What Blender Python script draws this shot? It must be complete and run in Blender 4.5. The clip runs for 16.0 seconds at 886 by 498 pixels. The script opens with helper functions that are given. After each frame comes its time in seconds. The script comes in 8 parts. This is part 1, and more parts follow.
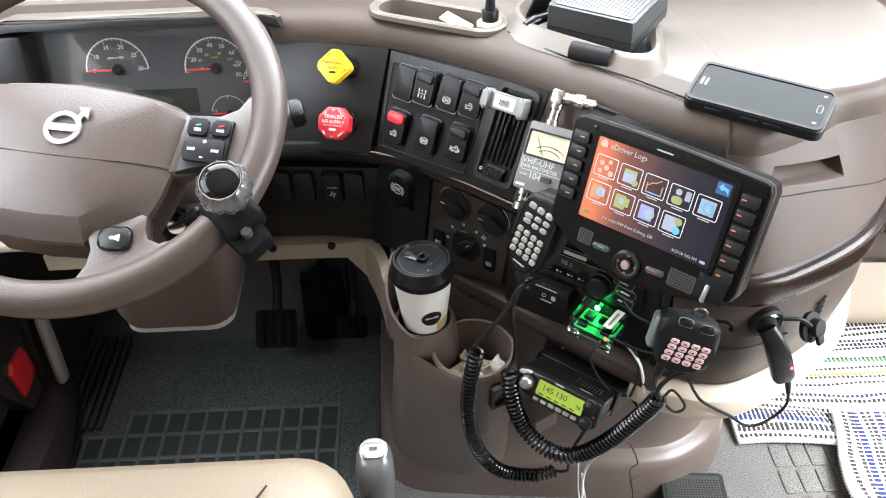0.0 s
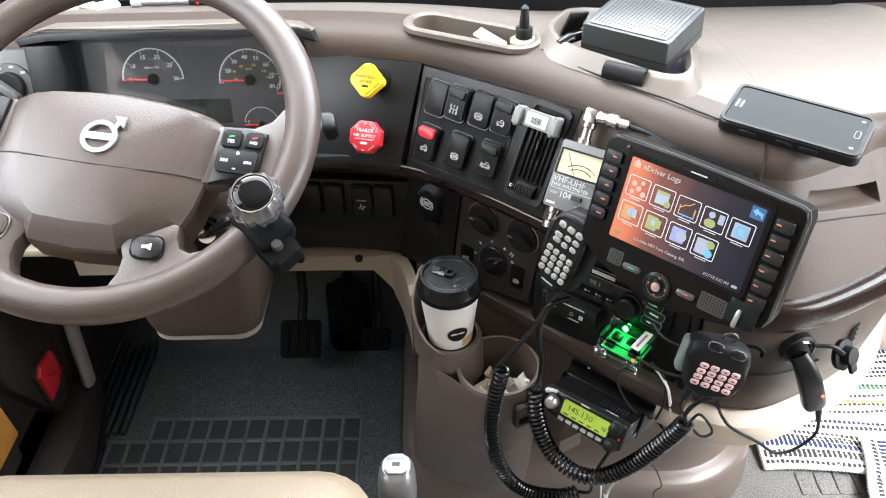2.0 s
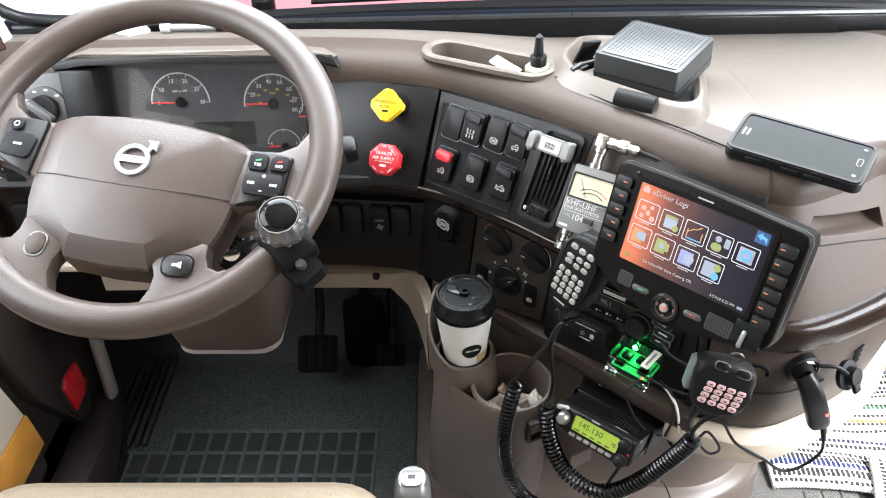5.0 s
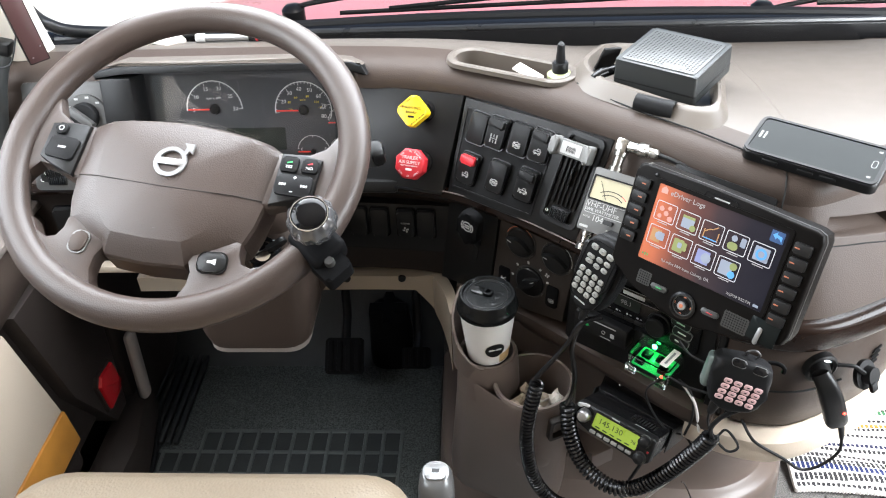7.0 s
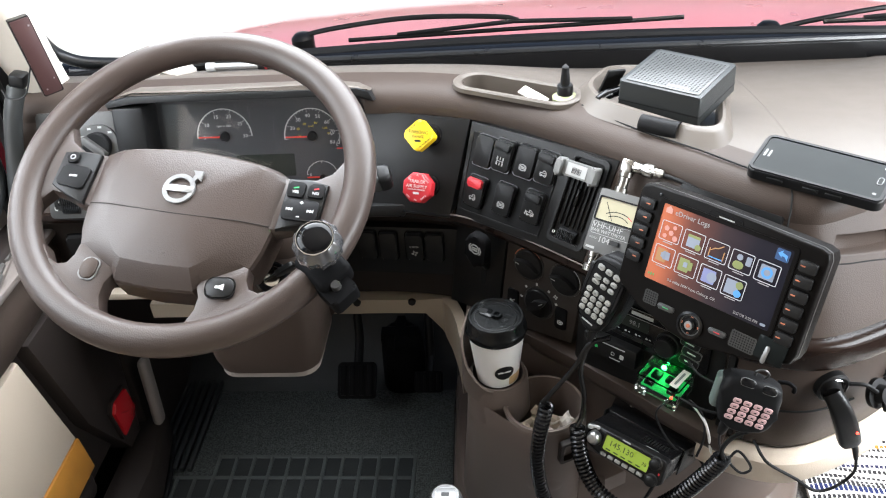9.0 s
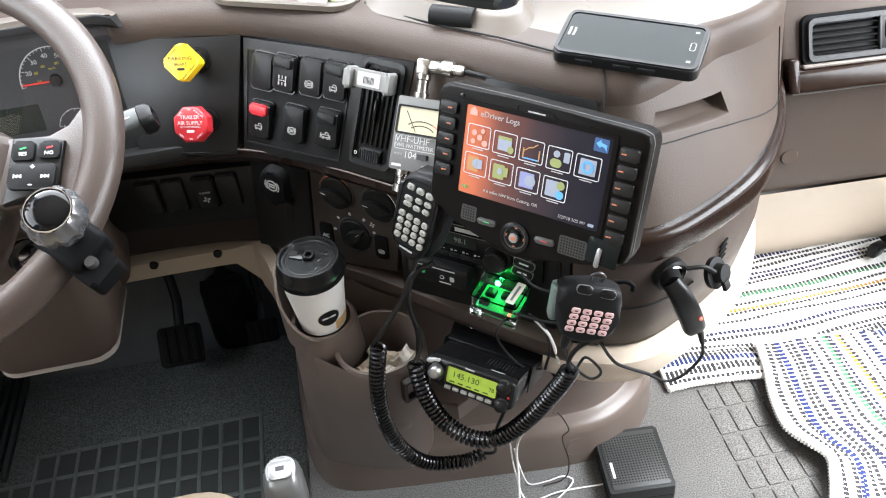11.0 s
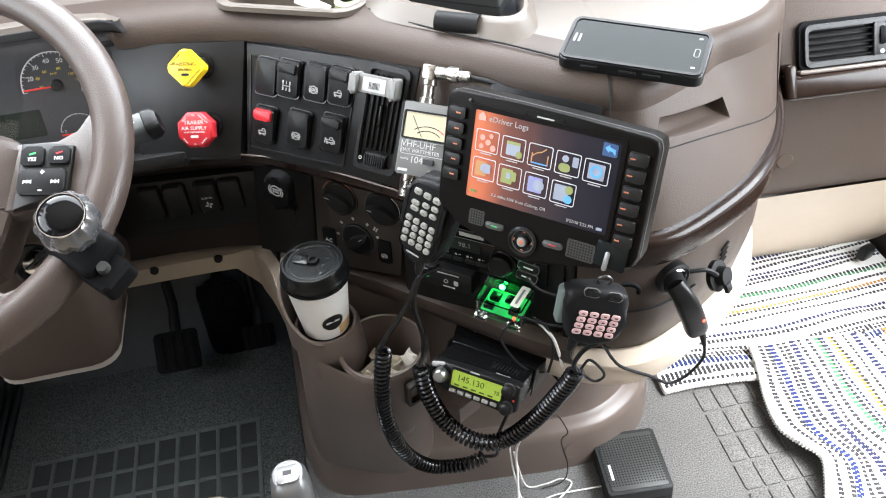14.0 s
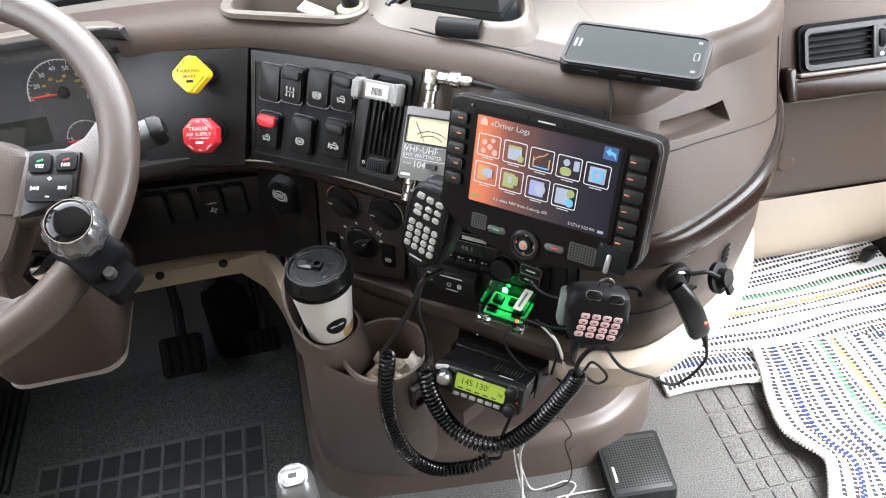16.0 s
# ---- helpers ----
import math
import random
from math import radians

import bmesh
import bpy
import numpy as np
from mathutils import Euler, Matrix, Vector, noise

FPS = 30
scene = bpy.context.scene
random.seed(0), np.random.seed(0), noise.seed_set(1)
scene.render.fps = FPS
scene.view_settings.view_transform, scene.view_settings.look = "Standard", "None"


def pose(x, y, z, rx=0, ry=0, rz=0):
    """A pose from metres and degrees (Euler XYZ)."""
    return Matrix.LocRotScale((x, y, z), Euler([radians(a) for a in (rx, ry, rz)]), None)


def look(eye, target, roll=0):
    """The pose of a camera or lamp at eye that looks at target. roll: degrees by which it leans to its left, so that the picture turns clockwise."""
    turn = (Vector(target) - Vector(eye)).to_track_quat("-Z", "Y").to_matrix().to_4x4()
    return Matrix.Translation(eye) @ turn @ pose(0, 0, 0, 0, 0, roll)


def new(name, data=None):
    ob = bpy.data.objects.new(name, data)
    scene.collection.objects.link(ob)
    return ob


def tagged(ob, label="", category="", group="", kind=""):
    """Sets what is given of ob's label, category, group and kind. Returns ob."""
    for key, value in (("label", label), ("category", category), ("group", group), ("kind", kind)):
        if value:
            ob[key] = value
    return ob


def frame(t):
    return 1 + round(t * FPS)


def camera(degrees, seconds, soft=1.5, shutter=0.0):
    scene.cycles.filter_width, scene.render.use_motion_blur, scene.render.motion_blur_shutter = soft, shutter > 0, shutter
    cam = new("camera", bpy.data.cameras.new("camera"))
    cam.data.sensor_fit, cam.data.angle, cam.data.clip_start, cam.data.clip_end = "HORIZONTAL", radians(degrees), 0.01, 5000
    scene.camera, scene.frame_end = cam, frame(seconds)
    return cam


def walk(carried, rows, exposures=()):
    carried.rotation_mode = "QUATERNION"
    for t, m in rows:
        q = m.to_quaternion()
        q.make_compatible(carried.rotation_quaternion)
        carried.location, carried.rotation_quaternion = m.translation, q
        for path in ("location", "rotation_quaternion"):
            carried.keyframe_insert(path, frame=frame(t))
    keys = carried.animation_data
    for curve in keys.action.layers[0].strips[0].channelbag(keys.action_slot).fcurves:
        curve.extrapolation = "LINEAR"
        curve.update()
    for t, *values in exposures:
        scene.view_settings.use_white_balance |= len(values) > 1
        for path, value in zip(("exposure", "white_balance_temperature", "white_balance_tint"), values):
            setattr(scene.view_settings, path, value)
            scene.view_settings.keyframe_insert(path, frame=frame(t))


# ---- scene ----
cam = camera(55.9, 16.0, soft=1.1)
PATH = [
    (0, (0.018, 0.023, 1.286), (0.044, 1.566, 0.014), -1.9),
    (0.5, (0.015, 0.033, 1.28), (0.028, 1.576, 0.008), -1.8),
    (1, (0.013, 0.04, 1.274), (0.009, 1.591, 0.011), -1.8),
    (1.5, (0.012, 0.04, 1.274), (-0.009, 1.595, 0.016), -2.0),
    (2, (0.012, 0.028, 1.289), (-0.017, 1.59, 0.04), -1.7),
    (2.5, (0.008, 0.016, 1.3), (-0.027, 1.589, 0.065), -1.6),
    (3, (0.005, 0.014, 1.301), (-0.033, 1.593, 0.074), -1.6),
    (5.5, (0.012, -0.008, 1.324), (-0.053, 1.58, 0.11), -2.0),
    (6, (0.016, -0.02, 1.329), (-0.055, 1.575, 0.124), -2.1),
    (6.5, (0.016, -0.026, 1.325), (-0.067, 1.57, 0.122), -2.3),
    (7, (0.012, -0.033, 1.325), (-0.108, 1.566, 0.131), -3.0),
    (7.5, (0.005, -0.049, 1.341), (-0.173, 1.576, 0.19), -3.6),
    (8, (0.004, -0.063, 1.345), (-0.215, 1.589, 0.239), -3.7),
    (8.5, (0.006, -0.062, 1.34), (-0.213, 1.591, 0.236), -3.9),
    (9, (0.026, -0.037, 1.325), (-0.135, 1.595, 0.18), -4.5),
    (9.5, (0.059, 0.008, 1.302), (-0.003, 1.603, 0.097), -5.0),
    (10, (0.081, 0.046, 1.269), (0.114, 1.585, -0.008), -5.9),
    (12.5, (0.064, 0.09, 1.25), (0.319, 1.546, -0.097), -5.1),
    (13, (0.053, 0.083, 1.257), (0.292, 1.545, -0.086), -4.9),
    (13.5, (0.05, 0.081, 1.261), (0.271, 1.556, -0.072), -5.2),
    (14, (0.054, 0.08, 1.26), (0.269, 1.561, -0.066), -5.3),
    (14.5, (0.053, 0.078, 1.26), (0.268, 1.562, -0.064), -5.2),
    (15, (0.052, 0.078, 1.258), (0.266, 1.561, -0.066), -5.0),
    (15.5, (0.059, 0.081, 1.26), (0.277, 1.565, -0.063), -5.4),
    (16, (0.054, 0.074, 1.265), (0.262, 1.563, -0.054), -5.8),
]
walk(cam, [(t, look(eye, target, roll)) for t, eye, target, roll in PATH], [(0.0, 0.54), (1.0, 0.52), (3.0, 0.54), (5.5, 0.52), (6.0, 0.29), (6.5, 0.28), (7.5, 0.30), (8.0, 0.02), (9.0, 0.12), (10.0, 0.40), (16.0, 0.39)])

# ---- world, sun and window light ----
world = bpy.data.worlds.new("world")
scene.world = world
world.use_nodes = True
wn = world.node_tree
sky = wn.nodes.new("ShaderNodeTexSky")
sky.sky_type, sky.sun_disc = "NISHITA", False
sky.sun_elevation, sky.sun_rotation = radians(57), radians(138)
sky.air_density, sky.dust_density = 1.0, 4.0
wn.links.new(sky.outputs[0], wn.nodes["Background"].inputs[0])
wn.nodes["Background"].inputs[1].default_value = 0.15
sun = new("sun", bpy.data.lights.new("sun", "SUN"))
sun.data.energy, sun.data.angle, sun.data.color = 5.0, radians(14), (1.0, 0.97, 0.92)
sun.matrix_world = look((2.0, -2.2, 4.6), (0, 0, 0))


def window_light(name, eye, target, w, h, watts, colour=(0.93, 0.985, 1.04)):
    lamp = new(name, bpy.data.lights.new(name, "AREA"))
    lamp.data.shape, lamp.data.size, lamp.data.size_y = "RECTANGLE", w, h
    lamp.data.energy, lamp.data.color = watts, colour
    lamp.matrix_world = look(eye, target)
    return lamp


window_light("windscreen_daylight", (0.14, 1.18, 1.34), (0.14, 0.27, 0.93), 1.6, 0.62, 50)
window_light("passenger_window_daylight", (1.17, 0.58, 0.98), (0.70, 0.88, 0.10), 0.80, 0.62, 34)
window_light("driver_window_daylight", (-0.9, 0.70, 1.22), (-0.1, 0.60, 0.66), 0.85, 0.6, 17)


# ---- materials ----
def material(name, colour, rough=0.5, metal=0.0, grain=0.0, grain_scale=600.0, vary=0.12, vary_scale=9.0, coat=0.0, voronoi=False, emit=0.0, alpha=0.0, rough_vary=0.08, spec=0.5):
    m = bpy.data.materials.new(name)
    m.use_nodes = True
    nt = m.node_tree
    b = nt.nodes["Principled BSDF"]
    b.inputs["Roughness"].default_value, b.inputs["Metallic"].default_value = rough, metal
    b.inputs["Coat Weight"].default_value = coat
    b.inputs["Specular IOR Level"].default_value = spec
    b.inputs["Coat Roughness"].default_value = 0.08
    tc = nt.nodes.new("ShaderNodeTexCoord")
    big = nt.nodes.new("ShaderNodeTexNoise")
    big.inputs["Scale"].default_value, big.inputs["Detail"].default_value = vary_scale, 5.0
    nt.links.new(tc.outputs["Object"], big.inputs["Vector"])
    mix = nt.nodes.new("ShaderNodeMixRGB")
    mix.inputs[1].default_value = (*[c * (1 - vary) for c in colour], 1)
    mix.inputs[2].default_value = (*[min(1, c * (1 + vary)) for c in colour], 1)
    nt.links.new(big.outputs["Fac"], mix.inputs[0])
    nt.links.new(mix.outputs[0], b.inputs["Base Color"])
    if rough_vary:
        rr_ = nt.nodes.new("ShaderNodeMapRange")
        rr_.inputs["To Min"].default_value, rr_.inputs["To Max"].default_value = max(0.02, rough - rough_vary), min(1, rough + rough_vary)
        fine = nt.nodes.new("ShaderNodeTexNoise")
        fine.inputs["Scale"].default_value, fine.inputs["Detail"].default_value = vary_scale * 4, 6.0
        nt.links.new(tc.outputs["Object"], fine.inputs["Vector"])
        nt.links.new(fine.outputs["Fac"], rr_.inputs["Value"])
        nt.links.new(rr_.outputs[0], b.inputs["Roughness"])
    if grain:
        g = nt.nodes.new("ShaderNodeTexVoronoi" if voronoi else "ShaderNodeTexNoise")
        g.inputs["Scale"].default_value = grain_scale
        nt.links.new(tc.outputs["Object"], g.inputs["Vector"])
        bump = nt.nodes.new("ShaderNodeBump")
        bump.inputs["Strength"].default_value, bump.inputs["Distance"].default_value = grain, 0.001
        nt.links.new(g.outputs["Distance" if voronoi else "Fac"], bump.inputs["Height"])
        nt.links.new(bump.outputs[0], b.inputs["Normal"])
    if emit:
        nt.links.new(mix.outputs[0], b.inputs["Emission Color"])
        b.inputs["Emission Strength"].default_value = emit
    if alpha:
        b.inputs["Transmission Weight"].default_value = alpha
    return m


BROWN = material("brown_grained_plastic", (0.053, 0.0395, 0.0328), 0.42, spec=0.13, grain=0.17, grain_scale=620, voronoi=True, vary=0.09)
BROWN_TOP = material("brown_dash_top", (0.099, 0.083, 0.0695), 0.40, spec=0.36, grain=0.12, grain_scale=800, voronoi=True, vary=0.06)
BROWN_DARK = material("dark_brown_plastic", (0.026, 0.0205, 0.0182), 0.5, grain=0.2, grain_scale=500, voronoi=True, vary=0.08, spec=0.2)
WHEEL_SKIN = material("brown_wheel_skin", (0.050, 0.0368, 0.0314), 0.34, spec=0.35, grain=0.20, grain_scale=600, voronoi=True, vary=0.08, rough_vary=0.06)
BLACK = material("black_satin_plastic", (0.0100, 0.0100, 0.0102), 0.35, grain=0.15, grain_scale=900, vary=0.1, spec=0.24)
BLACK_GLOSS = material("black_gloss_plastic", (0.0055, 0.0055, 0.006), 0.20, vary=0.1, rough_vary=0.06, spec=0.32)
CHARCOAL = material("charcoal_plastic", (0.012, 0.012, 0.0125), 0.42, grain=0.2, grain_scale=1100, vary=0.1, spec=0.08)
RUBBER = material("black_rubber", (0.006, 0.006, 0.0065), 0.6, grain=0.1, grain_scale=300, vary=0.15, spec=0.3)
CREAM = material("cream_plastic", (0.56, 0.47, 0.375), 0.5, grain=0.2, grain_scale=500, voronoi=True, vary=0.05)
BEIGE = material("beige_seat_leather", (0.215, 0.170, 0.120), 0.5, grain=0.45, grain_scale=260, voronoi=True, vary=0.1, vary_scale=5)
WOOD = material("dark_burl_wood_trim", (0.0125, 0.0068, 0.0048), 0.22, vary=0.6, vary_scale=60, coat=0.0, spec=0.22)
GREY = material("grey_plastic", (0.16, 0.16, 0.155), 0.45, grain=0.15, grain_scale=900)
LIGHT_GREY = material("light_grey_plastic", (0.42, 0.42, 0.41), 0.45, vary=0.06)
SILVER = material("brushed_silver", (0.36, 0.36, 0.36), 0.38, metal=1.0, vary=0.08, grain=0.05, grain_scale=900)
CHROME = material("chrome", (0.55, 0.55, 0.56), 0.1, metal=1.0, vary=0.04, rough_vary=0.04)
NICKEL = material("nickel_connector", (0.34, 0.325, 0.30), 0.28, metal=1.0, vary=0.1)
WHITE = material("white_paint", (0.8, 0.8, 0.78), 0.5, vary=0.04)
WHITE_INK = material("white_ink", (0.72, 0.72, 0.70), 0.6, vary=0.03)
PALE_INK = material("pale_gauge_ink", (0.55, 0.55, 0.53), 0.6, vary=0.03)
YELLOW_INK = material("yellow_ink", (0.55, 0.42, 0.03), 0.6, vary=0.03)
YELLOW = material("yellow_valve_plastic", (0.85, 0.58, 0.012), 0.35, vary=0.05)
RED = material("red_valve_plastic", (0.55, 0.025, 0.035), 0.35, vary=0.06)
RED_LENS = material("red_reflector_lens", (0.50, 0.012, 0.018), 0.14, grain=0.3, grain_scale=250, voronoi=True, coat=0.5)
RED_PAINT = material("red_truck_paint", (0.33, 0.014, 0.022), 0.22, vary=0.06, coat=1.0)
# Truck red paled to pink: sky reflection and windscreen haze put in the colour.
BONNET_GLARE = material("red_paint_with_glare", (0.62, 0.21, 0.225), 0.30, vary=0.10, vary_scale=3, coat=1.0)
RED_PAINT.node_tree.nodes["Principled BSDF"].inputs["Coat IOR"].default_value = 1.5
TABLET_CASE = material("black_rubberised_case", (0.0062, 0.0054, 0.0050), 0.36, grain=0.2, grain_scale=1100, vary=0.12, spec=0.05)
SATIN_RUBBER = material("satin_grey_rubber", (0.020, 0.021, 0.022), 0.30, vary=0.12, spec=0.6)
ORANGE_INK = material("orange_mark", (0.50, 0.15, 0.07), 0.5, vary=0.03)
GREEN_INK = material("green_mark", (0.03, 0.45, 0.12), 0.5, vary=0.03)
MATT_BLACK = material("matt_black_plastic", (0.006, 0.006, 0.0064), 0.55, grain=0.1, grain_scale=900, vary=0.1, spec=0.03)
PANEL_BROWN = material("dark_brown_panel", (0.036, 0.030, 0.0265), 0.42, grain=0.14, grain_scale=800, voronoi=True, vary=0.06, spec=0.16)
ARM_TAUPE = material("brown_taupe_armrest", (0.150, 0.127, 0.115), 0.48, grain=0.2, grain_scale=430, voronoi=True, vary=0.06)
RECEIPT = material("tan_receipt_paper", (0.50, 0.42, 0.33), 0.8, grain=0.15, grain_scale=200, vary=0.15)
# Cream knee plastic toned down for the shade under the dash.
KNEE_SHADED = material("shaded_cream_plastic", (0.36, 0.305, 0.24), 0.5, grain=0.2, grain_scale=500, voronoi=True, vary=0.05)
PAPER = material("paper", (0.72, 0.68, 0.62), 0.75, grain=0.15, grain_scale=200, vary=0.08)
CUP_PAPER = material("white_cup_paper", (0.82, 0.80, 0.77), 0.5, vary=0.03, grain=0.05, grain_scale=300)
GOLD_INK = material("gold_cup_print", (0.62, 0.42, 0.2), 0.55, vary=0.15, vary_scale=200)
MAP_ORANGE = material("orange_book_cover", (0.46, 0.20, 0.035), 0.45, vary=0.35, vary_scale=22)


def vinyl(name, colour, rough, low, high, scale=230.0):
    """Pebbled vinyl: speckled colour and a coarse pebble relief."""
    m = material(name, colour, rough, vary=0.15, vary_scale=12, spec=0.35)
    nt = m.node_tree
    b = nt.nodes["Principled BSDF"]
    tc, peb, fine, ramp, mul, bump = nt.nodes.new("ShaderNodeTexCoord"), nt.nodes.new("ShaderNodeTexNoise"), nt.nodes.new("ShaderNodeTexNoise"), nt.nodes.new("ShaderNodeMapRange"), nt.nodes.new("ShaderNodeMixRGB"), nt.nodes.new("ShaderNodeBump")
    peb.inputs["Scale"].default_value, peb.inputs["Detail"].default_value = scale, 3.0
    ramp.inputs["From Min"].default_value, ramp.inputs["From Max"].default_value = 0.35, 0.65
    ramp.inputs["To Min"].default_value, ramp.inputs["To Max"].default_value = low, high
    mul.blend_type, mul.inputs[0].default_value = "MULTIPLY", 1.0
    old = b.inputs["Base Color"].links[0].from_socket
    nt.links.new(tc.outputs["Object"], peb.inputs["Vector"])
    nt.links.new(peb.outputs["Fac"], ramp.inputs["Value"])
    nt.links.new(old, mul.inputs[1])
    nt.links.new(ramp.outputs[0], mul.inputs[2])
    nt.links.new(mul.outputs[0], b.inputs["Base Color"])
    bump.inputs["Strength"].default_value, bump.inputs["Distance"].default_value = 0.9, 0.003
    nt.links.new(peb.outputs["Fac"], bump.inputs["Height"])
    nt.links.new(bump.outputs[0], b.inputs["Normal"])
    return m


GREYBLUE = vinyl("grey_vinyl_mat", (0.046, 0.0515, 0.0495), 0.5, 0.30, 2.0, 330.0)
FLOOR_GREY = vinyl("grey_vinyl_floor", (0.125, 0.122, 0.118), 0.5, 0.55, 1.55, 420.0)
# Black put in for unlit depths and holes; also seams and the felt scrap.
FELT_AND_SHADE = material("black_felt_and_shade", (0.005, 0.005, 0.005), 0.75, vary=0.3, spec=0.3)
HEADLINER = material("cream_headliner", (0.60, 0.545, 0.47), 0.9, grain=0.3, grain_scale=500, vary=0.05)
TAN_CLOTH = material("tan_headliner_cloth", (0.33, 0.295, 0.25), 0.9, grain=0.3, grain_scale=500, vary=0.06)
GREEN_LED = material("green_led", (0.05, 1.0, 0.22), 0.4, emit=9.0, vary=0.0, rough_vary=0)
GREEN_GLOW = material("lit_green_board", (0.01, 0.42, 0.09), 0.4, emit=0.45, vary=0.6, vary_scale=120)
RED_LED = material("red_led", (1.0, 0.05, 0.03), 0.4, emit=6.0, vary=0.0, rough_vary=0)
LCD_GREEN = material("lit_green_lcd", (0.30, 0.42, 0.05), 0.3, emit=0.20, vary=0.06, vary_scale=20)
LCD_INK = material("lcd_segments", (0.03, 0.05, 0.01), 0.4, vary=0.0)
LCD_DARK = material("dark_lcd", (0.02, 0.024, 0.02), 0.2, vary=0.1)
METER_FACE = material("lit_meter_face", (0.37, 0.335, 0.215), 0.4, vary=0.04, emit=0.05)
GAUGE_BLACK = material("gauge_face", (0.046, 0.046, 0.049), 0.5, vary=0.06)
GAUGE_RED = material("gauge_needle_red", (0.62, 0.03, 0.02), 0.4, vary=0.03, emit=0.25)
PINK_KEY = material("lit_pink_keys", (0.50, 0.33, 0.33), 0.4, vary=0.16, vary_scale=60, emit=0.12)
PALE_KEY = material("pale_grey_keys", (0.27, 0.27, 0.25), 0.45, vary=0.10)
PHONE_GLASS = material("phone_glass", (0.010, 0.012, 0.012), 0.06, vary=0.25, vary_scale=30, rough_vary=0.04, spec=0.06)
GUNMETAL = material("gunmetal_case", (0.09, 0.088, 0.086), 0.35, metal=0.6, vary=0.08, grain=0.1, grain_scale=900)
CONCRETE = material("pale_concrete_yard", (0.86, 0.85, 0.83), 0.85, vary=0.06, vary_scale=0.6, grain=0.3, grain_scale=30)
WHITE_PLASTIC_WIRE = material("white_wire", (0.72, 0.71, 0.68), 0.45, vary=0.05)
RUG_WHITE = material("white_cotton_rag", (0.80, 0.79, 0.77), 0.9, grain=0.8, grain_scale=260, vary=0.10, vary_scale=90)
RUG_DARK = material("black_cotton_rag", (0.03, 0.03, 0.035), 0.9, grain=0.8, grain_scale=260, vary=0.25, vary_scale=60)
RUG_BLUE = material("blue_cotton_rag", (0.014, 0.026, 0.115), 0.9, grain=0.8, grain_scale=260, vary=0.3, vary_scale=60)
RUG_NAVY = material("navy_cotton_rag", (0.022, 0.025, 0.070), 0.9, grain=0.8, grain_scale=260, vary=0.3, vary_scale=60)
RUG_ORANGE = material("orange_cotton_rag", (0.42, 0.20, 0.03), 0.9, grain=0.8, grain_scale=260, vary=0.2, vary_scale=60)
RUG_GREEN = material("green_cotton_rag", (0.06, 0.20, 0.10), 0.9, grain=0.8, grain_scale=260, vary=0.2, vary_scale=60)


def glass_material(name, tint, rough=0.02):
    m = bpy.data.materials.new(name)
    m.use_nodes = True
    b = m.node_tree.nodes["Principled BSDF"]
    b.inputs["Base Color"].default_value = (*tint, 1)
    b.inputs["Roughness"].default_value, b.inputs["Transmission Weight"].default_value, b.inputs["IOR"].default_value = rough, 1.0, 1.45
    return m


CLEAR = glass_material("clear_plastic", (0.93, 0.97, 0.94), 0.04)


def pane_material(name, gloss):
    """A thin pane: clear, with a weak mirror image."""
    m = bpy.data.materials.new(name)
    m.use_nodes = True
    nt = m.node_tree
    clear, mirror, mix = nt.nodes.new("ShaderNodeBsdfTransparent"), nt.nodes.new("ShaderNodeBsdfGlossy"), nt.nodes.new("ShaderNodeMixShader")
    mirror.inputs["Roughness"].default_value = 0.01
    mix.inputs[0].default_value = gloss
    nt.links.new(clear.outputs[0], mix.inputs[1])
    nt.links.new(mirror.outputs[0], mix.inputs[2])
    nt.links.new(mix.outputs[0], nt.nodes["Material Output"].inputs[0])
    return m


WINDOW_GLASS = pane_material("window_glass", 0.03)
LENS_CLEAR = pane_material("cluster_lens", 0.04)
CORD_BLACK = material("glossy_black_cord", (0.006, 0.006, 0.0065), 0.24, vary=0.1, rough_vary=0.05)
SATIN_SILVER = material("satin_silver_paint", (0.25, 0.25, 0.25), 0.34, metal=0.6, vary=0.06)
DIM_INK = material("worn_pale_print", (0.42, 0.42, 0.41), 0.6, vary=0.1, vary_scale=300)
METER_GREY = material("meter_case_grey", (0.095, 0.094, 0.090), 0.4, grain=0.15, grain_scale=900)
GRILLE = material("perforated_grille", (0.045, 0.046, 0.045), 0.4, vary=0.08)
# Dark rubber of the mat; on the toe board it stands for shade.
POCKET_TOE_SHADE = material("dark_rubber_and_toe_shade", (0.020, 0.0225, 0.0220), 0.5, grain=0.5, grain_scale=300, vary=0.4, vary_scale=25)
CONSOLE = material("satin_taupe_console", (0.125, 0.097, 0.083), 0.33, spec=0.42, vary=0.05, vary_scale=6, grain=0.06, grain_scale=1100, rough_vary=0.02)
TAUPE = material("taupe_armrest", (0.24, 0.21, 0.19), 0.45, grain=0.3, grain_scale=430, voronoi=True)


# ---- building helpers ----
def frame_at(o, yaw, lean=0.0, roll=0.0):
    """A panel's frame: x along it, y up it, z out of it. lean: its top tips away."""
    y, l, r = radians(yaw), radians(lean), radians(roll)
    u = Vector((math.cos(y), math.sin(y), 0))
    v = Vector((-math.sin(y), math.cos(y), 0)) * math.sin(l) + Vector((0, 0, 1)) * math.cos(l)
    u, v = u * math.cos(r) + v * math.sin(r), v * math.cos(r) - u * math.sin(r)
    n = u.cross(v)
    return Matrix(((u.x, v.x, n.x, o[0]), (u.y, v.y, n.y, o[1]), (u.z, v.z, n.z, o[2]), (0, 0, 0, 1)))


def thing(name, label, category, at=None, group="", kind=""):
    ob = new(name)
    ob.empty_display_size = 0.02
    ob.matrix_world = at if at is not None else Matrix()
    return tagged(ob, label, category, group, kind)


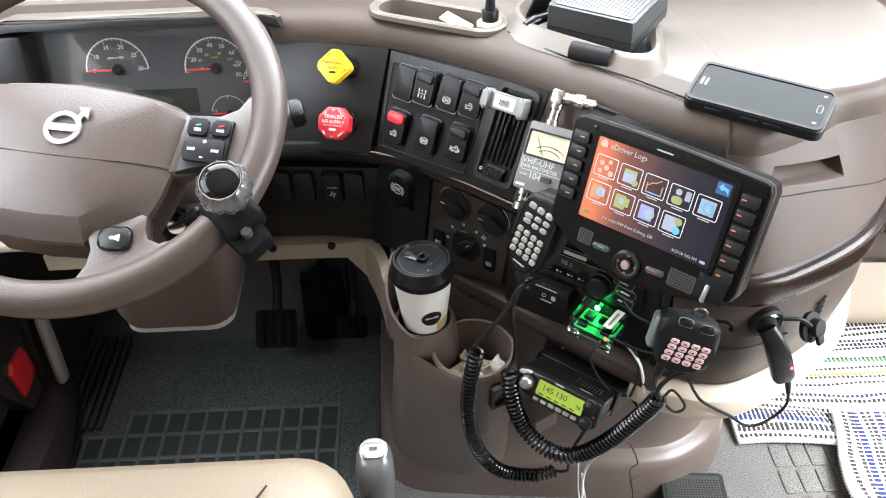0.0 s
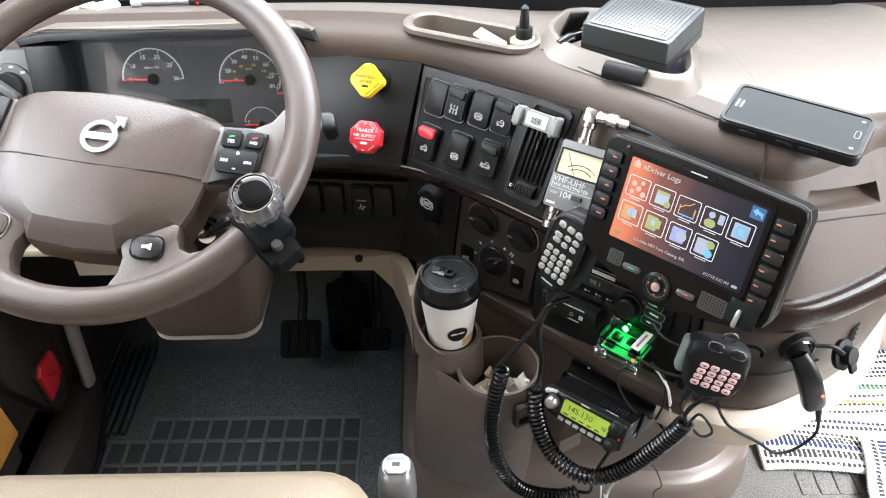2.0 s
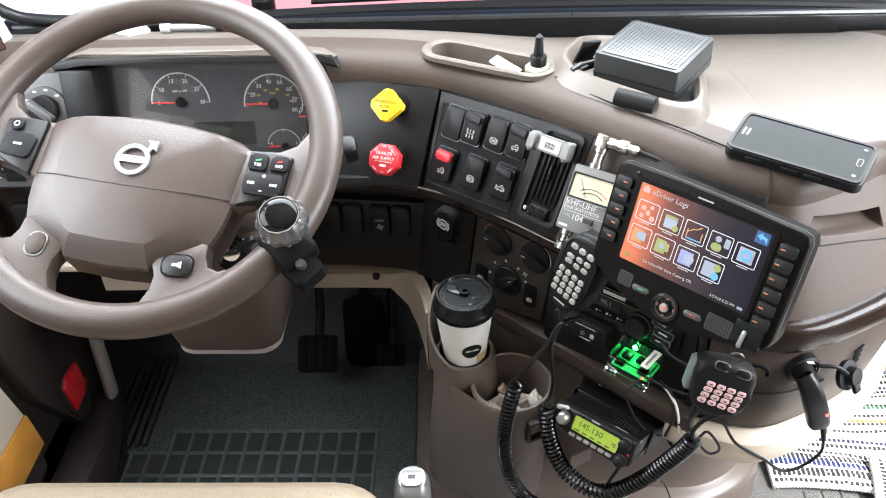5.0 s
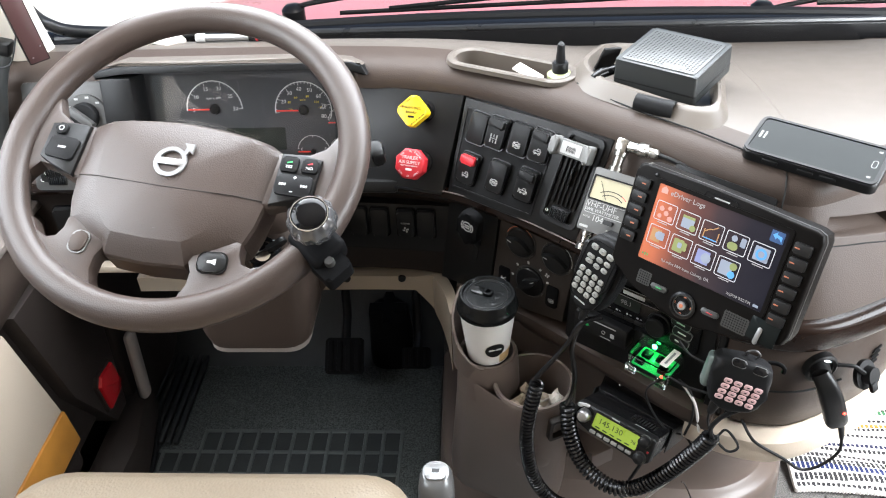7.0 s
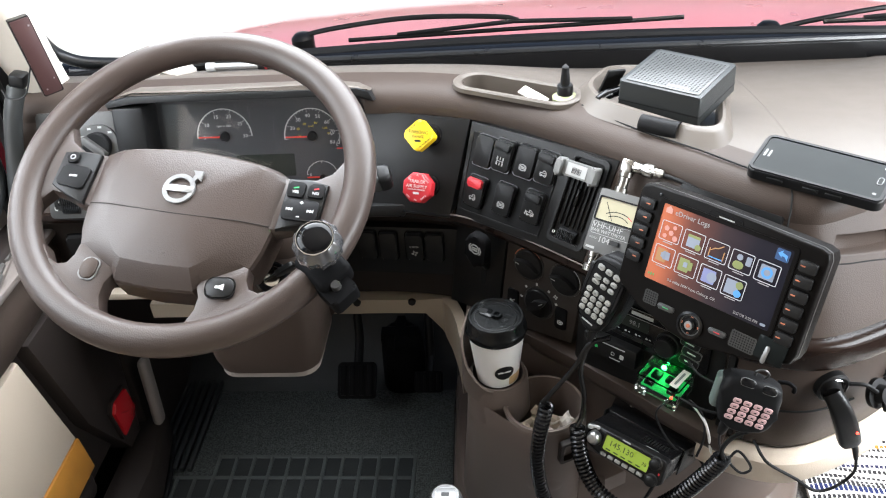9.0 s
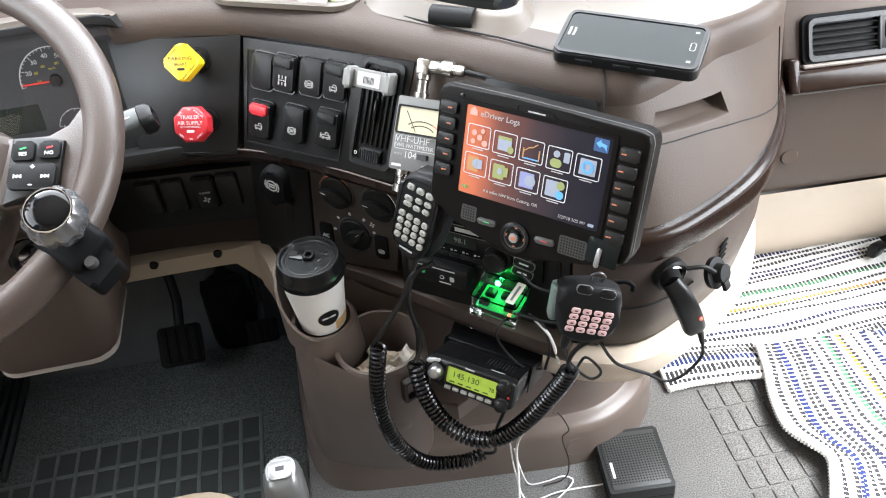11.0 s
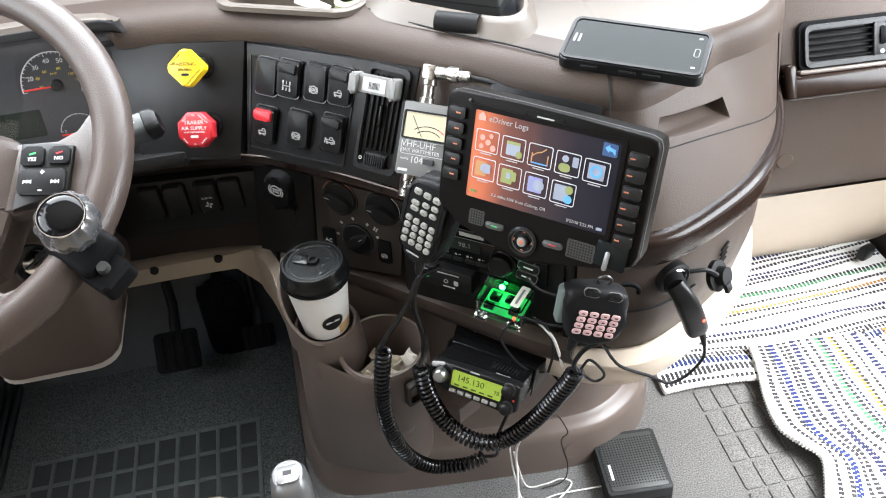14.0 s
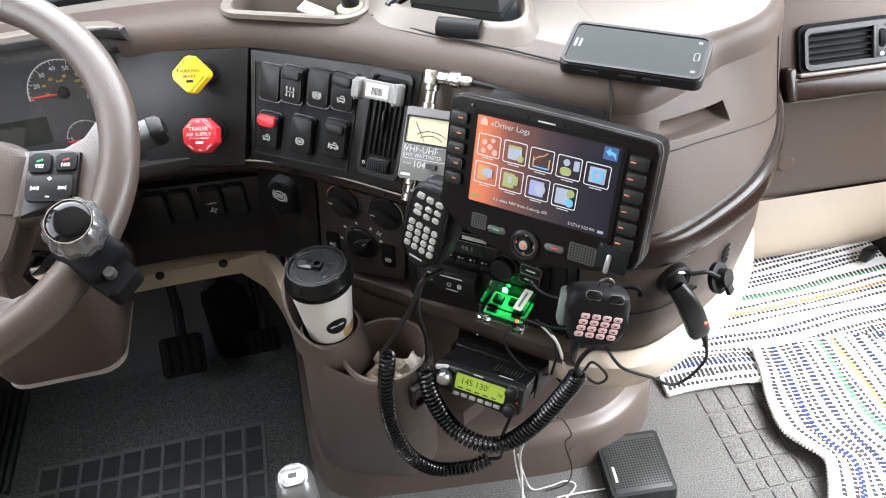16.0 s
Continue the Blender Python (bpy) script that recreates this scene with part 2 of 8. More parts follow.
def part(name, bm, mat, parent=None, label="", sharp=38, smooth=True):
    me = bpy.data.meshes.new(name)
    bmesh.ops.recalc_face_normals(bm, faces=bm.faces)
    bm.to_mesh(me)
    bm.free()
    me.materials.append(mat)
    if smooth:
        me.polygons.foreach_set("use_smooth", [True] * len(me.polygons))
        me.set_sharp_from_angle(angle=radians(sharp))
    ob = new(name, me)
    if parent is not None:
        ob.parent = parent
    return tagged(ob, label)


def single(name, bm, mat, label, category, at=None, kind="", group="", sharp=38):
    """A thing that is one mesh."""
    ob = part(name, bm, mat, None, label, sharp)
    if at is not None:
        ob.matrix_world = at
    return tagged(ob, label, category, group, kind)


def T(x=0.0, y=0.0, z=0.0, rx=0, ry=0, rz=0):
    return pose(x, y, z, rx, ry, rz)


def box(sx, sy, sz, bevel=0.0, m=None, seg=2, bm=None):
    """A box centred on m."""
    own = bmesh.new()
    bmesh.ops.create_cube(own, size=1.0)
    bmesh.ops.scale(own, vec=(sx, sy, sz), verts=own.verts)
    if bevel:
        bmesh.ops.bevel(own, geom=own.edges[:], offset=bevel, segments=seg, profile=0.5, affect="EDGES")
    return merge(bm, own, m)


def merge(bm, own, m=None):
    if m is not None:
        bmesh.ops.transform(own, matrix=m, verts=own.verts)
    if bm is None:
        return own
    me = bpy.data.meshes.new("tmp")
    own.to_mesh(me)
    own.free()
    bm.from_mesh(me)
    bpy.data.meshes.remove(me)
    return bm


def rr(w, h, r, seg=5):
    """The outline of a rounded rectangle."""
    out = []
    for cx, cy, a0 in ((w / 2 - r, h / 2 - r, 0), (r - w / 2, h / 2 - r, 90), (r - w / 2, r - h / 2, 180), (w / 2 - r, r - h / 2, 270)):
        for k in range(seg + 1):
            a = radians(a0 + 90 * k / seg)
            out.append((cx + r * math.cos(a), cy + r * math.sin(a)))
    return out


def ring(r, n=32, sx=1.0, sy=1.0):
    return [(r * sx * math.cos(2 * math.pi * k / n), r * sy * math.sin(2 * math.pi * k / n)) for k in range(n)]


def prism(outline, z0, z1, bevel=0.0, m=None, bm=None, seg=2, top_scale=1.0):
    """An outline in xy carried from z0 to z1, its upper rim rounded off."""
    own = bmesh.new()
    lo = [own.verts.new((x, y, z0)) for x, y in outline]
    hi = [own.verts.new((x * top_scale, y * top_scale, z1)) for x, y in outline]
    n = len(outline)
    own.faces.new(lo[::-1])
    top = own.faces.new(hi)
    for k in range(n):
        own.faces.new((lo[k], lo[(k + 1) % n], hi[(k + 1) % n], hi[k]))
    if bevel:
        bmesh.ops.bevel(own, geom=top.edges[:], offset=bevel, segments=seg, profile=0.5, affect="EDGES")
    return merge(bm, own, m)


def frame_prism(outer, inner, z0, z1, m=None, bm=None):
    """A frame between two outlines with the same number of corners."""
    own = bmesh.new()
    n = len(outer)
    rows = [[own.verts.new((x, y, z)) for x, y in o] for o, z in ((outer, z0), (outer, z1), (inner, z1), (inner, z0))]
    for a in range(4):
        for k in range(n):
            own.faces.new((rows[a][k], rows[a][(k + 1) % n], rows[(a + 1) % 4][(k + 1) % n], rows[(a + 1) % 4][k]))
    return merge(bm, own, m)


def lathe(profile, n=32, m=None, bm=None, turn=360.0):
    """A profile of (radius, z) turned about z."""
    own = bmesh.new()
    cols = n if turn >= 360 else n + 1
    rows = [[own.verts.new((r * math.cos(radians(turn) * k / n), r * math.sin(radians(turn) * k / n), z)) for k in range(cols)] for r, z in profile]
    for a in range(len(profile) - 1):
        for k in range(n):
            b = (k + 1) % cols
            own.faces.new((rows[a][k], rows[a][b], rows[a + 1][b], rows[a + 1][k]))
    bmesh.ops.remove_doubles(own, verts=own.verts, dist=1e-6)
    return merge(bm, own, m)


def spline(points, steps=8):
    """A smooth line through points."""
    p = [Vector(q) for q in points]
    p = [2 * p[0] - p[1], *p, 2 * p[-1] - p[-2]]
    out = []
    for a, b, c, d in zip(p, p[1:], p[2:], p[3:]):
        for k in range(steps):
            s = k / steps
            out.append(0.5 * (2 * b + (c - a) * s + (2 * a - 5 * b + 4 * c - d) * s * s + (3 * b - a - 3 * c + d) * s ** 3))
    out.append(p[-2])
    return out


def tube(line, r, n=8, bm=None, m=None, closed=False):
    """A round tube along a line; r may be one radius or one for each point."""
    own = bmesh.new()
    line = [Vector(q) for q in line]
    rows, side = [], None
    last = len(line) - 1
    for k, q in enumerate(line):
        ahead = (line[(k + 1) % len(line)] - line[k - 1]) if closed else (line[min(k + 1, last)] - line[max(k - 1, 0)])
        ahead.normalize()
        if side is None:
            side = ahead.orthogonal().normalized()
        side = (side - ahead * side.dot(ahead)).normalized()
        up = ahead.cross(side)
        rad = r if isinstance(r, (int, float)) else r[k]
        rows.append([own.verts.new(q + rad * (side * math.cos(2 * math.pi * a / n) + up * math.sin(2 * math.pi * a / n))) for a in range(n)])
    for k in range(len(rows) if closed else last):
        for a in range(n):
            own.faces.new((rows[k][a], rows[k][(a + 1) % n], rows[(k + 1) % len(rows)][(a + 1) % n], rows[(k + 1) % len(rows)][a]))
    if not closed:
        own.faces.new(rows[0][::-1])
        own.faces.new(rows[-1])
    return merge(bm, own, m)


def coil(line, radius, wire, pitch, n=6, per=12):
    """A wire coiled round a line."""
    pts = [Vector(q) for q in line]
    lengths = [0.0]
    for a, b in zip(pts, pts[1:]):
        lengths.append(lengths[-1] + (b - a).length)
    total, out, side = lengths[-1], [], None
    count = int(total / pitch * per)
    for k in range(count + 1):
        s = total * k / count
        j = max(0, min(len(pts) - 2, sum(1 for v in lengths if v <= s) - 1))
        f = (s - lengths[j]) / max(1e-9, lengths[j + 1] - lengths[j])
        q, ahead = pts[j].lerp(pts[j + 1], f), (pts[j + 1] - pts[j]).normalized()
        if side is None:
            side = ahead.orthogonal().normalized()
        side = (side - ahead * side.dot(ahead)).normalized()
        up, a = ahead.cross(side), 2 * math.pi * k / per
        out.append(q + radius * (side * math.cos(a) + up * math.sin(a)))
    return tube(out, wire, n)


def grid(rows, closed=False):
    """A sheet through rows of points."""
    bm = bmesh.new()
    vs = [[bm.verts.new(q) for q in row] for row in rows]
    for a, b in zip(vs, vs[1:]):
        for k in range(len(a) if closed else len(a) - 1):
            j = (k + 1) % len(a)
            bm.faces.new((a[k], a[j], b[j], b[k]))
    return bm


def writing(text, size, mat, parent, m, name="lettering", align="CENTER", depth=0.0002, spread=1.0, bold=0.0):
    cu = bpy.data.curves.new(name, "FONT")
    cu.body, cu.size, cu.align_x, cu.align_y, cu.extrude = text, size, align, "CENTER", depth
    cu.space_character = spread
    cu.offset = bold
    cu.resolution_u = 2
    tmp = bpy.data.objects.new("tmp", cu)
    scene.collection.objects.link(tmp)
    me = bpy.data.meshes.new_from_object(tmp.evaluated_get(bpy.context.evaluated_depsgraph_get()))
    bpy.data.objects.remove(tmp)
    bpy.data.curves.remove(cu)
    me.name = name
    me.materials.clear()
    me.materials.append(mat)
    ob = new(name, me)
    ob.parent = parent
    ob.matrix_local = m
    return ob

# ---- structure: the cab ----
def slab(name, x0, x1, y0, y1, z0, z1, mat, label, bevel=0.004):
    bm = box(x1 - x0, y1 - y0, z1 - z0, bevel, T((x0 + x1) / 2, (y0 + y1) / 2, (z0 + z1) / 2))
    return single(name, bm, mat, label, name.split("_")[0], kind="structure")


slab("floor", -0.80, 1.16, -1.2, 1.5, -0.05, 0.0, FLOOR_GREY, "grey grained vinyl truck cab floor", 0)
slab("ceiling", -0.95, 1.25, -1.25, 1.05, 1.72, 1.78, TAN_CLOTH, "tan padded truck cab headliner")
slab("wall_rear", -0.95, 1.25, -1.25, -1.2, -0.05, 1.72, TAUPE, "taupe padded rear wall of the cab")
# The firewall's black is the footwell's darkness put into its colour.
slab("wall_firewall", -0.95, 1.25, 1.5, 1.55, -0.05, 0.70, FELT_AND_SHADE, "firewall behind the pedals, coloured black for footwell shade")
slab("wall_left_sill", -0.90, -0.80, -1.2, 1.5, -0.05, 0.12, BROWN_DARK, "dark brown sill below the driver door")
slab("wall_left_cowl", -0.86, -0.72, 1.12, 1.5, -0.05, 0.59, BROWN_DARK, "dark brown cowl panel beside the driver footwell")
slab("wall_left_rear", -0.95, -0.84, -1.2, 0.0, 0.12, 1.72, HEADLINER, "cream padded side wall behind the driver door")
slab("wall_right_rear", 1.16, 1.25, -1.2, 0.0, -0.05, 1.72, HEADLINER, "cream padded side wall behind the passenger door")
slab("wall_right_door", 1.16, 1.25, 0.0, 1.5, -0.05, 0.32, BROWN, "brown passenger door panel below its tall window")
slab("wall_header_right", 1.16, 1.25, 0.0, 1.2, 1.5, 1.72, HEADLINER, "cream trim over the passenger window")
slab("wall_header_left", -0.95, -0.88, 0.0, 1.2, 1.5, 1.72, HEADLINER, "cream trim over the driver window")


def toe_board():
    """The floor rises to the firewall in front of the pedals."""
    # The toe board's dark colour carries the shade in front of the pedals.
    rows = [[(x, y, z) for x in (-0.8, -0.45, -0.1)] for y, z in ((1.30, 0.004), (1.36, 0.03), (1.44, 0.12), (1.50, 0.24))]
    return single("floor_toe_board", grid(rows), POCKET_TOE_SHADE, "vinyl toe board rising to the firewall, darkened for footwell shade", "floor", kind="structure")


toe_board()

# outside: the yard, the red bonnet and the wipers
yard = bmesh.new()
bmesh.ops.create_grid(yard, x_segments=2, y_segments=2, size=400)
bmesh.ops.translate(yard, verts=yard.verts, vec=(0, 0, -1.3))
single("ground", yard, CONCRETE, "pale sunlit concrete yard around the truck", "ground", kind="structure")


def bonnet():
    rows = []
    for j in range(15):
        y = 1.50 + 1.6 * j / 14
        half = 1.02 - 0.06 * (j / 14) ** 2
        row = []
        for k in range(25):
            a = -1 + 2 * k / 24
            crown = 0.045 * (1 - a * a) - 0.75 * max(0, abs(half * a) - 0.78) ** 1.6
            row.append((0.14 + half * a, y, 0.622 - 0.03 * (j / 14) - 0.33 * max(0, j / 14 - 0.20) ** 1.25 + crown))
        rows.append(row)
    ob = single("truck_bonnet", grid(rows), BONNET_GLARE, "glossy red truck bonnet beyond the windscreen, paled for glare", "bonnet")
    return ob


bonnet()


# ---- the dashboard ----
PLAN = spline([(-0.745, 1.045, 0), (-0.6, 1.046, 0), (-0.3, 1.046, 0), (-0.175, 1.040, 0), (-0.10, 1.029, 0), (-0.032, 1.003, 0), (0.036, 0.955, 0), (0.104, 0.898, 0), (0.19, 0.82, 0), (0.27, 0.748, 0), (0.33, 0.713, 0), (0.39, 0.706, 0), (0.46, 0.733, 0), (0.533, 0.779, 0), (0.594, 0.847, 0), (0.643, 0.943, 0), (0.672, 1.05, 0)], 14)


def plan_normals():
    out = []
    for k in range(len(PLAN)):
        d = (PLAN[min(k + 1, len(PLAN) - 1)] - PLAN[max(k - 1, 0)]).normalized()
        out.append(Vector((-d.y, d.x, 0)))
    return out


PLAN_N = plan_normals()


def plan_range(x0, x1):
    """Stations of the dash line between two x."""
    return [k for k, q in enumerate(PLAN) if x0 <= q.x <= x1]


def upright(k):
    """How much of its backward lean the face keeps at a station: it stands up towards the dash end."""
    s = max(0.0, min(1.0, (PLAN[k].x - 0.53) / 0.10))
    return 1.0 - 0.80 * s * s * (3 - 2 * s)


def sweep(profile, x0=-9, x1=9, closed=True, lift=None, lean=False):
    """A profile of (depth behind the dash line, z) carried along the line."""
    ks = plan_range(x0, x1)
    rows = []
    for d, z in profile:
        rows.append([(*(PLAN[k] + PLAN_N[k] * (0.004 + (d - 0.004) * (upright(k) if lean else 1.0))).xy, z + (lift(PLAN[k].x) if lift else 0)) for k in ks])
    if closed:
        rows.append(rows[0])
    bm = grid(rows)
    bmesh.ops.remove_doubles(bm, verts=bm.verts, dist=1e-6)
    if closed:
        bmesh.ops.holes_fill(bm, edges=[e for e in bm.edges if e.is_boundary], sides=0)
    return bm


dash = thing("dashboard", "brown grained plastic wraparound truck dashboard with black panels and wood trim", "dashboard")
part("panel_backing", sweep([(0.016, 0.640), (0.086, 0.772), (0.115, 0.772), (0.05, 0.640)], -0.24, 0.13), BLACK, dash)
SLOT_X = (0.400, 0.80)
part("upper_face", sweep([(0.004, 0.650), (0.074, 0.774), (0.105, 0.774), (0.04, 0.650)], 0.115, SLOT_X[0]), BROWN, dash)
part("upper_face", sweep([(0.004, 0.650), (0.074, 0.774), (0.105, 0.774), (0.04, 0.650)], -9, -0.57), BROWN, dash)
part("wood_trim", sweep([(0.006, 0.650), (-0.002, 0.648), (-0.005, 0.641), (-0.002, 0.634), (0.006, 0.631), (0.03, 0.631), (0.03, 0.650)], -9, 0.24), WOOD, dash, "glossy dark burl wood trim strip")
part("wood_trim", sweep([(0.006, 0.660), (0.000, 0.6588), (-0.0045, 0.6560), (-0.0060, 0.6525), (-0.0062, 0.6500), (-0.0066, 0.6380), (-0.0062, 0.6260), (-0.0055, 0.6230), (-0.002, 0.6190), (0.006, 0.6175), (0.03, 0.6175), (0.03, 0.660)], 0.24, 9), WOOD, dash, "glossy dark burl wood trim strip")
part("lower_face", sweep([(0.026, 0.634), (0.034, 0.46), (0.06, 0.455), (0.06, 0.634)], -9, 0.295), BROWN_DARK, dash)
part("lower_face", sweep([(0.006, 0.620), (0.006, 0.53), (0.016, 0.47), (0.03, 0.455), (0.07, 0.455), (0.07, 0.620)], 0.295, 9), BROWN, dash)


def inside(x, y, cx, cy, turn, w, h, r):
    """Whether (x, y) lies in a rounded oblong."""
    c, s = math.cos(radians(turn)), math.sin(radians(turn))
    u, v = (x - cx) * c + (y - cy) * s, (y - cy) * c - (x - cx) * s
    du, dv = max(0.0, abs(u) - (w / 2 - r)), max(0.0, abs(v) - (h / 2 - r))
    return math.hypot(du, dv) < r


COIN_TRAY = (0.040, 1.100, -27)
SPEAKER_TRAY = (0.255, 1.083)


def rounded(corners, r, steps=7):
    """A polygon with its corners rounded off over the length r."""
    out = []
    for k, (x, y) in enumerate(corners):
        q = Vector((x, y))
        a = q + (Vector(corners[k - 1]) - q).normalized() * r
        b = q + (Vector(corners[(k + 1) % len(corners)]) - q).normalized() * r
        for j in range(steps + 1):
            s = j / steps
            out.append(tuple(a * (1 - s) ** 2 + q * 2 * s * (1 - s) + b * s * s))
    return out


TRAY_LINE = rounded([(-0.128, -0.040), (0.038, -0.184), (0.112, 0.135), (-0.060, 0.150)], 0.062)


def in_tray(x, y, s=0.93):
    """Whether a place on the dash top lies within the loudspeaker tray."""
    p = [(SPEAKER_TRAY[0] + u * s, SPEAKER_TRAY[1] + v * s) for u, v in TRAY_LINE]
    return all((b[0] - a[0]) * (y - a[1]) - (b[1] - a[1]) * (x - a[0]) > 0 for a, b in zip(p, p[1:] + p[:1]))


BROW = []


def top_height(x, y):
    """The dash top falls away gently from its brow to the windscreen."""
    near = min(BROW, key=lambda q: abs(q[0] - x))
    s = max(0.0, (y - near[1]) / (1.345 - near[1]))
    return 0.811 - 0.078 * s ** 1.8


def dash_top():
    rows = []
    roll = [(0.074, 0.772), (0.075, 0.784), (0.082, 0.796), (0.096, 0.805), (0.118, 0.810), (0.14, 0.811)]
    for d, z in roll:
        row = []
        for k, (p, n) in enumerate(zip(PLAN, PLAN_N)):
            f = 1.0 - 0.72 * min(1.0, max(0.0, (p.x - 0.34) / 0.22))
            x, y = (p + n * (0.004 + 0.070 * upright(k) + (d - 0.074) * f)).xy
            if row:
                x = max(x, row[-1][0] + 0.0002)
            row.append((x, y, max(z, 0.806) if -0.572 < x < -0.192 else z))
        rows.append(row)
    last = rows[-1]
    BROW.extend(last)
    for j in range(1, 49):
        s = j / 48
        rows.append([(x, y + (1.345 - y) * s, 0.811 - 0.078 * s ** 1.8) for x, y, z in last])
    halves = []
    for sheet in (rows[:len(roll)], rows[len(roll) - 1:]):
        bm = grid(sheet)
        gone = [f for f in bm.faces if inside(*f.calc_center_median().xy, *COIN_TRAY, 0.182, 0.056, 0.028) or in_tray(*f.calc_center_median().xy)]
        bmesh.ops.delete(bm, geom=gone, context="FACES")
        halves.append(bm)
    return halves


brow, top = dash_top()
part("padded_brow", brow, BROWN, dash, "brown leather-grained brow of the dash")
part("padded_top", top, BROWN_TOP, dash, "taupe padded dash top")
part("screen_base_trim", box(1.86, 0.05, 0.060, 0.012, T(0.14, 1.368, 0.744), 3), BLACK_GLOSS, dash, "glossy black trim at the foot of the windscreen")
part("screen_base_ridge", tube([(-0.76, 1.345, 0.768), (0.14, 1.350, 0.769), (1.04, 1.345, 0.768)], 0.006, 8), SATIN_RUBBER, dash)

# ---- black dash panels, cluster and switches ----
B_AT = frame_at((-0.10, 1.029, 0.645), -15.5, 31)
C_AT = frame_at((0.036, 0.957, 0.645), -36.3, 29)
E_AT = frame_at((0.0436, 0.9678, 0.567), -37, 5)
LOC = Matrix.Translation


def moved(outline, x, y, a=0.0):
    c, s = math.cos(radians(a)), math.sin(radians(a))
    return [(x + c * u - s * v, y + s * u + c * v) for u, v in outline]


def valve_panel():
    p = thing("valve_panel", "black satin dash panel that carries the air brake valves", "dash panel", B_AT)
    part("plate", prism([(-0.124, 0.146), (-0.092, 0.000), (0.0405, 0.000), (0.0555, 0.146)], -0.012, 0.009, 0.003), BLACK, p)
    part("trim_edge", prism([(-0.092, -0.003), (-0.092, 0.001), (0.0405, 0.001), (0.0405, -0.003)][::-1], 0.004, 0.0100, 0.001), BLACK_GLOSS, p)
    for x, y in ((-0.0063, 0.113), (-0.0005, 0.0377)):
        part("valve_collar", lathe([(0.017, 0.008), (0.016, 0.012), (0.012, 0.013)], 24, T(x + 0.004, y + 0.004, 0)), BLACK_GLOSS, p)


def brake_valve(name, label, mat, outline, x, y, a, words, ink, edge):
    v = thing(name, label, "brake valve", B_AT @ T(x, y, 0.009))
    part("stem", lathe([(0.0, 0), (0.011, 0), (0.011, 0.026), (0.009, 0.034), (0.0, 0.034)], 20, T(0.004, 0.004, 0)), BLACK, v)
    part("knob", prism(moved(outline, 0, 0, a), 0.028, 0.047, 0.004, seg=3), mat, v)
    for text, size, dy in words:
        writing(text, size, ink, v, T(0, dy, 0.0472))
    part("emblem", prism(rr(0.010, 0.0032, 0.0015, 2), 0.047, 0.0474, m=T(0, -0.0080, 0)), ink, v, "plain maker mark")
    for text, deg in edge:
        r = 0.0178 if len(edge) > 4 else 0.0150
        writing(text, 0.0030, ink, v, T(rz=deg) @ T(0, r, 0.0472) if deg < 95 and deg > -95 else T(rz=deg + 180) @ T(0, -r, 0.0472), "rim_lettering")
    return v


valve_panel()
brake_valve("parking_brake_valve", "yellow diamond push-pull parking brake knob on a black stem", YELLOW, rr(0.036, 0.036, 0.006), -0.0063, 0.113, 45, (("PARKING", 0.0072, 0.0045), ("BRAKE", 0.006, -0.002)), BLACK, (("PULL TO APPLY", 45), ("PUSH TO RELEASE", 225)))
brake_valve("trailer_air_valve", "red octagonal trailer air supply knob with white lettering", RED, ring(0.0235, 8), -0.0005, 0.0377, 22.5, (("TRAILER", 0.0068, 0.009), ("AIR SUPPLY", 0.0064, 0.002), ("NOT FOR PARKING", 0.003, -0.0028)), WHITE_INK, (("PULL", 42), ("TO", 0), ("EVACUATE", -42), ("PUSH", 138), ("TO", 180), ("SUPPLY", 222)))


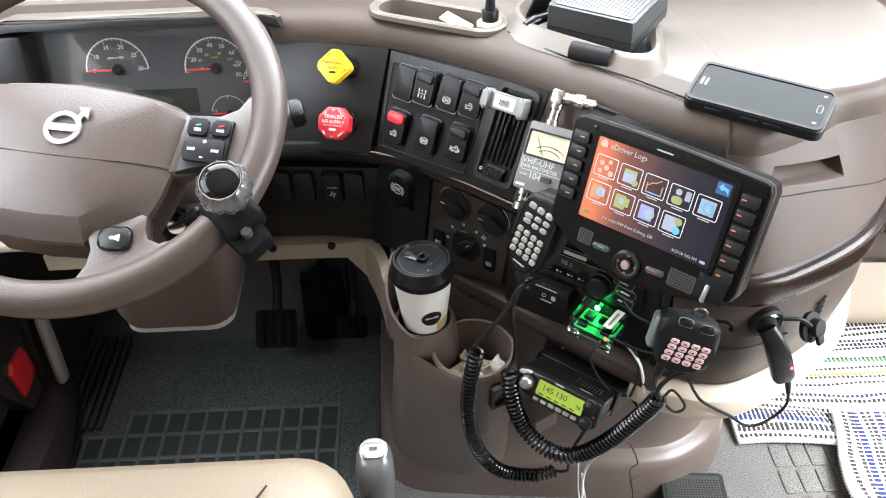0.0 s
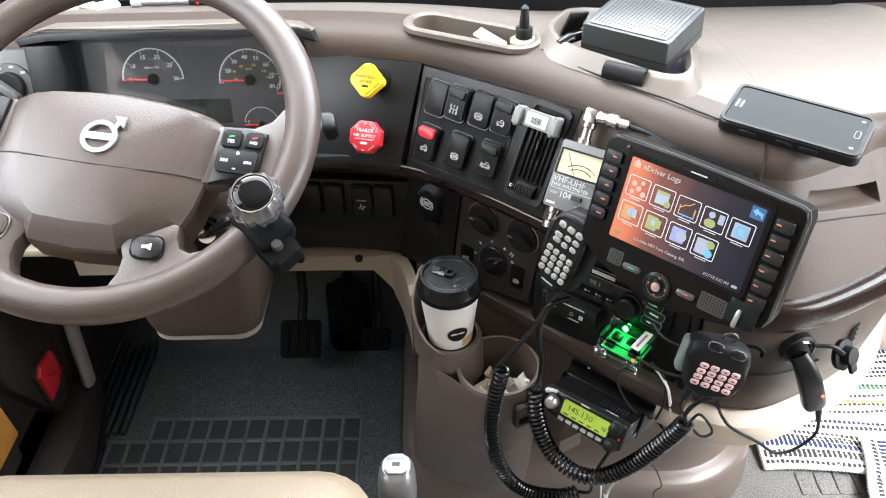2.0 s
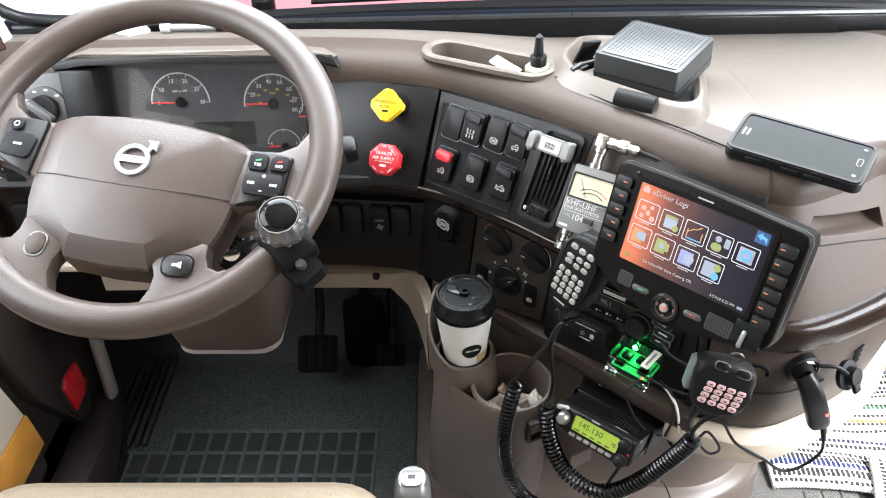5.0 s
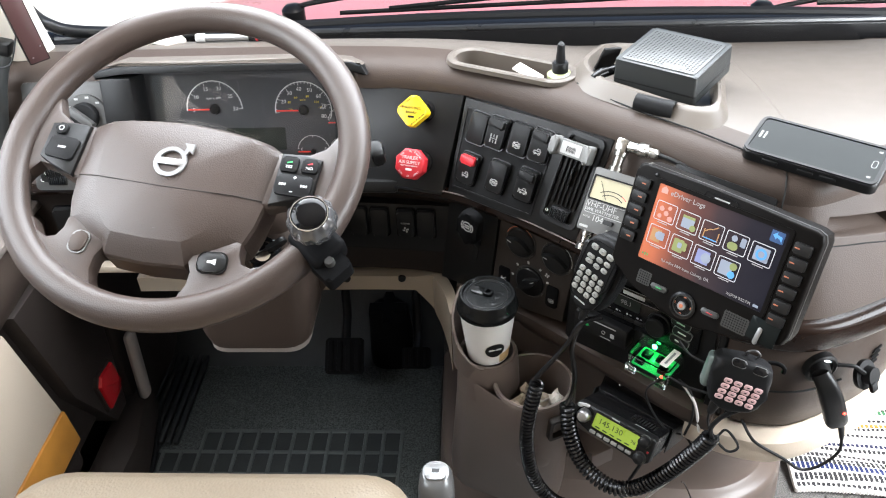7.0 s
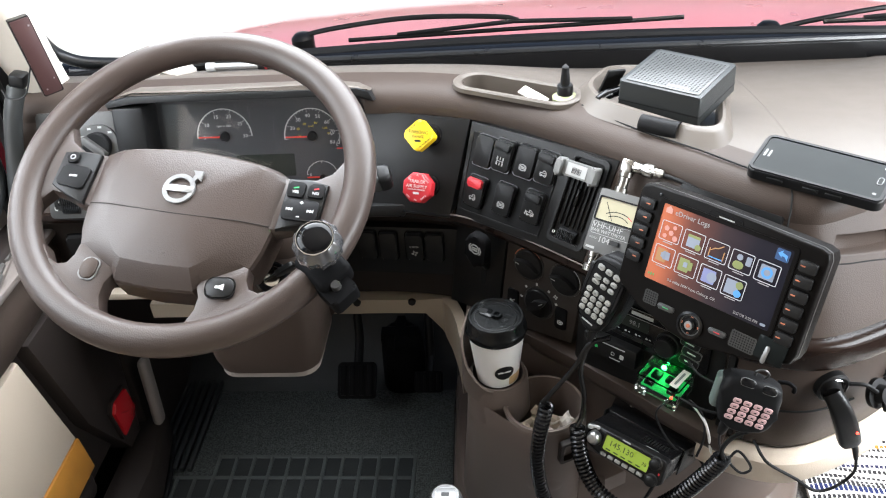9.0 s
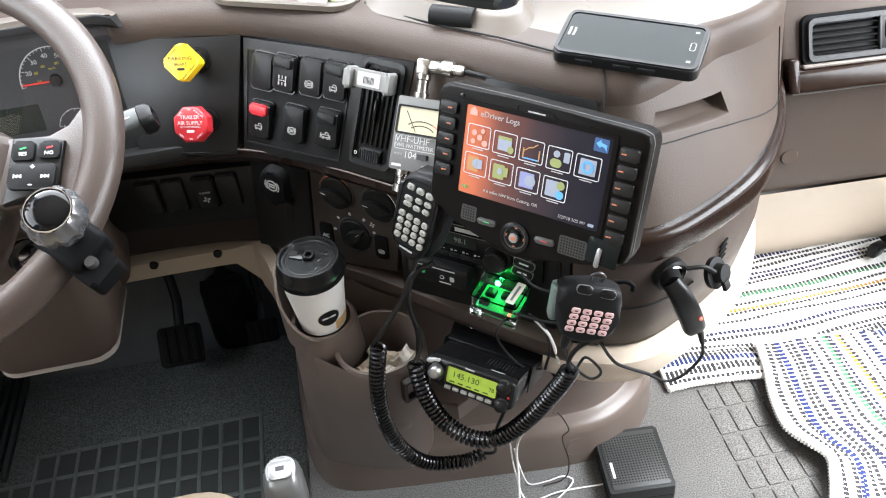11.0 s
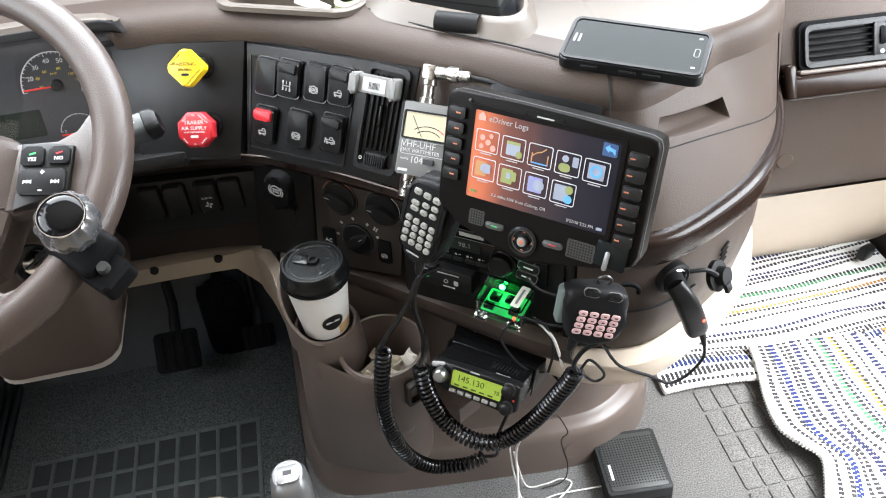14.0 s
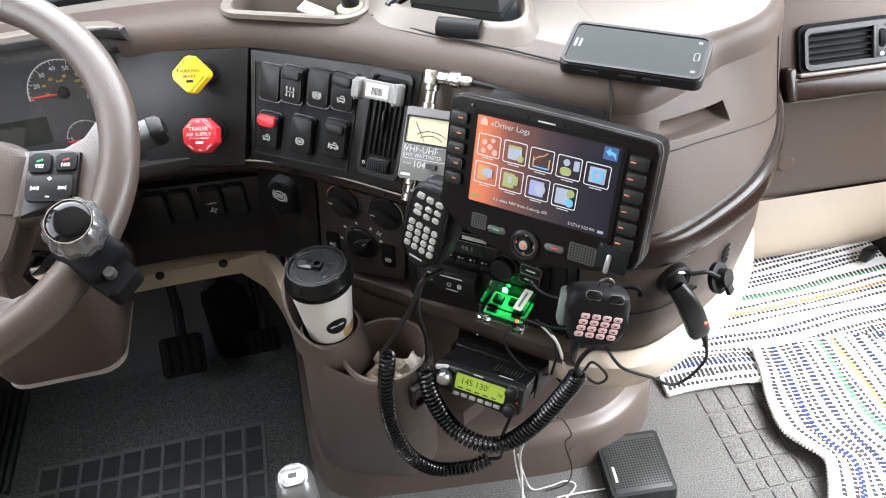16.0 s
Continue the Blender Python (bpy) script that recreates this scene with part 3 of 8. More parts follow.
def icon(kind, parent, m, mat=DIM_INK, s=0.0120):
    """Small printed pictograms made of plain strokes."""
    bm = bmesh.new()

    def bar(x0, y0, x1, y1, w=0.075):
        d = Vector((x1 - x0, y1 - y0))
        box(d.length * s, w * s, 0.0004, 0, T((x0 + x1) / 2 * s, (y0 + y1) / 2 * s, 0, 0, 0, math.degrees(math.atan2(d.y, d.x))), bm=bm)

    def hoop(x, y, r, w=0.08):
        frame_prism(moved(ring(r * s, 18), x * s, y * s), moved(ring((r - w) * s, 18), x * s, y * s), -0.0002, 0.0002, bm=bm)

    if kind == "axle":
        for x in (-0.42, 0.0, 0.42):
            for y in (-0.34, 0.34):
                bar(x, y - 0.17, x, y + 0.17, 0.17 if x else 0.10)
        bar(-0.42, 0.0, 0.42, 0.0)
        bar(-0.42, -0.3, -0.42, 0.3)
        bar(0.42, -0.3, 0.42, 0.3)
    elif kind in ("brake", "circle"):
        hoop(0, 0, 0.40)
        bar(-0.22, -0.1, 0.22, -0.1)
        bar(-0.22, 0.1, 0.22, 0.1)
        for x in (-0.16, 0.0, 0.16):
            bar(x, -0.14, x, 0.14, 0.06)
        for a in (150, 180, 210, -30, 0, 30):
            bar(0.50 * math.cos(radians(a - 12)), 0.50 * math.sin(radians(a - 12)), 0.50 * math.cos(radians(a + 12)), 0.50 * math.sin(radians(a + 12)))
    elif kind == "fan":
        for a in range(4):
            prism(moved(ring(s * 0.2, 10, 1, 0.6), s * 0.26, s * 0.1), -0.0002, 0.0002, m=T(rz=90 * a), bm=bm)
    else:
        for x in (-0.27, 0.27):
            hoop(x, -0.24, 0.14)
        bar(-0.12, -0.22, 0.12, -0.22)
        bar(-0.42, -0.15, -0.42, 0.08)
        bar(-0.42, 0.06, -0.05, 0.06)
        bar(-0.05, 0.06, 0.0, 0.32)
        bar(0.0, 0.32, 0.28, 0.32)
        bar(0.28, 0.32, 0.42, 0.06)
        bar(0.42, 0.06, 0.42, -0.2)
        bar(-0.05, 0.06, 0.40, 0.06)
        if kind == "plough":
            bar(-0.60, -0.30, -0.52, 0.20, 0.10)
            bar(0.55, -0.3, 0.55, 0.1, 0.10)
    ob = part("pictogram", bm, mat, parent, smooth=False)
    ob.matrix_local = m
    return ob


def rocker(at, w, h, sign=None, lock=None, label="black rocker switch with a white pictogram", group="dash rocker switches", tip=6):
    s = thing("rocker_switch", label, "switch", at, group)
    part("bezel", frame_prism(rr(w + 0.003, h + 0.003, 0.005), rr(w, h, 0.004), 0.0, 0.004), BLACK_GLOSS, s)
    part("rocker", prism(rr(w - 0.001, h - 0.001, 0.004), -0.004, 0.009, 0.003, m=T(0, 0, 0.0005, tip)), BLACK, s)
    if lock is not None:
        part("lock_tab", prism(rr(w * 0.82, h * 0.3, 0.003), 0.004, 0.0135, 0.003, m=T(0, h * 0.29, 0.002, tip)), lock, s, "raised lock tab")
    if sign:
        icon(sign, s, T(0, -h * 0.2, 0.0098 + 0.0005 - h * 0.2 * math.sin(radians(tip)), tip))
    return s


def switch_panel():
    p = thing("switch_panel", "black satin dash panel with two rows of switch openings", "dash panel", C_AT)
    part("plate", prism([(-0.1225, 0.141), (-0.1085, 0.001), (0.113, 0.001), (0.122, 0.147)], -0.012, 0.009, 0.003), BLACK, p)
    part("raised_frame", frame_prism([(-0.1140, 0.129), (-0.1045, 0.011), (0.0365, 0.012), (0.0415, 0.133)], [(-0.1118, 0.1268), (-0.1023, 0.0132), (0.0345, 0.0142), (0.0393, 0.1308)], 0.008, 0.0108), BLACK, p)
    part("recess", prism([(-0.1118, 0.1268), (-0.1023, 0.0132), (0.0345, 0.0142), (0.0393, 0.1308)], 0.0085, 0.0095), CHARCOAL, p)


switch_panel()
PZ = 0.0095
ROWS_C = ((-0.083, 0.1047, None, None), (-0.0505, 0.1070, "axle", BLACK), (-0.0115, 0.1085, "brake", None), (0.0228, 0.1095, "truck", BLACK), (-0.0800, 0.0450, "truck", RED), (-0.0300, 0.0483, "brake", None), (0.0187, 0.0515, "plough", BLACK))
for x, y, sign, lock in ROWS_C:
    what = "blank black rocker switch" if sign is None else ("black rocker switch with red lock tab and truck pictogram" if lock is RED else "black rocker switch with a white pictogram")
    rocker(C_AT @ T(x, y, PZ, rz=-2), 0.0305, 0.0455, sign, lock, what if lock is RED else what + " in the dash")


def air_vent(name, at, w, h, label, upright, turn=0, wheel=True):
    v = thing(name, label, "air vent", at)
    part("housing", frame_prism(rr(w, h, 0.009), rr(w - 0.009, h - 0.012, 0.006), -0.004, 0.006), BLACK, v)
    # Back plate coloured black for the unlit inside.
    part("back", prism(rr(w - 0.006, h - 0.008, 0.005), -0.022, -0.016), FELT_AND_SHADE, v)
    part("wall", frame_prism(rr(w - 0.0085, h - 0.0115, 0.006), rr(w - 0.011, h - 0.014, 0.006), -0.02, 0.004), BLACK, v)
    n_main, n_cross = (6, 6) if upright else (8, 4)
    if upright:
        y0, y1, x0, x1 = -h / 2 + 0.026, h / 2 - 0.012, -w / 2 + 0.008, w / 2 - 0.008
        for k in range(n_main):
            x = x0 + (x1 - x0) * (k + 0.5) / n_main
            part("slat", box(0.0016, y1 - y0, 0.009, 0.0006, T(x, (y0 + y1) / 2, -0.001, 0, 22)), MATT_BLACK, v)
        for k in range(n_cross):
            part("cross_slat", box(x1 - x0, 0.0011, 0.006, 0, T(0, y0 + (y1 - y0) * (k + 0.5) / n_cross, -0.008)), MATT_BLACK, v)
        part("grip", box(0.0045, 0.026, 0.006, 0.002, T(-0.002, 0.004, 0.005)), BLACK_GLOSS, v)
        part("thumb_wheel", lathe([(0, -0.014), (0.009, -0.014), (0.010, -0.010), (0.010, 0.010), (0.009, 0.014), (0, 0.014)], 20, T(0.0, -h / 2 + 0.014, -0.001, 0, 90)), CHARCOAL, v)
        for k in range(9):
            part("wheel_rib", box(0.0012, 0.014, 0.0012, 0, T(-0.012 + 0.003 * k, -h / 2 + 0.014, 0.0090)), BLACK_GLOSS, v)
        part("zero_mark", frame_prism(ring(0.0022, 12), ring(0.0014, 12), 0.006, 0.0064, m=T(-w / 2 + 0.009, -h / 2 + 0.014, 0)), WHITE_INK, v)
    else:
        x0, x1, y0, y1 = -w / 2 + 0.007, w / 2 - 0.025, -h / 2 + 0.007, h / 2 - 0.007
        # Flat black plate stands in for the shade behind the slats.
        part("throat", prism(rr(w - 0.010, h - 0.012, 0.005), -0.0050, -0.0046), FELT_AND_SHADE, v)
        part("mullion", box(0.004, h - 0.012, 0.010, 0.0015, T(x1 + 0.002, 0, 0.001)), BLACK, v)
        part("wheel_plate", box(0.020, h - 0.010, 0.006, 0.002, T(w / 2 - 0.012, 0, 0.001)), BLACK, v)
        part("thumb_wheel", lathe([(0, -0.004), (0.018, -0.004), (0.019, 0.0), (0.018, 0.004), (0, 0.004)], 24, T(w / 2 - 0.012, 0.004, -0.010, 0, 90)), MATT_BLACK, v)
        part("zero_mark", frame_prism(ring(0.0026, 12), ring(0.0017, 12), 0.004, 0.0046, m=T(w / 2 - 0.012, -h / 2 + 0.011, 0)), WHITE_INK, v)
        for k in range(5):
            part("slat", box(x1 - x0, 0.0016, 0.009, 0.0006, T((x0 + x1) / 2, y0 + (y1 - y0) * (k + 0.5) / 5, -0.001, 18)), MATT_BLACK, v)
        for k in range(5):
            part("cross_slat", box(0.0011, y1 - y0, 0.006, 0, T(x0 + (x1 - x0) * (k + 0.5) / 5, 0, -0.008)), MATT_BLACK, v)
    return v


air_vent("air_vent", C_AT @ T(0.083, 0.079, 0.010, rz=-2.7), 0.0570, 0.128, "upright black dash air vent with thin slats", True)


def phone_clip():
    c = thing("vent_phone_clip", "silver-grey spring phone clip fixed on the dash air vent", "phone holder", C_AT @ T(0.0795, 0.1195, 0.026, 0, 0, -1))
    part("bar", prism(rr(0.044, 0.021, 0.003), 0.0, 0.011, 0.002), GREY, c)
    part("label_sticker", prism(rr(0.030, 0.016, 0.001, 2), 0.011, 0.0114), LIGHT_GREY, c)
    for k in range(9):
        part("bar_code", box(0.0005 + 0.0004 * (k % 3 == 0), 0.008, 0.0003, 0, T(-0.006 + 0.0016 * k, -0.001, 0.0116)), BLACK, c)
    for s in (-1, 1):
        part("jaw", prism(rr(0.009, 0.026, 0.004), -0.002, 0.018, 0.004, m=T(s * 0.0255, -0.001, 0)), GREY, c, "bent metal jaw")
    part("stalk", lathe([(0.006, -0.022), (0.006, 0.0)], 12), BLACK, c)


phone_clip()


def gauge(parent, x, y, r, z, a0, a1, numbers, needle, size, red_from=None, inner=()):
    """A dial: an arc with ticks, figures and a red needle."""
    n = 40
    arc = bmesh.new()
    pts = [(r * math.cos(radians(a0 + (a1 - a0) * k / n)), r * math.sin(radians(a0 + (a1 - a0) * k / n))) for k in range(n + 1)]
    frame_strip = [[(px * f + x, py * f + y, z) for px, py in pts] for f in (1.0, 0.965)]
    arc.free()
    part("scale_arc", grid(frame_strip), PALE_INK, parent, smooth=False)
    ticks = bmesh.new()
    count = 4 * max(1, len(numbers) - 1)
    for k in range(count + 1):
        a = radians(a0 + (a1 - a0) * k / count)
        long = 0.14 if k % 4 == 0 else 0.08
        box(r * long, 0.0007, 0.0003, 0, LOC((x + r * (1 - long / 2) * math.cos(a), y + r * (1 - long / 2) * math.sin(a), z)) @ T(rz=math.degrees(a)), bm=ticks)
    part("ticks", ticks, PALE_INK, parent, smooth=False)
    for k, text in enumerate(numbers):
        a = radians(a0 + (a1 - a0) * k / max(1, len(numbers) - 1))
        if text:
            writing(text, size, PALE_INK, parent, T(x + r * 0.74 * math.cos(a), y + r * 0.74 * math.sin(a), z), "figure")
    for text, f, deg, s in inner:
        a = radians(deg)
        writing(text, s, YELLOW_INK, parent, T(x + r * f * math.cos(a), y + r * f * math.sin(a), z), "figure")
    part("needle", box(r * 0.98, 0.0022, 0.001, 0.0004, LOC((x, y, z + 0.003)) @ T(rz=needle) @ T(r * 0.45)), GAUGE_RED, parent, "red needle")
    part("needle_hub", lathe([(0, 0.005), (r * 0.16, 0.004), (r * 0.19, 0.0)], 20, T(x, y, z)), BLACK, parent)


def cluster():
    c = thing("instrument_cluster", "black instrument cluster with white dials and red needles behind the wheel", "instrument cluster", frame_at((-0.35, 1.135, 0.727), 0, 16))
    part("face", prism(rr(0.50, 0.17, 0.01), -0.012, 0.0, m=T(-0.035, -0.022, 0)), GAUGE_BLACK, c)
    gauge(c, -0.074, 0.004, 0.045, 0.0012, 182, 0, ("5", "10", "15", "20", "25", "30"), 180, 0.0085)
    writing("rpm x 100", 0.0055, PALE_INK, c, T(-0.074, 0.021, 0.0012))
    gauge(c, 0.067, 0.000, 0.045, 0.0012, 185, -18, ("", "20", "30", "40", "50", "60", "70", "80"), 180, 0.0085, inner=(("20", 0.45, 178, 0.0055), ("40", 0.55, 150, 0.0055), ("60", 0.5, 118, 0.0055), ("80", 0.5, 70, 0.0055), ("100", 0.55, 30, 0.0055), ("120", 0.6, 8, 0.004)))
    writing("mph", 0.005, PALE_INK, c, T(0.098, 0.003, 0.0012))
    writing("km/h", 0.0045, YELLOW_INK, c, T(0.067, 0.016, 0.0012))
    gauge(c, 0.078, -0.066, 0.026, 0.0012, 170, 10, ("E", "", "F"), 180, 0.006)
    gauge(c, 0.128, -0.02, 0.024, 0.0012, 170, 10, ("", "", ""), 180, 0.006)
    gauge(c, 0.128, -0.066, 0.024, 0.0012, 170, 10, ("", "", ""), 170, 0.006)
    gauge(c, -0.155, -0.045, 0.024, 0.0012, 170, 10, ("", "", ""), 170, 0.006)
    part("display", prism(rr(0.094, 0.036, 0.002, 2), 0.0, 0.001, m=T(-0.012, -0.045, 0)), LCD_DARK, c, "dark green trip display")
    part("pod_side", box(0.05, 0.15, 0.07, 0.005, T(-0.205, -0.012, 0.018)), BLACK, c)
    part("pod_end", prism([(0.168, 0.070), (0.176, 0.066), (0.190, -0.095), (0.178, -0.095)][::-1], -0.01, 0.020, 0.003), BLACK, c)
    part("pod_bottom", box(0.46, 0.02, 0.10, 0.006, T(-0.01, -0.104, 0.03)), BLACK, c)
    part("hood", prism([(-0.24, 0.001), (-0.20, 0.0095), (0.152, 0.0095), (0.170, 0.004), (0.178, -0.010), (0.171, -0.010), (0.150, 0.002), (-0.19, 0.002), (-0.235, -0.010)][::-1], -0.01, 0.052, 0.003, m=T(0.0, 0.070, 0)), BLACK, c, "black anti-glare hood")
    part("hood_pad", prism([(-0.222, 0.0085), (-0.20, 0.0165), (0.10, 0.0165), (0.150, 0.0125), (0.172, 0.0045), (0.168, 0.0030), (0.148, 0.0098), (-0.20, 0.0098)][::-1], -0.03, 0.046, 0.004, m=T(0.0, 0.070, 0)), BROWN_TOP, c, "taupe padded hood top")
    lens = part("lens", prism(rr(0.47, 0.155, 0.008), 0.012, 0.014, m=T(-0.03, -0.018, 0)), LENS_CLEAR, c, "clear cluster lens")
    lens.visible_shadow = False
    return c


cluster()


DASH_GREY = material("dark_grey_dash_plate", (0.055, 0.054, 0.052), 0.40, grain=0.15, grain_scale=900)


def light_switch():
    s = thing("light_switch", "grey rotary headlamp switch in a dash panel", "switch", frame_at((-0.612, 1.098, 0.742), 0, 22))
    part("plate", prism(rr(0.146, 0.108, 0.006), -0.02, 0.002, 0.002, m=T(-0.026, -0.002, 0)), DASH_GREY, s)
    part("dial", lathe([(0.034, 0.002), (0.033, 0.006), (0.0, 0.006)], 36), DASH_GREY, s)
    part("knob", lathe([(0.022, 0.004), (0.021, 0.016), (0.019, 0.018), (0.0, 0.018)], 28), CHARCOAL, s)
    part("grip", prism(rr(0.011, 0.044, 0.005), 0.012, 0.028, 0.003, m=T(rz=52)), DASH_GREY, s)
    for a in (150, 115, 80, 45):
        part("mark", box(0.006, 0.003, 0.0004, 0, T(0.029 * math.cos(radians(a)), 0.029 * math.sin(radians(a)), 0.0062)), DIM_INK, s)


light_switch()
air_vent("air_vent", frame_at((-0.668, 1.066, 0.715), 12, 20), 0.045, 0.12, "upright black dash air vent beside the door", True)
def dimmer():
    d = thing("dimmer_switch", "black thumb-wheel dimmer in a grey dash plate", "switch", frame_at((-0.664, 1.046, 0.660), 0, 22))
    part("plate", prism(rr(0.068, 0.032, 0.005), -0.010, 0.003, 0.002), DASH_GREY, d)
    part("wheel", lathe([(0.0, -0.014), (0.010, -0.014), (0.010, 0.014), (0.0, 0.014)], 20, T(0.002, 0.0, -0.002, 0, 90)), BLACK, d)
    for k in range(8):
        part("wheel_rib", box(0.0012, 0.012, 0.0016, 0, T(-0.009 + 0.0032 * k, 0.0, 0.0082)), BLACK_GLOSS, d)
    part("mark", frame_prism(ring(0.003, 12), ring(0.0021, 12), 0.003, 0.0034, m=T(-0.023, 0, 0)), WHITE_INK, d)


dimmer()
rocker(frame_at((-0.672, 1.044, 0.585), 4, 4), 0.030, 0.052, "fan", None, "black rocker switch with a white pictogram below the trim")


# ---- lower dash: blank switches, engine brake lever, climate controls ----
def lower_switches():
    p = thing("lower_switch_panel", "black dash panel with blank switch caps below the wood trim", "dash panel", frame_at((-0.165, 1.052, 0.565), -6, 2))
    part("plate", prism(rr(0.235, 0.086, 0.004), -0.012, 0.006, 0.002), BLACK, p)


lower_switches()
for k, x in enumerate((-0.0345, 0.000, 0.042, 0.074)):
    s = rocker(frame_at((-0.165, 1.052, 0.565), -6, 2) @ T(x, 0.012, 0.006), 0.028, 0.050, "fan" if k == 2 else None, None, "black rocker switch with a fan pictogram" if k == 2 else "blank black switch cap in the lower dash", "lower dash switches", 0 if k != 2 else 5)
    if k == 2:
        writing("SLEEPER", 0.0042, DIM_INK, s, T(0, 0.002, 0.0102, 5))


def brake_lever():
    p = thing("engine_brake_lever", "black engine brake lever with a white pictogram on its knob", "lever", E_AT @ T(-0.067, 0.010, 0.0))
    part("plate", prism([(-0.052, 0.052), (0.042, 0.052), (0.031, -0.098), (-0.066, -0.105)][::-1], -0.012, 0.010, 0.003), BLACK, p)
    part("slot", prism(rr(0.010, 0.06, 0.005), 0.0095, 0.0106, m=T(0.003, -0.016, 0, rz=-6)), FELT_AND_SHADE, p)
    part("arm", tube([(0.004, -0.015, 0.005), (0.010, 0.012, 0.03), (0.014, 0.03, 0.045)], 0.007, 10), BLACK, p)
    part("knob", prism(rr(0.036, 0.054, 0.015), 0.0, 0.016, 0.006, m=T(0.018, 0.041, 0.040, 4, 0, -6), seg=4), MATT_BLACK, p)
    icon("circle", p, T(0.019, 0.045, 0.0566, 4, 0, -6), s=0.021)


brake_lever()


DIAL_GREY = material("dial_grey", (0.030, 0.029, 0.028), 0.35)


def climate():
    p = thing("climate_panel", "dark brown climate control panel with three black rotary knobs", "climate control", E_AT)
    part("plate", prism([(-0.022, 0.066), (0.112, 0.062), (0.098, -0.074), (-0.034, -0.090)][::-1], -0.012, 0.010, 0.003), PANEL_BROWN, p)
    for x, y, turn in ((0.0165, 0.033, 78), (0.0795, 0.031, 82), (0.038, -0.027, -52)):
        low = y < 0
        part("dial_ring", lathe([(0.0270, 0.009), (0.0264, 0.0112), (0.0246, 0.0112), (0.0240, 0.0090)], 36, T(x, y, 0)), DIAL_GREY, p, "dark grey dial ring")
        k = part("knob", lathe([(0.0238, 0.009), (0.0234, 0.0130), (0.0222, 0.0142), (0.0, 0.0142)], 36, T(x, y, 0)), BLACK, p)
        part("pointer_grip", prism([(0.0075 * math.sin(math.pi * q / 10) * s, -0.0215 + 0.0043 * q) for s, qs in ((1, range(11)), (-1, range(9, 0, -1))) for q in qs], 0.0138, 0.0225, 0.0025, m=T(x, y, 0, rz=turn)), BLACK, k)
        part("pointer_mark", box(0.0010, 0.007, 0.0004, 0, T(x, y, 0.0227, rz=turn) @ T(0, 0.013, 0)), DIM_INK, k)
        if low:
            for a in (20, 60, 100, 140, 180):
                part("scale_mark", box(0.0042, 0.0034, 0.0003, 0, T(x + 0.0315 * math.cos(radians(a)), y + 0.0315 * math.sin(radians(a)), 0.0104, rz=a)), DIM_INK, p)
            continue
        a0, a1 = (112, -12) if x > 0.05 else (160, 40)
        arc = [[(x + r * math.cos(radians(a0 + (a1 - a0) * q / 20)), y + r * math.sin(radians(a0 + (a1 - a0) * q / 20)), 0.0116) for q in range(21)] for r in (0.0250, 0.0259)]
        part("scale_arc", grid(arc), DIM_INK if x > 0.05 else ORANGE_INK, p, smooth=False)
    writing("AC", 0.008, WHITE_INK, p, T(-0.008, -0.040, 0.0136))
    part("ac_button", prism(rr(0.019, 0.034, 0.003), 0.008, 0.0130, 0.0015, m=T(-0.008, -0.038, 0)), MATT_BLACK, p)
    part("air_button", prism(rr(0.019, 0.036, 0.003), 0.008, 0.0130, 0.0015, m=T(0.078, -0.036, 0)), MATT_BLACK, p)
    icon("circle", p, T(0.078, -0.042, 0.0136), s=0.009)
    icon("fan", p, T(0.066, -0.004, 0.0106), s=0.009)


climate()


def knee_panel():
    k = thing("knee_panel", "cream plastic knee panel edge with two dark screws under the dash", "trim panel")
    rows = []
    edge = spline([(-0.60, 1.062, 0), (-0.35, 1.064, 0), (-0.12, 1.062, 0), (-0.085, 1.045, 0), (-0.066, 1.0, 0), (-0.056, 0.95, 0)], 6)
    drop = [0, 0, 0.0, 0.0, 0.10, 0.17]
    for dy, z0, z1 in ((0.0, 0.4495, 0.462), (0.0, 0.4205, 0.34), (0.02, 0.4185, 0.33), (0.025, 0.4495, 0.462)):
        row = []
        for j, q in enumerate(edge):
            s = max(0.0, (q.x + 0.12) / 0.064)
            row.append((q.x + (0.012 if dy else 0) * s, q.y + dy, z0 + (z1 - z0) * min(1, s)))
        rows.append(row)
    rows.append(rows[0])
    part("edge", grid(rows), KNEE_SHADED, k)
    for x in (-0.236, -0.142):
        part("screw", lathe([(0.007, 0.0), (0.006, -0.004), (0.0, -0.004)], 14, T(x, 1.062, 0.447, -90)), BLACK, k)
    part("crossbar", box(0.34, 0.02, 0.014, 0.004, T(-0.50, 1.03, 0.50)), KNEE_SHADED, k)


knee_panel()


# ---- steering column and wheel ----
WHEEL_AT = frame_at((-0.3635, 0.8363, 0.8236), 0, 61.5) @ T(rz=-10)


def pillow(outline, z0, z1, r, m=None):
    """A slab with a rounded upper rim, drawn in by the outline's own normals."""
    n = len(outline)
    area = sum(outline[k][0] * outline[(k + 1) % n][1] - outline[(k + 1) % n][0] * outline[k][1] for k in range(n))
    pts = [Vector((x, y, 0)) for x, y in (outline if area > 0 else outline[::-1])]
    nor = []
    for k in range(n):
        d = (pts[(k + 1) % n] - pts[k - 1]).normalized()
        nor.append(Vector((-d.y, d.x, 0)))
    own = bmesh.new()
    rows = []
    for inset, z in ((0, z0), (0, z1 - r), (r * 0.3, z1 - r * 0.3), (r, z1)):
        rows.append([own.verts.new((p.x + q.x * inset, p.y + q.y * inset, z)) for p, q in zip(pts, nor)])
    for a, b in zip(rows, rows[1:]):
        for k in range(n):
            own.faces.new((a[k], a[(k + 1) % n], b[(k + 1) % n], b[k]))
    own.faces.new(rows[0][::-1])
    own.faces.new(rows[-1])
    return merge(None, own, m)


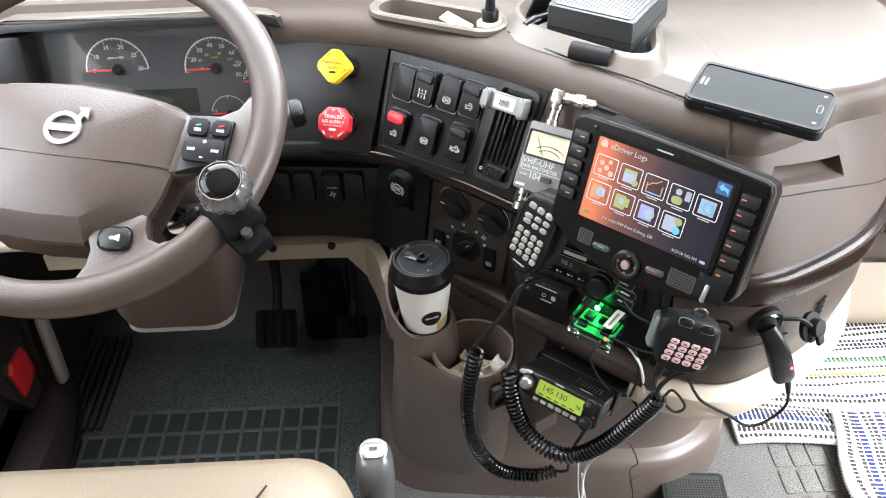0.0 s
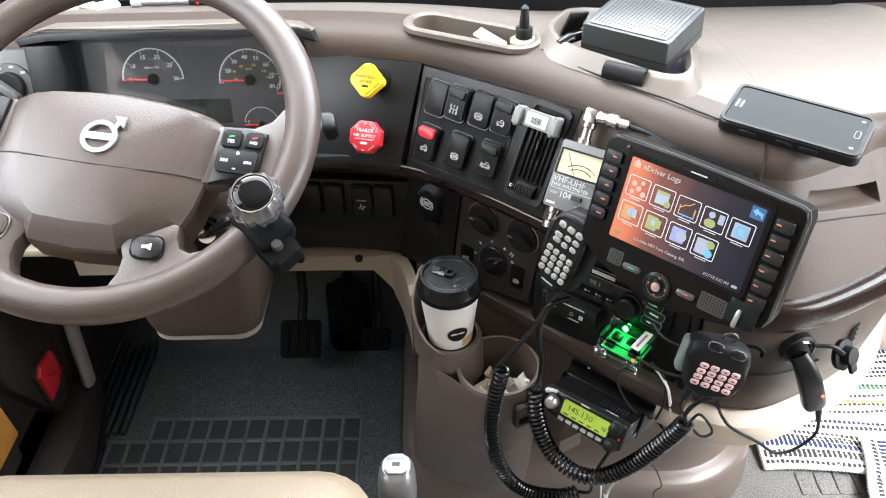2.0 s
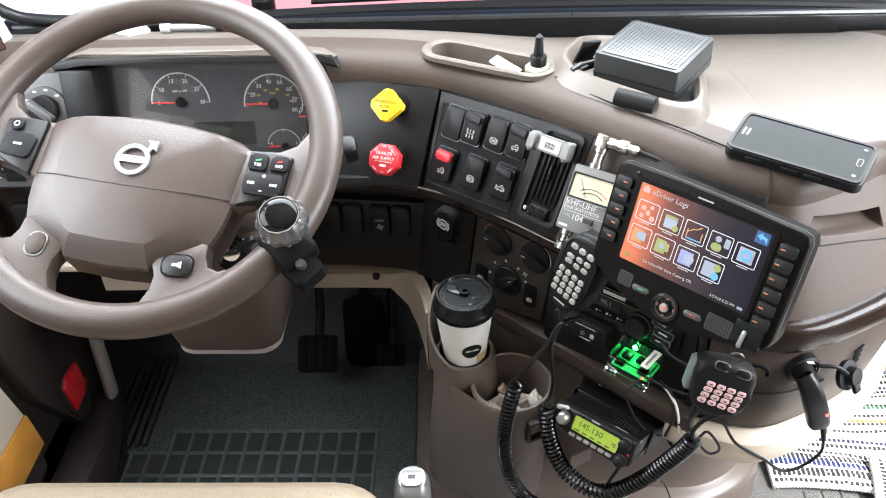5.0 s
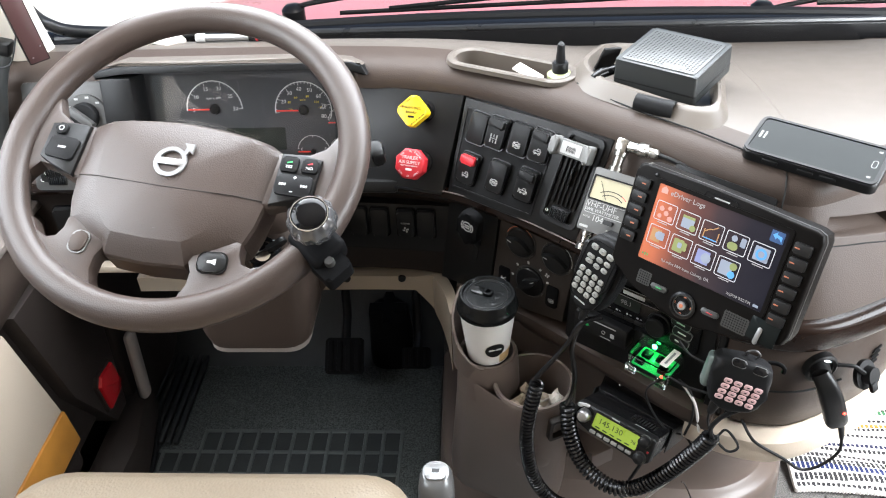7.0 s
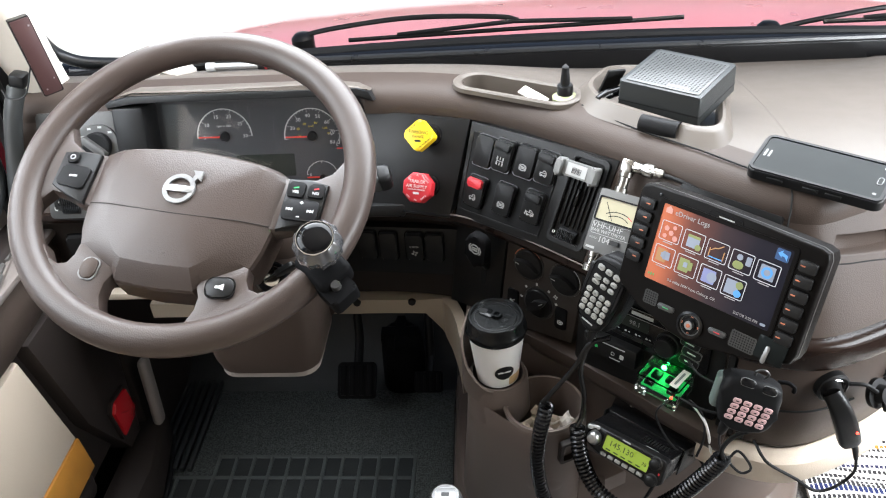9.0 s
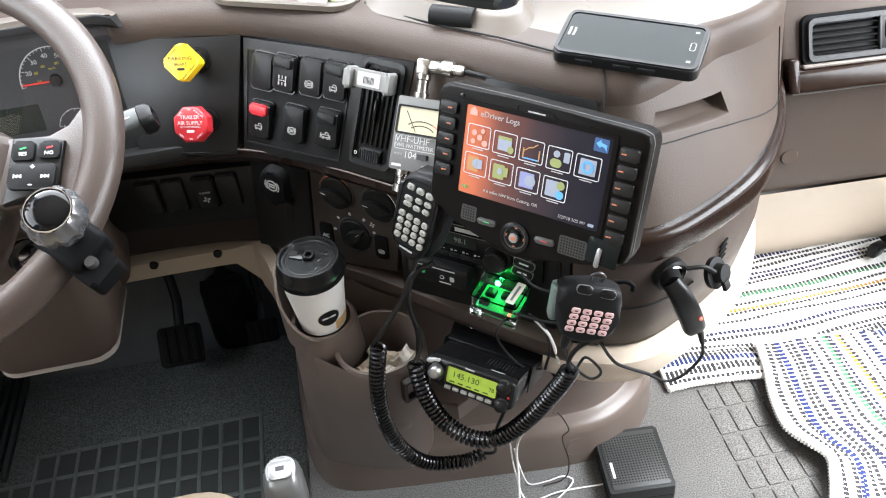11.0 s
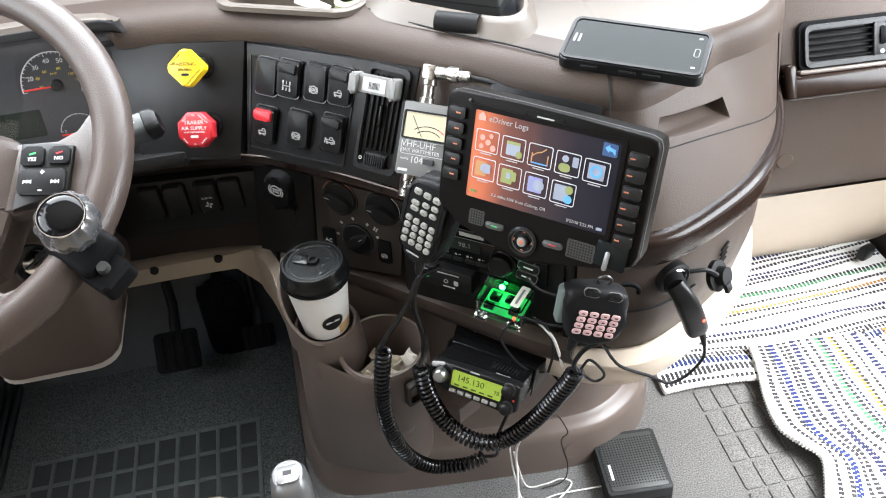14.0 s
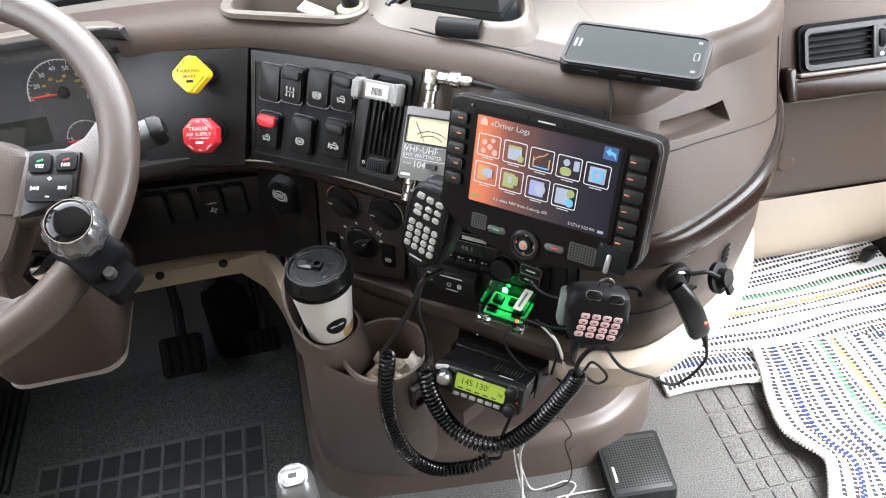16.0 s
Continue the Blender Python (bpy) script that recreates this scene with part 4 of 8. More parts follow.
def steering_wheel():
    w = thing("steering_wheel", "brown leather-grained four-spoke truck steering wheel, turned slightly", "steering wheel", WHEEL_AT)
    part("rim", tube([(0.2095 * math.cos(a), 0.2095 * math.sin(a), 0) for a in [2 * math.pi * k / 128 for k in range(128)]], 0.0195, 20, closed=True), WHEEL_SKIN, w)
    half = [(0.0, 0.043), (0.045, 0.040), (0.085, 0.034), (0.108, 0.028), (0.120, 0.021), (0.124, 0.012), (0.1225, -0.015), (0.121, -0.048), (0.116, -0.083), (0.109, -0.106), (0.085, -0.121), (0.058, -0.134), (0.050, -0.145), (0.0, -0.148)]
    inner = [(0.0, 0.031), (0.035, 0.029), (0.068, 0.026), (0.084, 0.023), (0.091, 0.018), (0.0925, 0.010), (0.0905, -0.012), (0.086, -0.042), (0.078, -0.072), (0.066, -0.098), (0.058, -0.110), (0.050, -0.117), (0.043, -0.121), (0.0, -0.123)]

    def around(h):
        return h + [(-x, y) for x, y in h[-2:0:-1]]

    out, inn = around(half), around(inner)
    rows = []
    for s, z in ((1.0, -0.04), (1.0, -0.004), (0.985, 0.0015)):
        rows.append([(x * s, (y + 0.05) * s - 0.05, z) for x, y in out])
    for f, z in ((0.5, 0.010), (0.94, 0.0165), (1.0, 0.0172)):
        rows.append([(a + (c - a) * f, b + (d - b) * f, z) for (a, b), (c, d) in zip(out, inn)])
    for s, z in ((0.8, 0.0205), (0.55, 0.0235), (0.28, 0.0252), (0.0, 0.0256)):
        rows.append([(x * s, (y + 0.045) * s - 0.045, z) for x, y in inn])
    horn = part("horn_pad", grid(rows, True), WHEEL_SKIN, w, sharp=13)
    crease = spline([(-0.116, -0.050, 0.004), (-0.084, -0.054, 0.0172), (-0.05, -0.057, 0.0226), (0.0, -0.059, 0.0255), (0.05, -0.057, 0.0226), (0.084, -0.054, 0.0172), (0.116, -0.050, 0.004)], 5)
    part("crease", tube(crease, 0.0007, 6), BROWN_DARK, horn)
    writing("SRS", 0.013, WHEEL_SKIN, horn, T(0.0, -0.106, 0.0196), "embossed_letters", depth=0.0006, spread=1.15)
    em = part("emblem", frame_prism(ring(0.0200, 36), ring(0.0145, 36), 0.0250, 0.0282, m=T(0.002, -0.027, 0)), SATIN_SILVER, w, "plain silver ring emblem with an arrow and bar")
    part("emblem_bar", box(0.036, 0.0085, 0.0034, 0.0006, T(0.002, -0.027, 0.0268)), SILVER, em)
    part("emblem_arrow", prism([(0.0, 0.0), (0.004, -0.004), (0.0065, 0.002), (0.011, -0.001), (0.011, 0.012), (-0.002, 0.012), (0.002, 0.007)], 0.0250, 0.0282, m=T(0.0145, -0.0125, 0)), SATIN_SILVER, em)
    for s in (-1, 1):
        def sym(o):
            return [(s * x, y) for x, y in o][::s]
        spoke = sym([(0.105, 0.018), (0.130, 0.021), (0.155, 0.023), (0.172, 0.034), (0.186, 0.062), (0.204, 0.060), (0.210, 0.0), (0.206, -0.07), (0.190, -0.082), (0.183, -0.056), (0.172, -0.040), (0.155, -0.043), (0.125, -0.056), (0.105, -0.056)])
        part("side_spoke", pillow(spoke, -0.016, 0.003, 0.006), WHEEL_SKIN, w)
        low = sym([(0.056, -0.128), (0.100, -0.104), (0.108, -0.106), (0.1095, -0.120), (0.115, -0.131), (0.126, -0.134), (0.139, -0.128), (0.151, -0.112), (0.168, -0.118), (0.150, -0.146), (0.120, -0.172), (0.080, -0.194), (0.040, -0.206), (0.027, -0.198), (0.042, -0.191), (0.052, -0.181), (0.0580, -0.166), (0.0580, -0.150), (0.052, -0.138)])
        part("lower_spoke", pillow(low, -0.018, 0.0045, 0.004), WHEEL_SKIN, w)
        pod = sym([(0.1235, 0.016), (0.150, 0.018), (0.174, 0.014), (0.174, -0.033), (0.150, -0.046), (0.124, -0.054)])
        pd = part("button_pod", pillow(pod, -0.014, 0.008, 0.003), BLACK, w, "black spoke button cluster")
        if s > 0:
            for (bx, by, bw, bh, ink) in ((0.1375, 0.001, 0.021, 0.020, GREEN_INK), (0.1625, 0.002, 0.020, 0.018, RED)):
                b = part("button", prism(rr(bw, bh, 0.003), 0.006, 0.0115, 0.002, m=T(bx, by, 0)), CHARCOAL, pd)
                part("button_mark", box(0.006, 0.0014, 0.0006, 0, T(bx, by + 0.002, 0.0117, 0, 0, 18)), ink, b)
                writing("YES" if ink is GREEN_INK else "NO", 0.0055, WHITE_INK, b, T(bx, by - 0.004, 0.0116))
            b = part("button", prism(rr(0.044, 0.028, 0.006), 0.006, 0.0115, 0.002, m=T(0.149, -0.026, 0)), CHARCOAL, pd)
            for mx, turn in ((0.1360, 180), (0.1620, 0)):
                for step in (-0.0022, 0.0012):
                    part("button_mark", prism([(-0.0016, 0.0020), (-0.0016, -0.0020), (0.0018, 0.0)], 0.0114, 0.0119, m=T(mx, -0.0265, 0, rz=turn) @ T(step, 0, 0)), WHITE_INK, b)
                part("button_mark", box(0.0007, 0.0040, 0.0005, 0, T(mx, -0.0265, 0.0117, rz=turn) @ T(0.0034, 0, 0)), WHITE_INK, b)
            for mw, mh, my in ((0.0040, 0.0009, -0.0165), (0.0009, 0.0040, -0.0165), (0.0036, 0.0009, -0.0355)):
                part("button_mark", box(mw, mh, 0.0005, 0, T(0.149, my, 0.0117 + 0.0001 * (mh > mw))), WHITE_INK, b)
        else:
            b = part("button", prism(rr(0.015, 0.015, 0.005), 0.006, 0.0115, 0.002, m=T(-0.158, 0.006, 0)), CHARCOAL, pd)
            part("button_mark", frame_prism(ring(0.0036, 12), ring(0.0026, 12), 0.0116, 0.012, m=T(-0.158, 0.006, 0)), DIM_INK, b)
            b = part("button", prism(rr(0.038, 0.030, 0.005), 0.006, 0.0115, 0.002, m=T(-0.1475, -0.020, 0, rz=-6)), CHARCOAL, pd)
            part("button_mark", box(0.010, 0.0026, 0.0006, 0, T(-0.1475, -0.020, 0.0117)), DIM_INK, b)
        size = (0.033, 0.024, 0.009) if s > 0 else (0.020, 0.026, 0.008)
        hb = part("horn_button", prism(moved(rr(*size), s * 0.082, -0.136, s * 6), 0.002, 0.0085, 0.0025), BLACK if s > 0 else BROWN, w, "black horn button" if s > 0 else "brown spoke button")
        part("button_rim", frame_prism(moved(rr(size[0] + 0.003, size[1] + 0.003, size[2] + 0.001), s * 0.082, -0.136, s * 6), moved(rr(*size), s * 0.082, -0.136, s * 6), 0.002, 0.0065), BLACK_GLOSS if s > 0 else GREY, hb)
        if s > 0:
            part("horn_mark", prism([(-0.005, -0.0015), (0.0, -0.0015), (0.005, -0.004), (0.005, 0.004), (0.0, 0.0015), (-0.005, 0.0015)], 0.0085, 0.0089, m=T(0.082, -0.136, 0, 0, 0, 6)), WHITE_INK, hb)
    part("hub", lathe([(0.060, -0.02), (0.055, -0.05), (0.045, -0.075), (0.0, -0.075)], 28, T(0, -0.05, 0)), BLACK, w)
    return w


steering_wheel()


def spinner_knob():
    k = thing("spinner_knob", "black and clear suicide spinner knob clamped to the wheel rim", "steering knob", WHEEL_AT @ T(0.198, -0.088, 0.0, rz=-35))
    part("clamp", box(0.056, 0.046, 0.034, 0.008, T(0.002, -0.006, 0.006), 3), MATT_BLACK, k)
    part("clamp_wing", prism(rr(0.040, 0.036, 0.006), 0.0, 0.024, 0.005, m=T(0.030, -0.012, -0.012)), MATT_BLACK, k)
    part("bolt", lathe([(0.0, 0.016), (0.005, 0.016), (0.006, 0.012), (0.006, 0.008)], 12, T(0.032, -0.012, 0.004)), GUNMETAL, k)
    part("stem", lathe([(0.013, 0.02), (0.013, 0.045)], 20), BLACK, k)
    rows = []
    for r, z in ((0.018, 0.040), (0.027, 0.043), (0.030, 0.050), (0.030, 0.062), (0.0275, 0.068), (0.0235, 0.0726)):
        rows.append([((0.9 * r + 0.0009 * math.cos(12 * a)) * math.cos(a), (0.9 * r + 0.0009 * math.cos(12 * a)) * math.sin(a), z) for a in [2 * math.pi * j / 96 for j in range(96)]])
    part("knob", grid(rows, True), material("clear_grey_knob", (0.055, 0.055, 0.058), 0.16, vary=0.2, coat=0.6, spec=0.7), k, "ribbed clear-grey knob side")
    part("chrome_ring", lathe([(0.0238, 0.0722), (0.0232, 0.0734), (0.0222, 0.0734), (0.0216, 0.0722)], 40, Matrix.Diagonal((0.9, 0.9, 1.0, 1.0))), CHROME, k)
    part("cap", lathe([(0.0225, 0.0710), (0.0205, 0.0735), (0.0150, 0.0752), (0.0080, 0.0762), (0.0, 0.0766)], 40, Matrix.Diagonal((0.9, 0.9, 1.0, 1.0))), material("black_cap_lacquer", (0.004, 0.004, 0.0045), 0.10, vary=0.05, rough_vary=0.03, spec=0.18), k, "glossy black cap")


spinner_knob()


def column():
    c = thing("steering_column", "brown plastic steering column shroud with cream underside and stalks", "steering column", frame_at((-0.335, 0.92, 0.70), 0, 61.5))
    secs = []
    for z, w, h, y in ((0.04, 0.10, 0.08, 0.005), (-0.02, 0.13, 0.08, 0.006), (-0.10, 0.15, 0.085, 0.004), (-0.24, 0.16, 0.10, 0.004)):
        secs.append([(px, py + y, z) for px, py in rr(w, h, 0.03, 4)])
    part("shroud", grid(secs, True), BROWN, c)
    return c


column()


def stalks():
    s = thing("indicator_stalk", "charcoal indicator stalk with a black tip beside the wheel", "stalk")
    along = Vector((0.072, 0.010, 0.012)).normalized()
    side = along.cross(Vector((0, -0.5, 0.86))).normalized()
    up = side.cross(along)
    hold = Matrix(((side.x, up.x, along.x, -0.215), (side.y, up.y, along.y, 0.975), (side.z, up.z, along.z, 0.724), (0, 0, 0, 1)))
    rows = [[(x, y, z) for x, y in rr(w, h, 0.006, 4)] for z, w, h in ((-0.085, 0.016, 0.018), (-0.02, 0.020, 0.022), (0.0, 0.022, 0.026), (0.030, 0.026, 0.032), (0.058, 0.027, 0.034), (0.060, 0.025, 0.032))]
    arm = part("arm", merge(None, grid(rows, True), hold), material("stalk_grey", (0.048, 0.052, 0.052), 0.30, vary=0.06), s)
    rows = [[(x, y, z) for x, y in rr(w, h, 0.007, 4)] for z, w, h in ((0.058, 0.022, 0.028), (0.061, 0.029, 0.036), (0.071, 0.028, 0.034), (0.076, 0.022, 0.028), (0.0765, 0.002, 0.003))]
    part("tip", merge(None, grid(rows, True), hold), BLACK, s, "black stalk end")
    part("push_key", prism(rr(0.012, 0.016, 0.003), 0.0, 0.0022, 0.0008, m=hold @ T(0, 0.0155, 0.036, -90) @ T(0, 0, -0.001)), BLACK, arm)
    for z in (-0.012, 0.047):
        part("print_bar", box(0.0016, 0.0004, 0.008, 0, hold @ T(0.0, 0.0130 + 0.06 * max(0.0, z) + 0.0012, z)), DIM_INK, arm)
    w = thing("wiper_stalk", "black wiper stalk beside the wheel", "stalk")
    part("arm", tube([(-0.41, 0.955, 0.715), (-0.47, 0.965, 0.735), (-0.53, 0.97, 0.745)], 0.010, 12), BLACK, w)


stalks()


def lower_shroud():
    """The knee cover hangs under the column."""
    rows = []
    for z, w, y0, y1 in ((0.675, 0.165, 0.930, 1.08), (0.650, 0.172, 0.906, 1.08), (0.62, 0.178, 0.896, 1.08), (0.58, 0.18, 0.891, 1.08), (0.52, 0.178, 0.888, 1.07), (0.475, 0.170, 0.882, 1.06), (0.450, 0.160, 0.888, 1.05)):
        rows.append([(-0.352 + px, (y0 + y1) / 2 + py, z) for px, py in rr(w, y1 - y0, 0.035, 4)])
    s = thing("column_knee_cover", "brown plastic knee cover with cream lower edge under the column", "cover")
    part("cover", grid(rows, True), BROWN, s)
    part("lower_edge", prism(moved(rr(0.156, 0.160, 0.03), -0.352, 0.970), 0.440, 0.452, 0.003), TAUPE, s)


lower_shroud()


def ignition():
    k = thing("ignition_switch", "black ignition lock with a key in its chrome barrel", "ignition switch", frame_at((-0.3125, 0.8960, 0.6280), 8, 30))
    part("bezel", lathe([(0.026, -0.02), (0.026, 0.0), (0.022, 0.004), (0.016, 0.001), (0.0, 0.001)], 28), BLACK_GLOSS, k)
    part("barrel", lathe([(0.013, 0.0), (0.012, 0.008), (0.0, 0.009)], 24), CHROME, k)
    part("key", box(0.030, 0.003, 0.022, 0.001, T(0.008, 0.006, 0.018, 0, 0, 25)), BLACK, k)
    part("key_head", prism(rr(0.030, 0.022, 0.008), 0.0, 0.006, 0.002, m=T(0.022, 0.014, 0.022, 70, 0, 25)), BLACK, k)


ignition()

# ---- floor console, cup holders and the tray under the dash end ----
def console_line(inset, top):
    """The console's outline; top: 0 at the floor, 1 under the dash."""
    low = [(-0.100, 1.26), (-0.097, 1.12), (-0.094, 1.03), (-0.078, 0.955), (-0.035, 0.910), (0.066, 0.893), (0.20, 0.880), (0.343, 0.867), (0.43, 0.877), (0.505, 0.925), (0.545, 1.00), (0.555, 1.12), (0.555, 1.26)]
    high = [(-0.060, 1.26), (-0.060, 1.12), (-0.056, 1.00), (-0.050, 0.955), (-0.020, 0.930), (0.070, 0.925), (0.17, 0.895), (0.30, 0.850), (0.40, 0.850), (0.475, 0.895), (0.515, 0.98), (0.53, 1.12), (0.53, 1.26)]
    pts = [(a + (c - a) * top, b + (d - b) * top, 0) for (a, b), (c, d) in zip(low, high)]
    out = spline(pts, 5)
    res = []
    for k, q in enumerate(out):
        d = (out[min(k + 1, len(out) - 1)] - out[max(k - 1, 0)]).normalized()
        res.append((q.x - d.y * inset, q.y + d.x * inset))
    return res


def console():
    c = thing("floor_console", "brown moulded plastic floor console with two cup holders below the dash", "console")
    rows = []
    for inset, top, z in ((0.0, 0.0, 0.0), (0.0, 0.0, 0.006), (0.006, 0.0, 0.074), (0.009, 0.01, 0.084), (0.015, 0.02, 0.090), (0.028, 0.04, 0.094), (0.036, 0.06, 0.098), (0.040, 0.09, 0.108), (0.040, 0.20, 0.15), (0.034, 0.45, 0.25), (0.022, 0.8, 0.36), (0.010, 1.0, 0.43), (0.010, 1.0, 0.46)):
        rows.append([(x, y, z) for x, y in console_line(inset, top)])
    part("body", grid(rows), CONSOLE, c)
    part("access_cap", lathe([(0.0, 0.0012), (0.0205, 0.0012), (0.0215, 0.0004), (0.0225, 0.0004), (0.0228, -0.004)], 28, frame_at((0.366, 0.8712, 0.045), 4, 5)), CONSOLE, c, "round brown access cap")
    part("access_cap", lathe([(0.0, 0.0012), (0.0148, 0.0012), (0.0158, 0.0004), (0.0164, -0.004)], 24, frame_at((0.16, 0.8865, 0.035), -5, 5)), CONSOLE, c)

    def bucket(name, x, y, z, r, deep, low, wall=0.006):
        prof = [(low - 0.006, z - deep), (low, z - deep + 0.02), (r - 0.006, z - 0.03), (r, z - 0.004), (r - 0.002, z), (r - wall, z), (r - wall - 0.001, z - 0.01), (low, z - deep + 0.025), (0.0, z - deep + 0.025)]
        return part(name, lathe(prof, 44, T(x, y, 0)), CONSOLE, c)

    bucket("cup_holder", 0.003, 0.880, 0.456, 0.0435, 0.10, 0.036)
    bucket("cup_holder", 0.0700, 0.8410, 0.430, 0.0600, 0.15, 0.048)
    rows = []
    for f in (0.0, 0.5, 1.0, 1.0, 0.5, 0.0):
        inner = len(rows) >= 3
        row = []
        for k in range(25):
            a = radians(262 - 140 * k / 24)
            rise = min(1.0, max(0.0, (k - 2) / 20)) ** 1.3
            top = 0.456 + 0.085 * rise
            r = (0.0405 if inner else 0.0445) + 0.0155 * rise
            row.append((0.003 + r * math.cos(a), 0.880 + r * math.sin(a), 0.430 + (top - 0.430) * f))
        rows.append(row)
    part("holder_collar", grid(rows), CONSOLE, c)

    def pod(dx, dy, ra, rb):
        """The rounded outline round both cup holders."""
        ax, ay, bx, by = 0.003 + dx, 0.880 + dy, 0.0700 + dx, 0.8410 + dy
        base = math.atan2(by - ay, bx - ax)
        out = [(bx + rb * math.cos(base + radians(a)), by + rb * math.sin(base + radians(a))) for a in range(-90, 91, 12)]
        out += [(ax + ra * math.cos(base + radians(a)), ay + ra * math.sin(base + radians(a))) for a in range(90, 271, 12)]
        return out

    rows = []
    for z, dy, ra, rb in ((0.442, 0.002, 0.0525, 0.030), (0.408, 0.0, 0.054, 0.058), (0.426, 0.0, 0.0440, 0.0608), (0.422, 0.0, 0.0460, 0.0625), (0.36, 0.004, 0.050, 0.0632), (0.30, 0.016, 0.055, 0.0620), (0.24, 0.032, 0.060, 0.059), (0.17, 0.052, 0.066, 0.060), (0.10, 0.08, 0.07, 0.06))[2:]:
        rows.append([(x, y, z) for x, y in pod(0.0, dy, ra, rb)])
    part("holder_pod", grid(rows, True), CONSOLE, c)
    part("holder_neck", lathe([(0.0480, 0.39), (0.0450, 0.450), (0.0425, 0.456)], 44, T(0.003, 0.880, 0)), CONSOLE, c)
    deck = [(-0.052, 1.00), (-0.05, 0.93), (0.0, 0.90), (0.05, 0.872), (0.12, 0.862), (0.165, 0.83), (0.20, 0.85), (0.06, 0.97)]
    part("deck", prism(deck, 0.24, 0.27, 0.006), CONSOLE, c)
    clip = part("ash_clip", frame_prism(moved(rr(0.034, 0.044, 0.005), 0, 0), moved(rr(0.024, 0.034, 0.004), 0, 0), -0.003, 0.006), BROWN_DARK, c)
    clip.matrix_local = frame_at((0.104, 0.786, 0.392), 26, -6)
    return c


console()


def beige_tray():
    s = thing("dash_end_tray", "cream plastic tray lip curving under the dash end", "tray")
    part("lip", sweep([(0.014, 0.462), (0.000, 0.452), (-0.004, 0.432), (0.004, 0.412), (0.014, 0.412), (0.020, 0.462)], 0.27, 9), CREAM, s)
    part("underside", sweep([(0.006, 0.410), (0.03, 0.398), (0.09, 0.395), (0.09, 0.410)], 0.27, 9), CREAM, s)


beige_tray()
part("lower_sill", sweep([(0.012, 0.480), (-0.002, 0.474), (-0.005, 0.460), (0.0, 0.446), (0.012, 0.438), (0.06, 0.436), (0.06, 0.480)], -0.05, 0.30), BROWN, dash)


# ---- seams, grab slot and socket on the dash end ----
def dash_point(k, d, z):
    return (*(PLAN[k] + PLAN_N[k] * d).xy, z)


def face_depth(z):
    return 0.004 + 0.07 * (z - 0.650) / 0.124


def seam_height(x):
    return 0.733 - 0.15 * (x - 0.41) - max(0.0, x - 0.45) ** 2


seam = [dash_point(k, 0.004 + (face_depth(seam_height(PLAN[k].x)) - 0.004) * upright(k) - 0.0006, seam_height(PLAN[k].x)) for k in plan_range(0.36, 0.618)]
part("seam", tube(seam, 0.0008, 6), FELT_AND_SHADE, dash, "dark panel seam")
k_end = plan_range(0.602, 0.64)[0]
part("seam", tube([dash_point(k_end + 1, 0.004 + (face_depth(z) - 0.004) * upright(k_end + 1) - 0.0006, z) for z in (0.655, 0.69, 0.72, 0.774)], 0.0008, 6), FELT_AND_SHADE, dash, "dark panel seam")
part("seam", tube([(0.130, 1.037, 0.8105), (0.161, 0.995, 0.8105), (0.21, 0.945, 0.8105), (0.264, 0.898, 0.8105), (0.31, 0.853, 0.8095), (0.352, 0.818, 0.806), (0.40, 0.80, 0.806)], 0.0012, 6), FELT_AND_SHADE, dash, "dark panel seam")
part("seam", tube([(0.130, 1.037, 0.8105), (0.165, 1.09, 0.8105), (0.21, 1.16, 0.793)], 0.0015, 6), FELT_AND_SHADE, dash, "dark panel seam")
part("seam", tube([(0.352, 0.818, 0.8085), (0.349, 0.800, 0.8020), (0.346, 0.787, 0.790), (0.343, 0.779, 0.772), (0.336, 0.763, 0.735)], 0.0012, 6), FELT_AND_SHADE, dash, "dark panel seam")
part("seam", tube([dash_point(k, 0.004, 0.545) for k in plan_range(0.31, 0.45)], 0.0014, 6), FELT_AND_SHADE, dash, "dark panel seam")

# Paler tube stands in for the highlight on the wood's upper edge.
part("trim_highlight", tube([dash_point(k, -0.0030, 0.6512) for k in plan_range(-0.24, 0.30)], 0.0011, 6), CONSOLE, dash, "thin pale line added as the wood trim's highlight")


def slot_field(u, z):
    """How deep the grab recess is at a station u (0 to 1 along it) and a height z."""
    top = 0.7460 + 0.0150 * min(1.0, u / 0.10) - 0.0170 * max(0.0, u - 0.10) / 0.75
    low = 0.7420 - 0.0220 * max(0.0, u) / 0.86
    edge = max(0.0, min(1.0, (top - z) / 0.0036, (z - low) / 0.0036, u / 0.03, (0.86 - u) / 0.035))
    wall = edge * edge * (3 - 2 * edge)
    slope = max(0.0, min(1.0, (z - low) / max(0.004, top - low)))
    return wall * (0.0015 + (0.012 + 0.048 * max(0.0, u)) * slope ** 0.7)


def slot_patch():
    """The stretch of the upper face that holds the grab recess."""
    ks = plan_range(*SLOT_X)
    cols, fine = [], 7
    for a, b in zip(ks, ks[1:]):
        for j in range(fine):
            cols.append((a, b, j / fine))
    cols.append((ks[-1], ks[-1], 0.0))
    cols.insert(0, (ks[0] - 1, ks[0], 0.0))
    rows = []
    for j in range(161):
        z = 0.650 + 0.124 * j / 160
        row = []
        for n, (a, b, f) in enumerate(cols):
            p, q = PLAN[a].lerp(PLAN[b], f), PLAN_N[a].lerp(PLAN_N[b], f)
            deep = slot_field((p.x - 0.411) / 0.138, z)
            keep = upright(a) * (1 - f) + upright(b) * f
            row.append((*(p + q * (0.004 + (face_depth(z) - 0.004) * keep + deep)).xy, z))
        rows.append(row)
    return grid(rows)


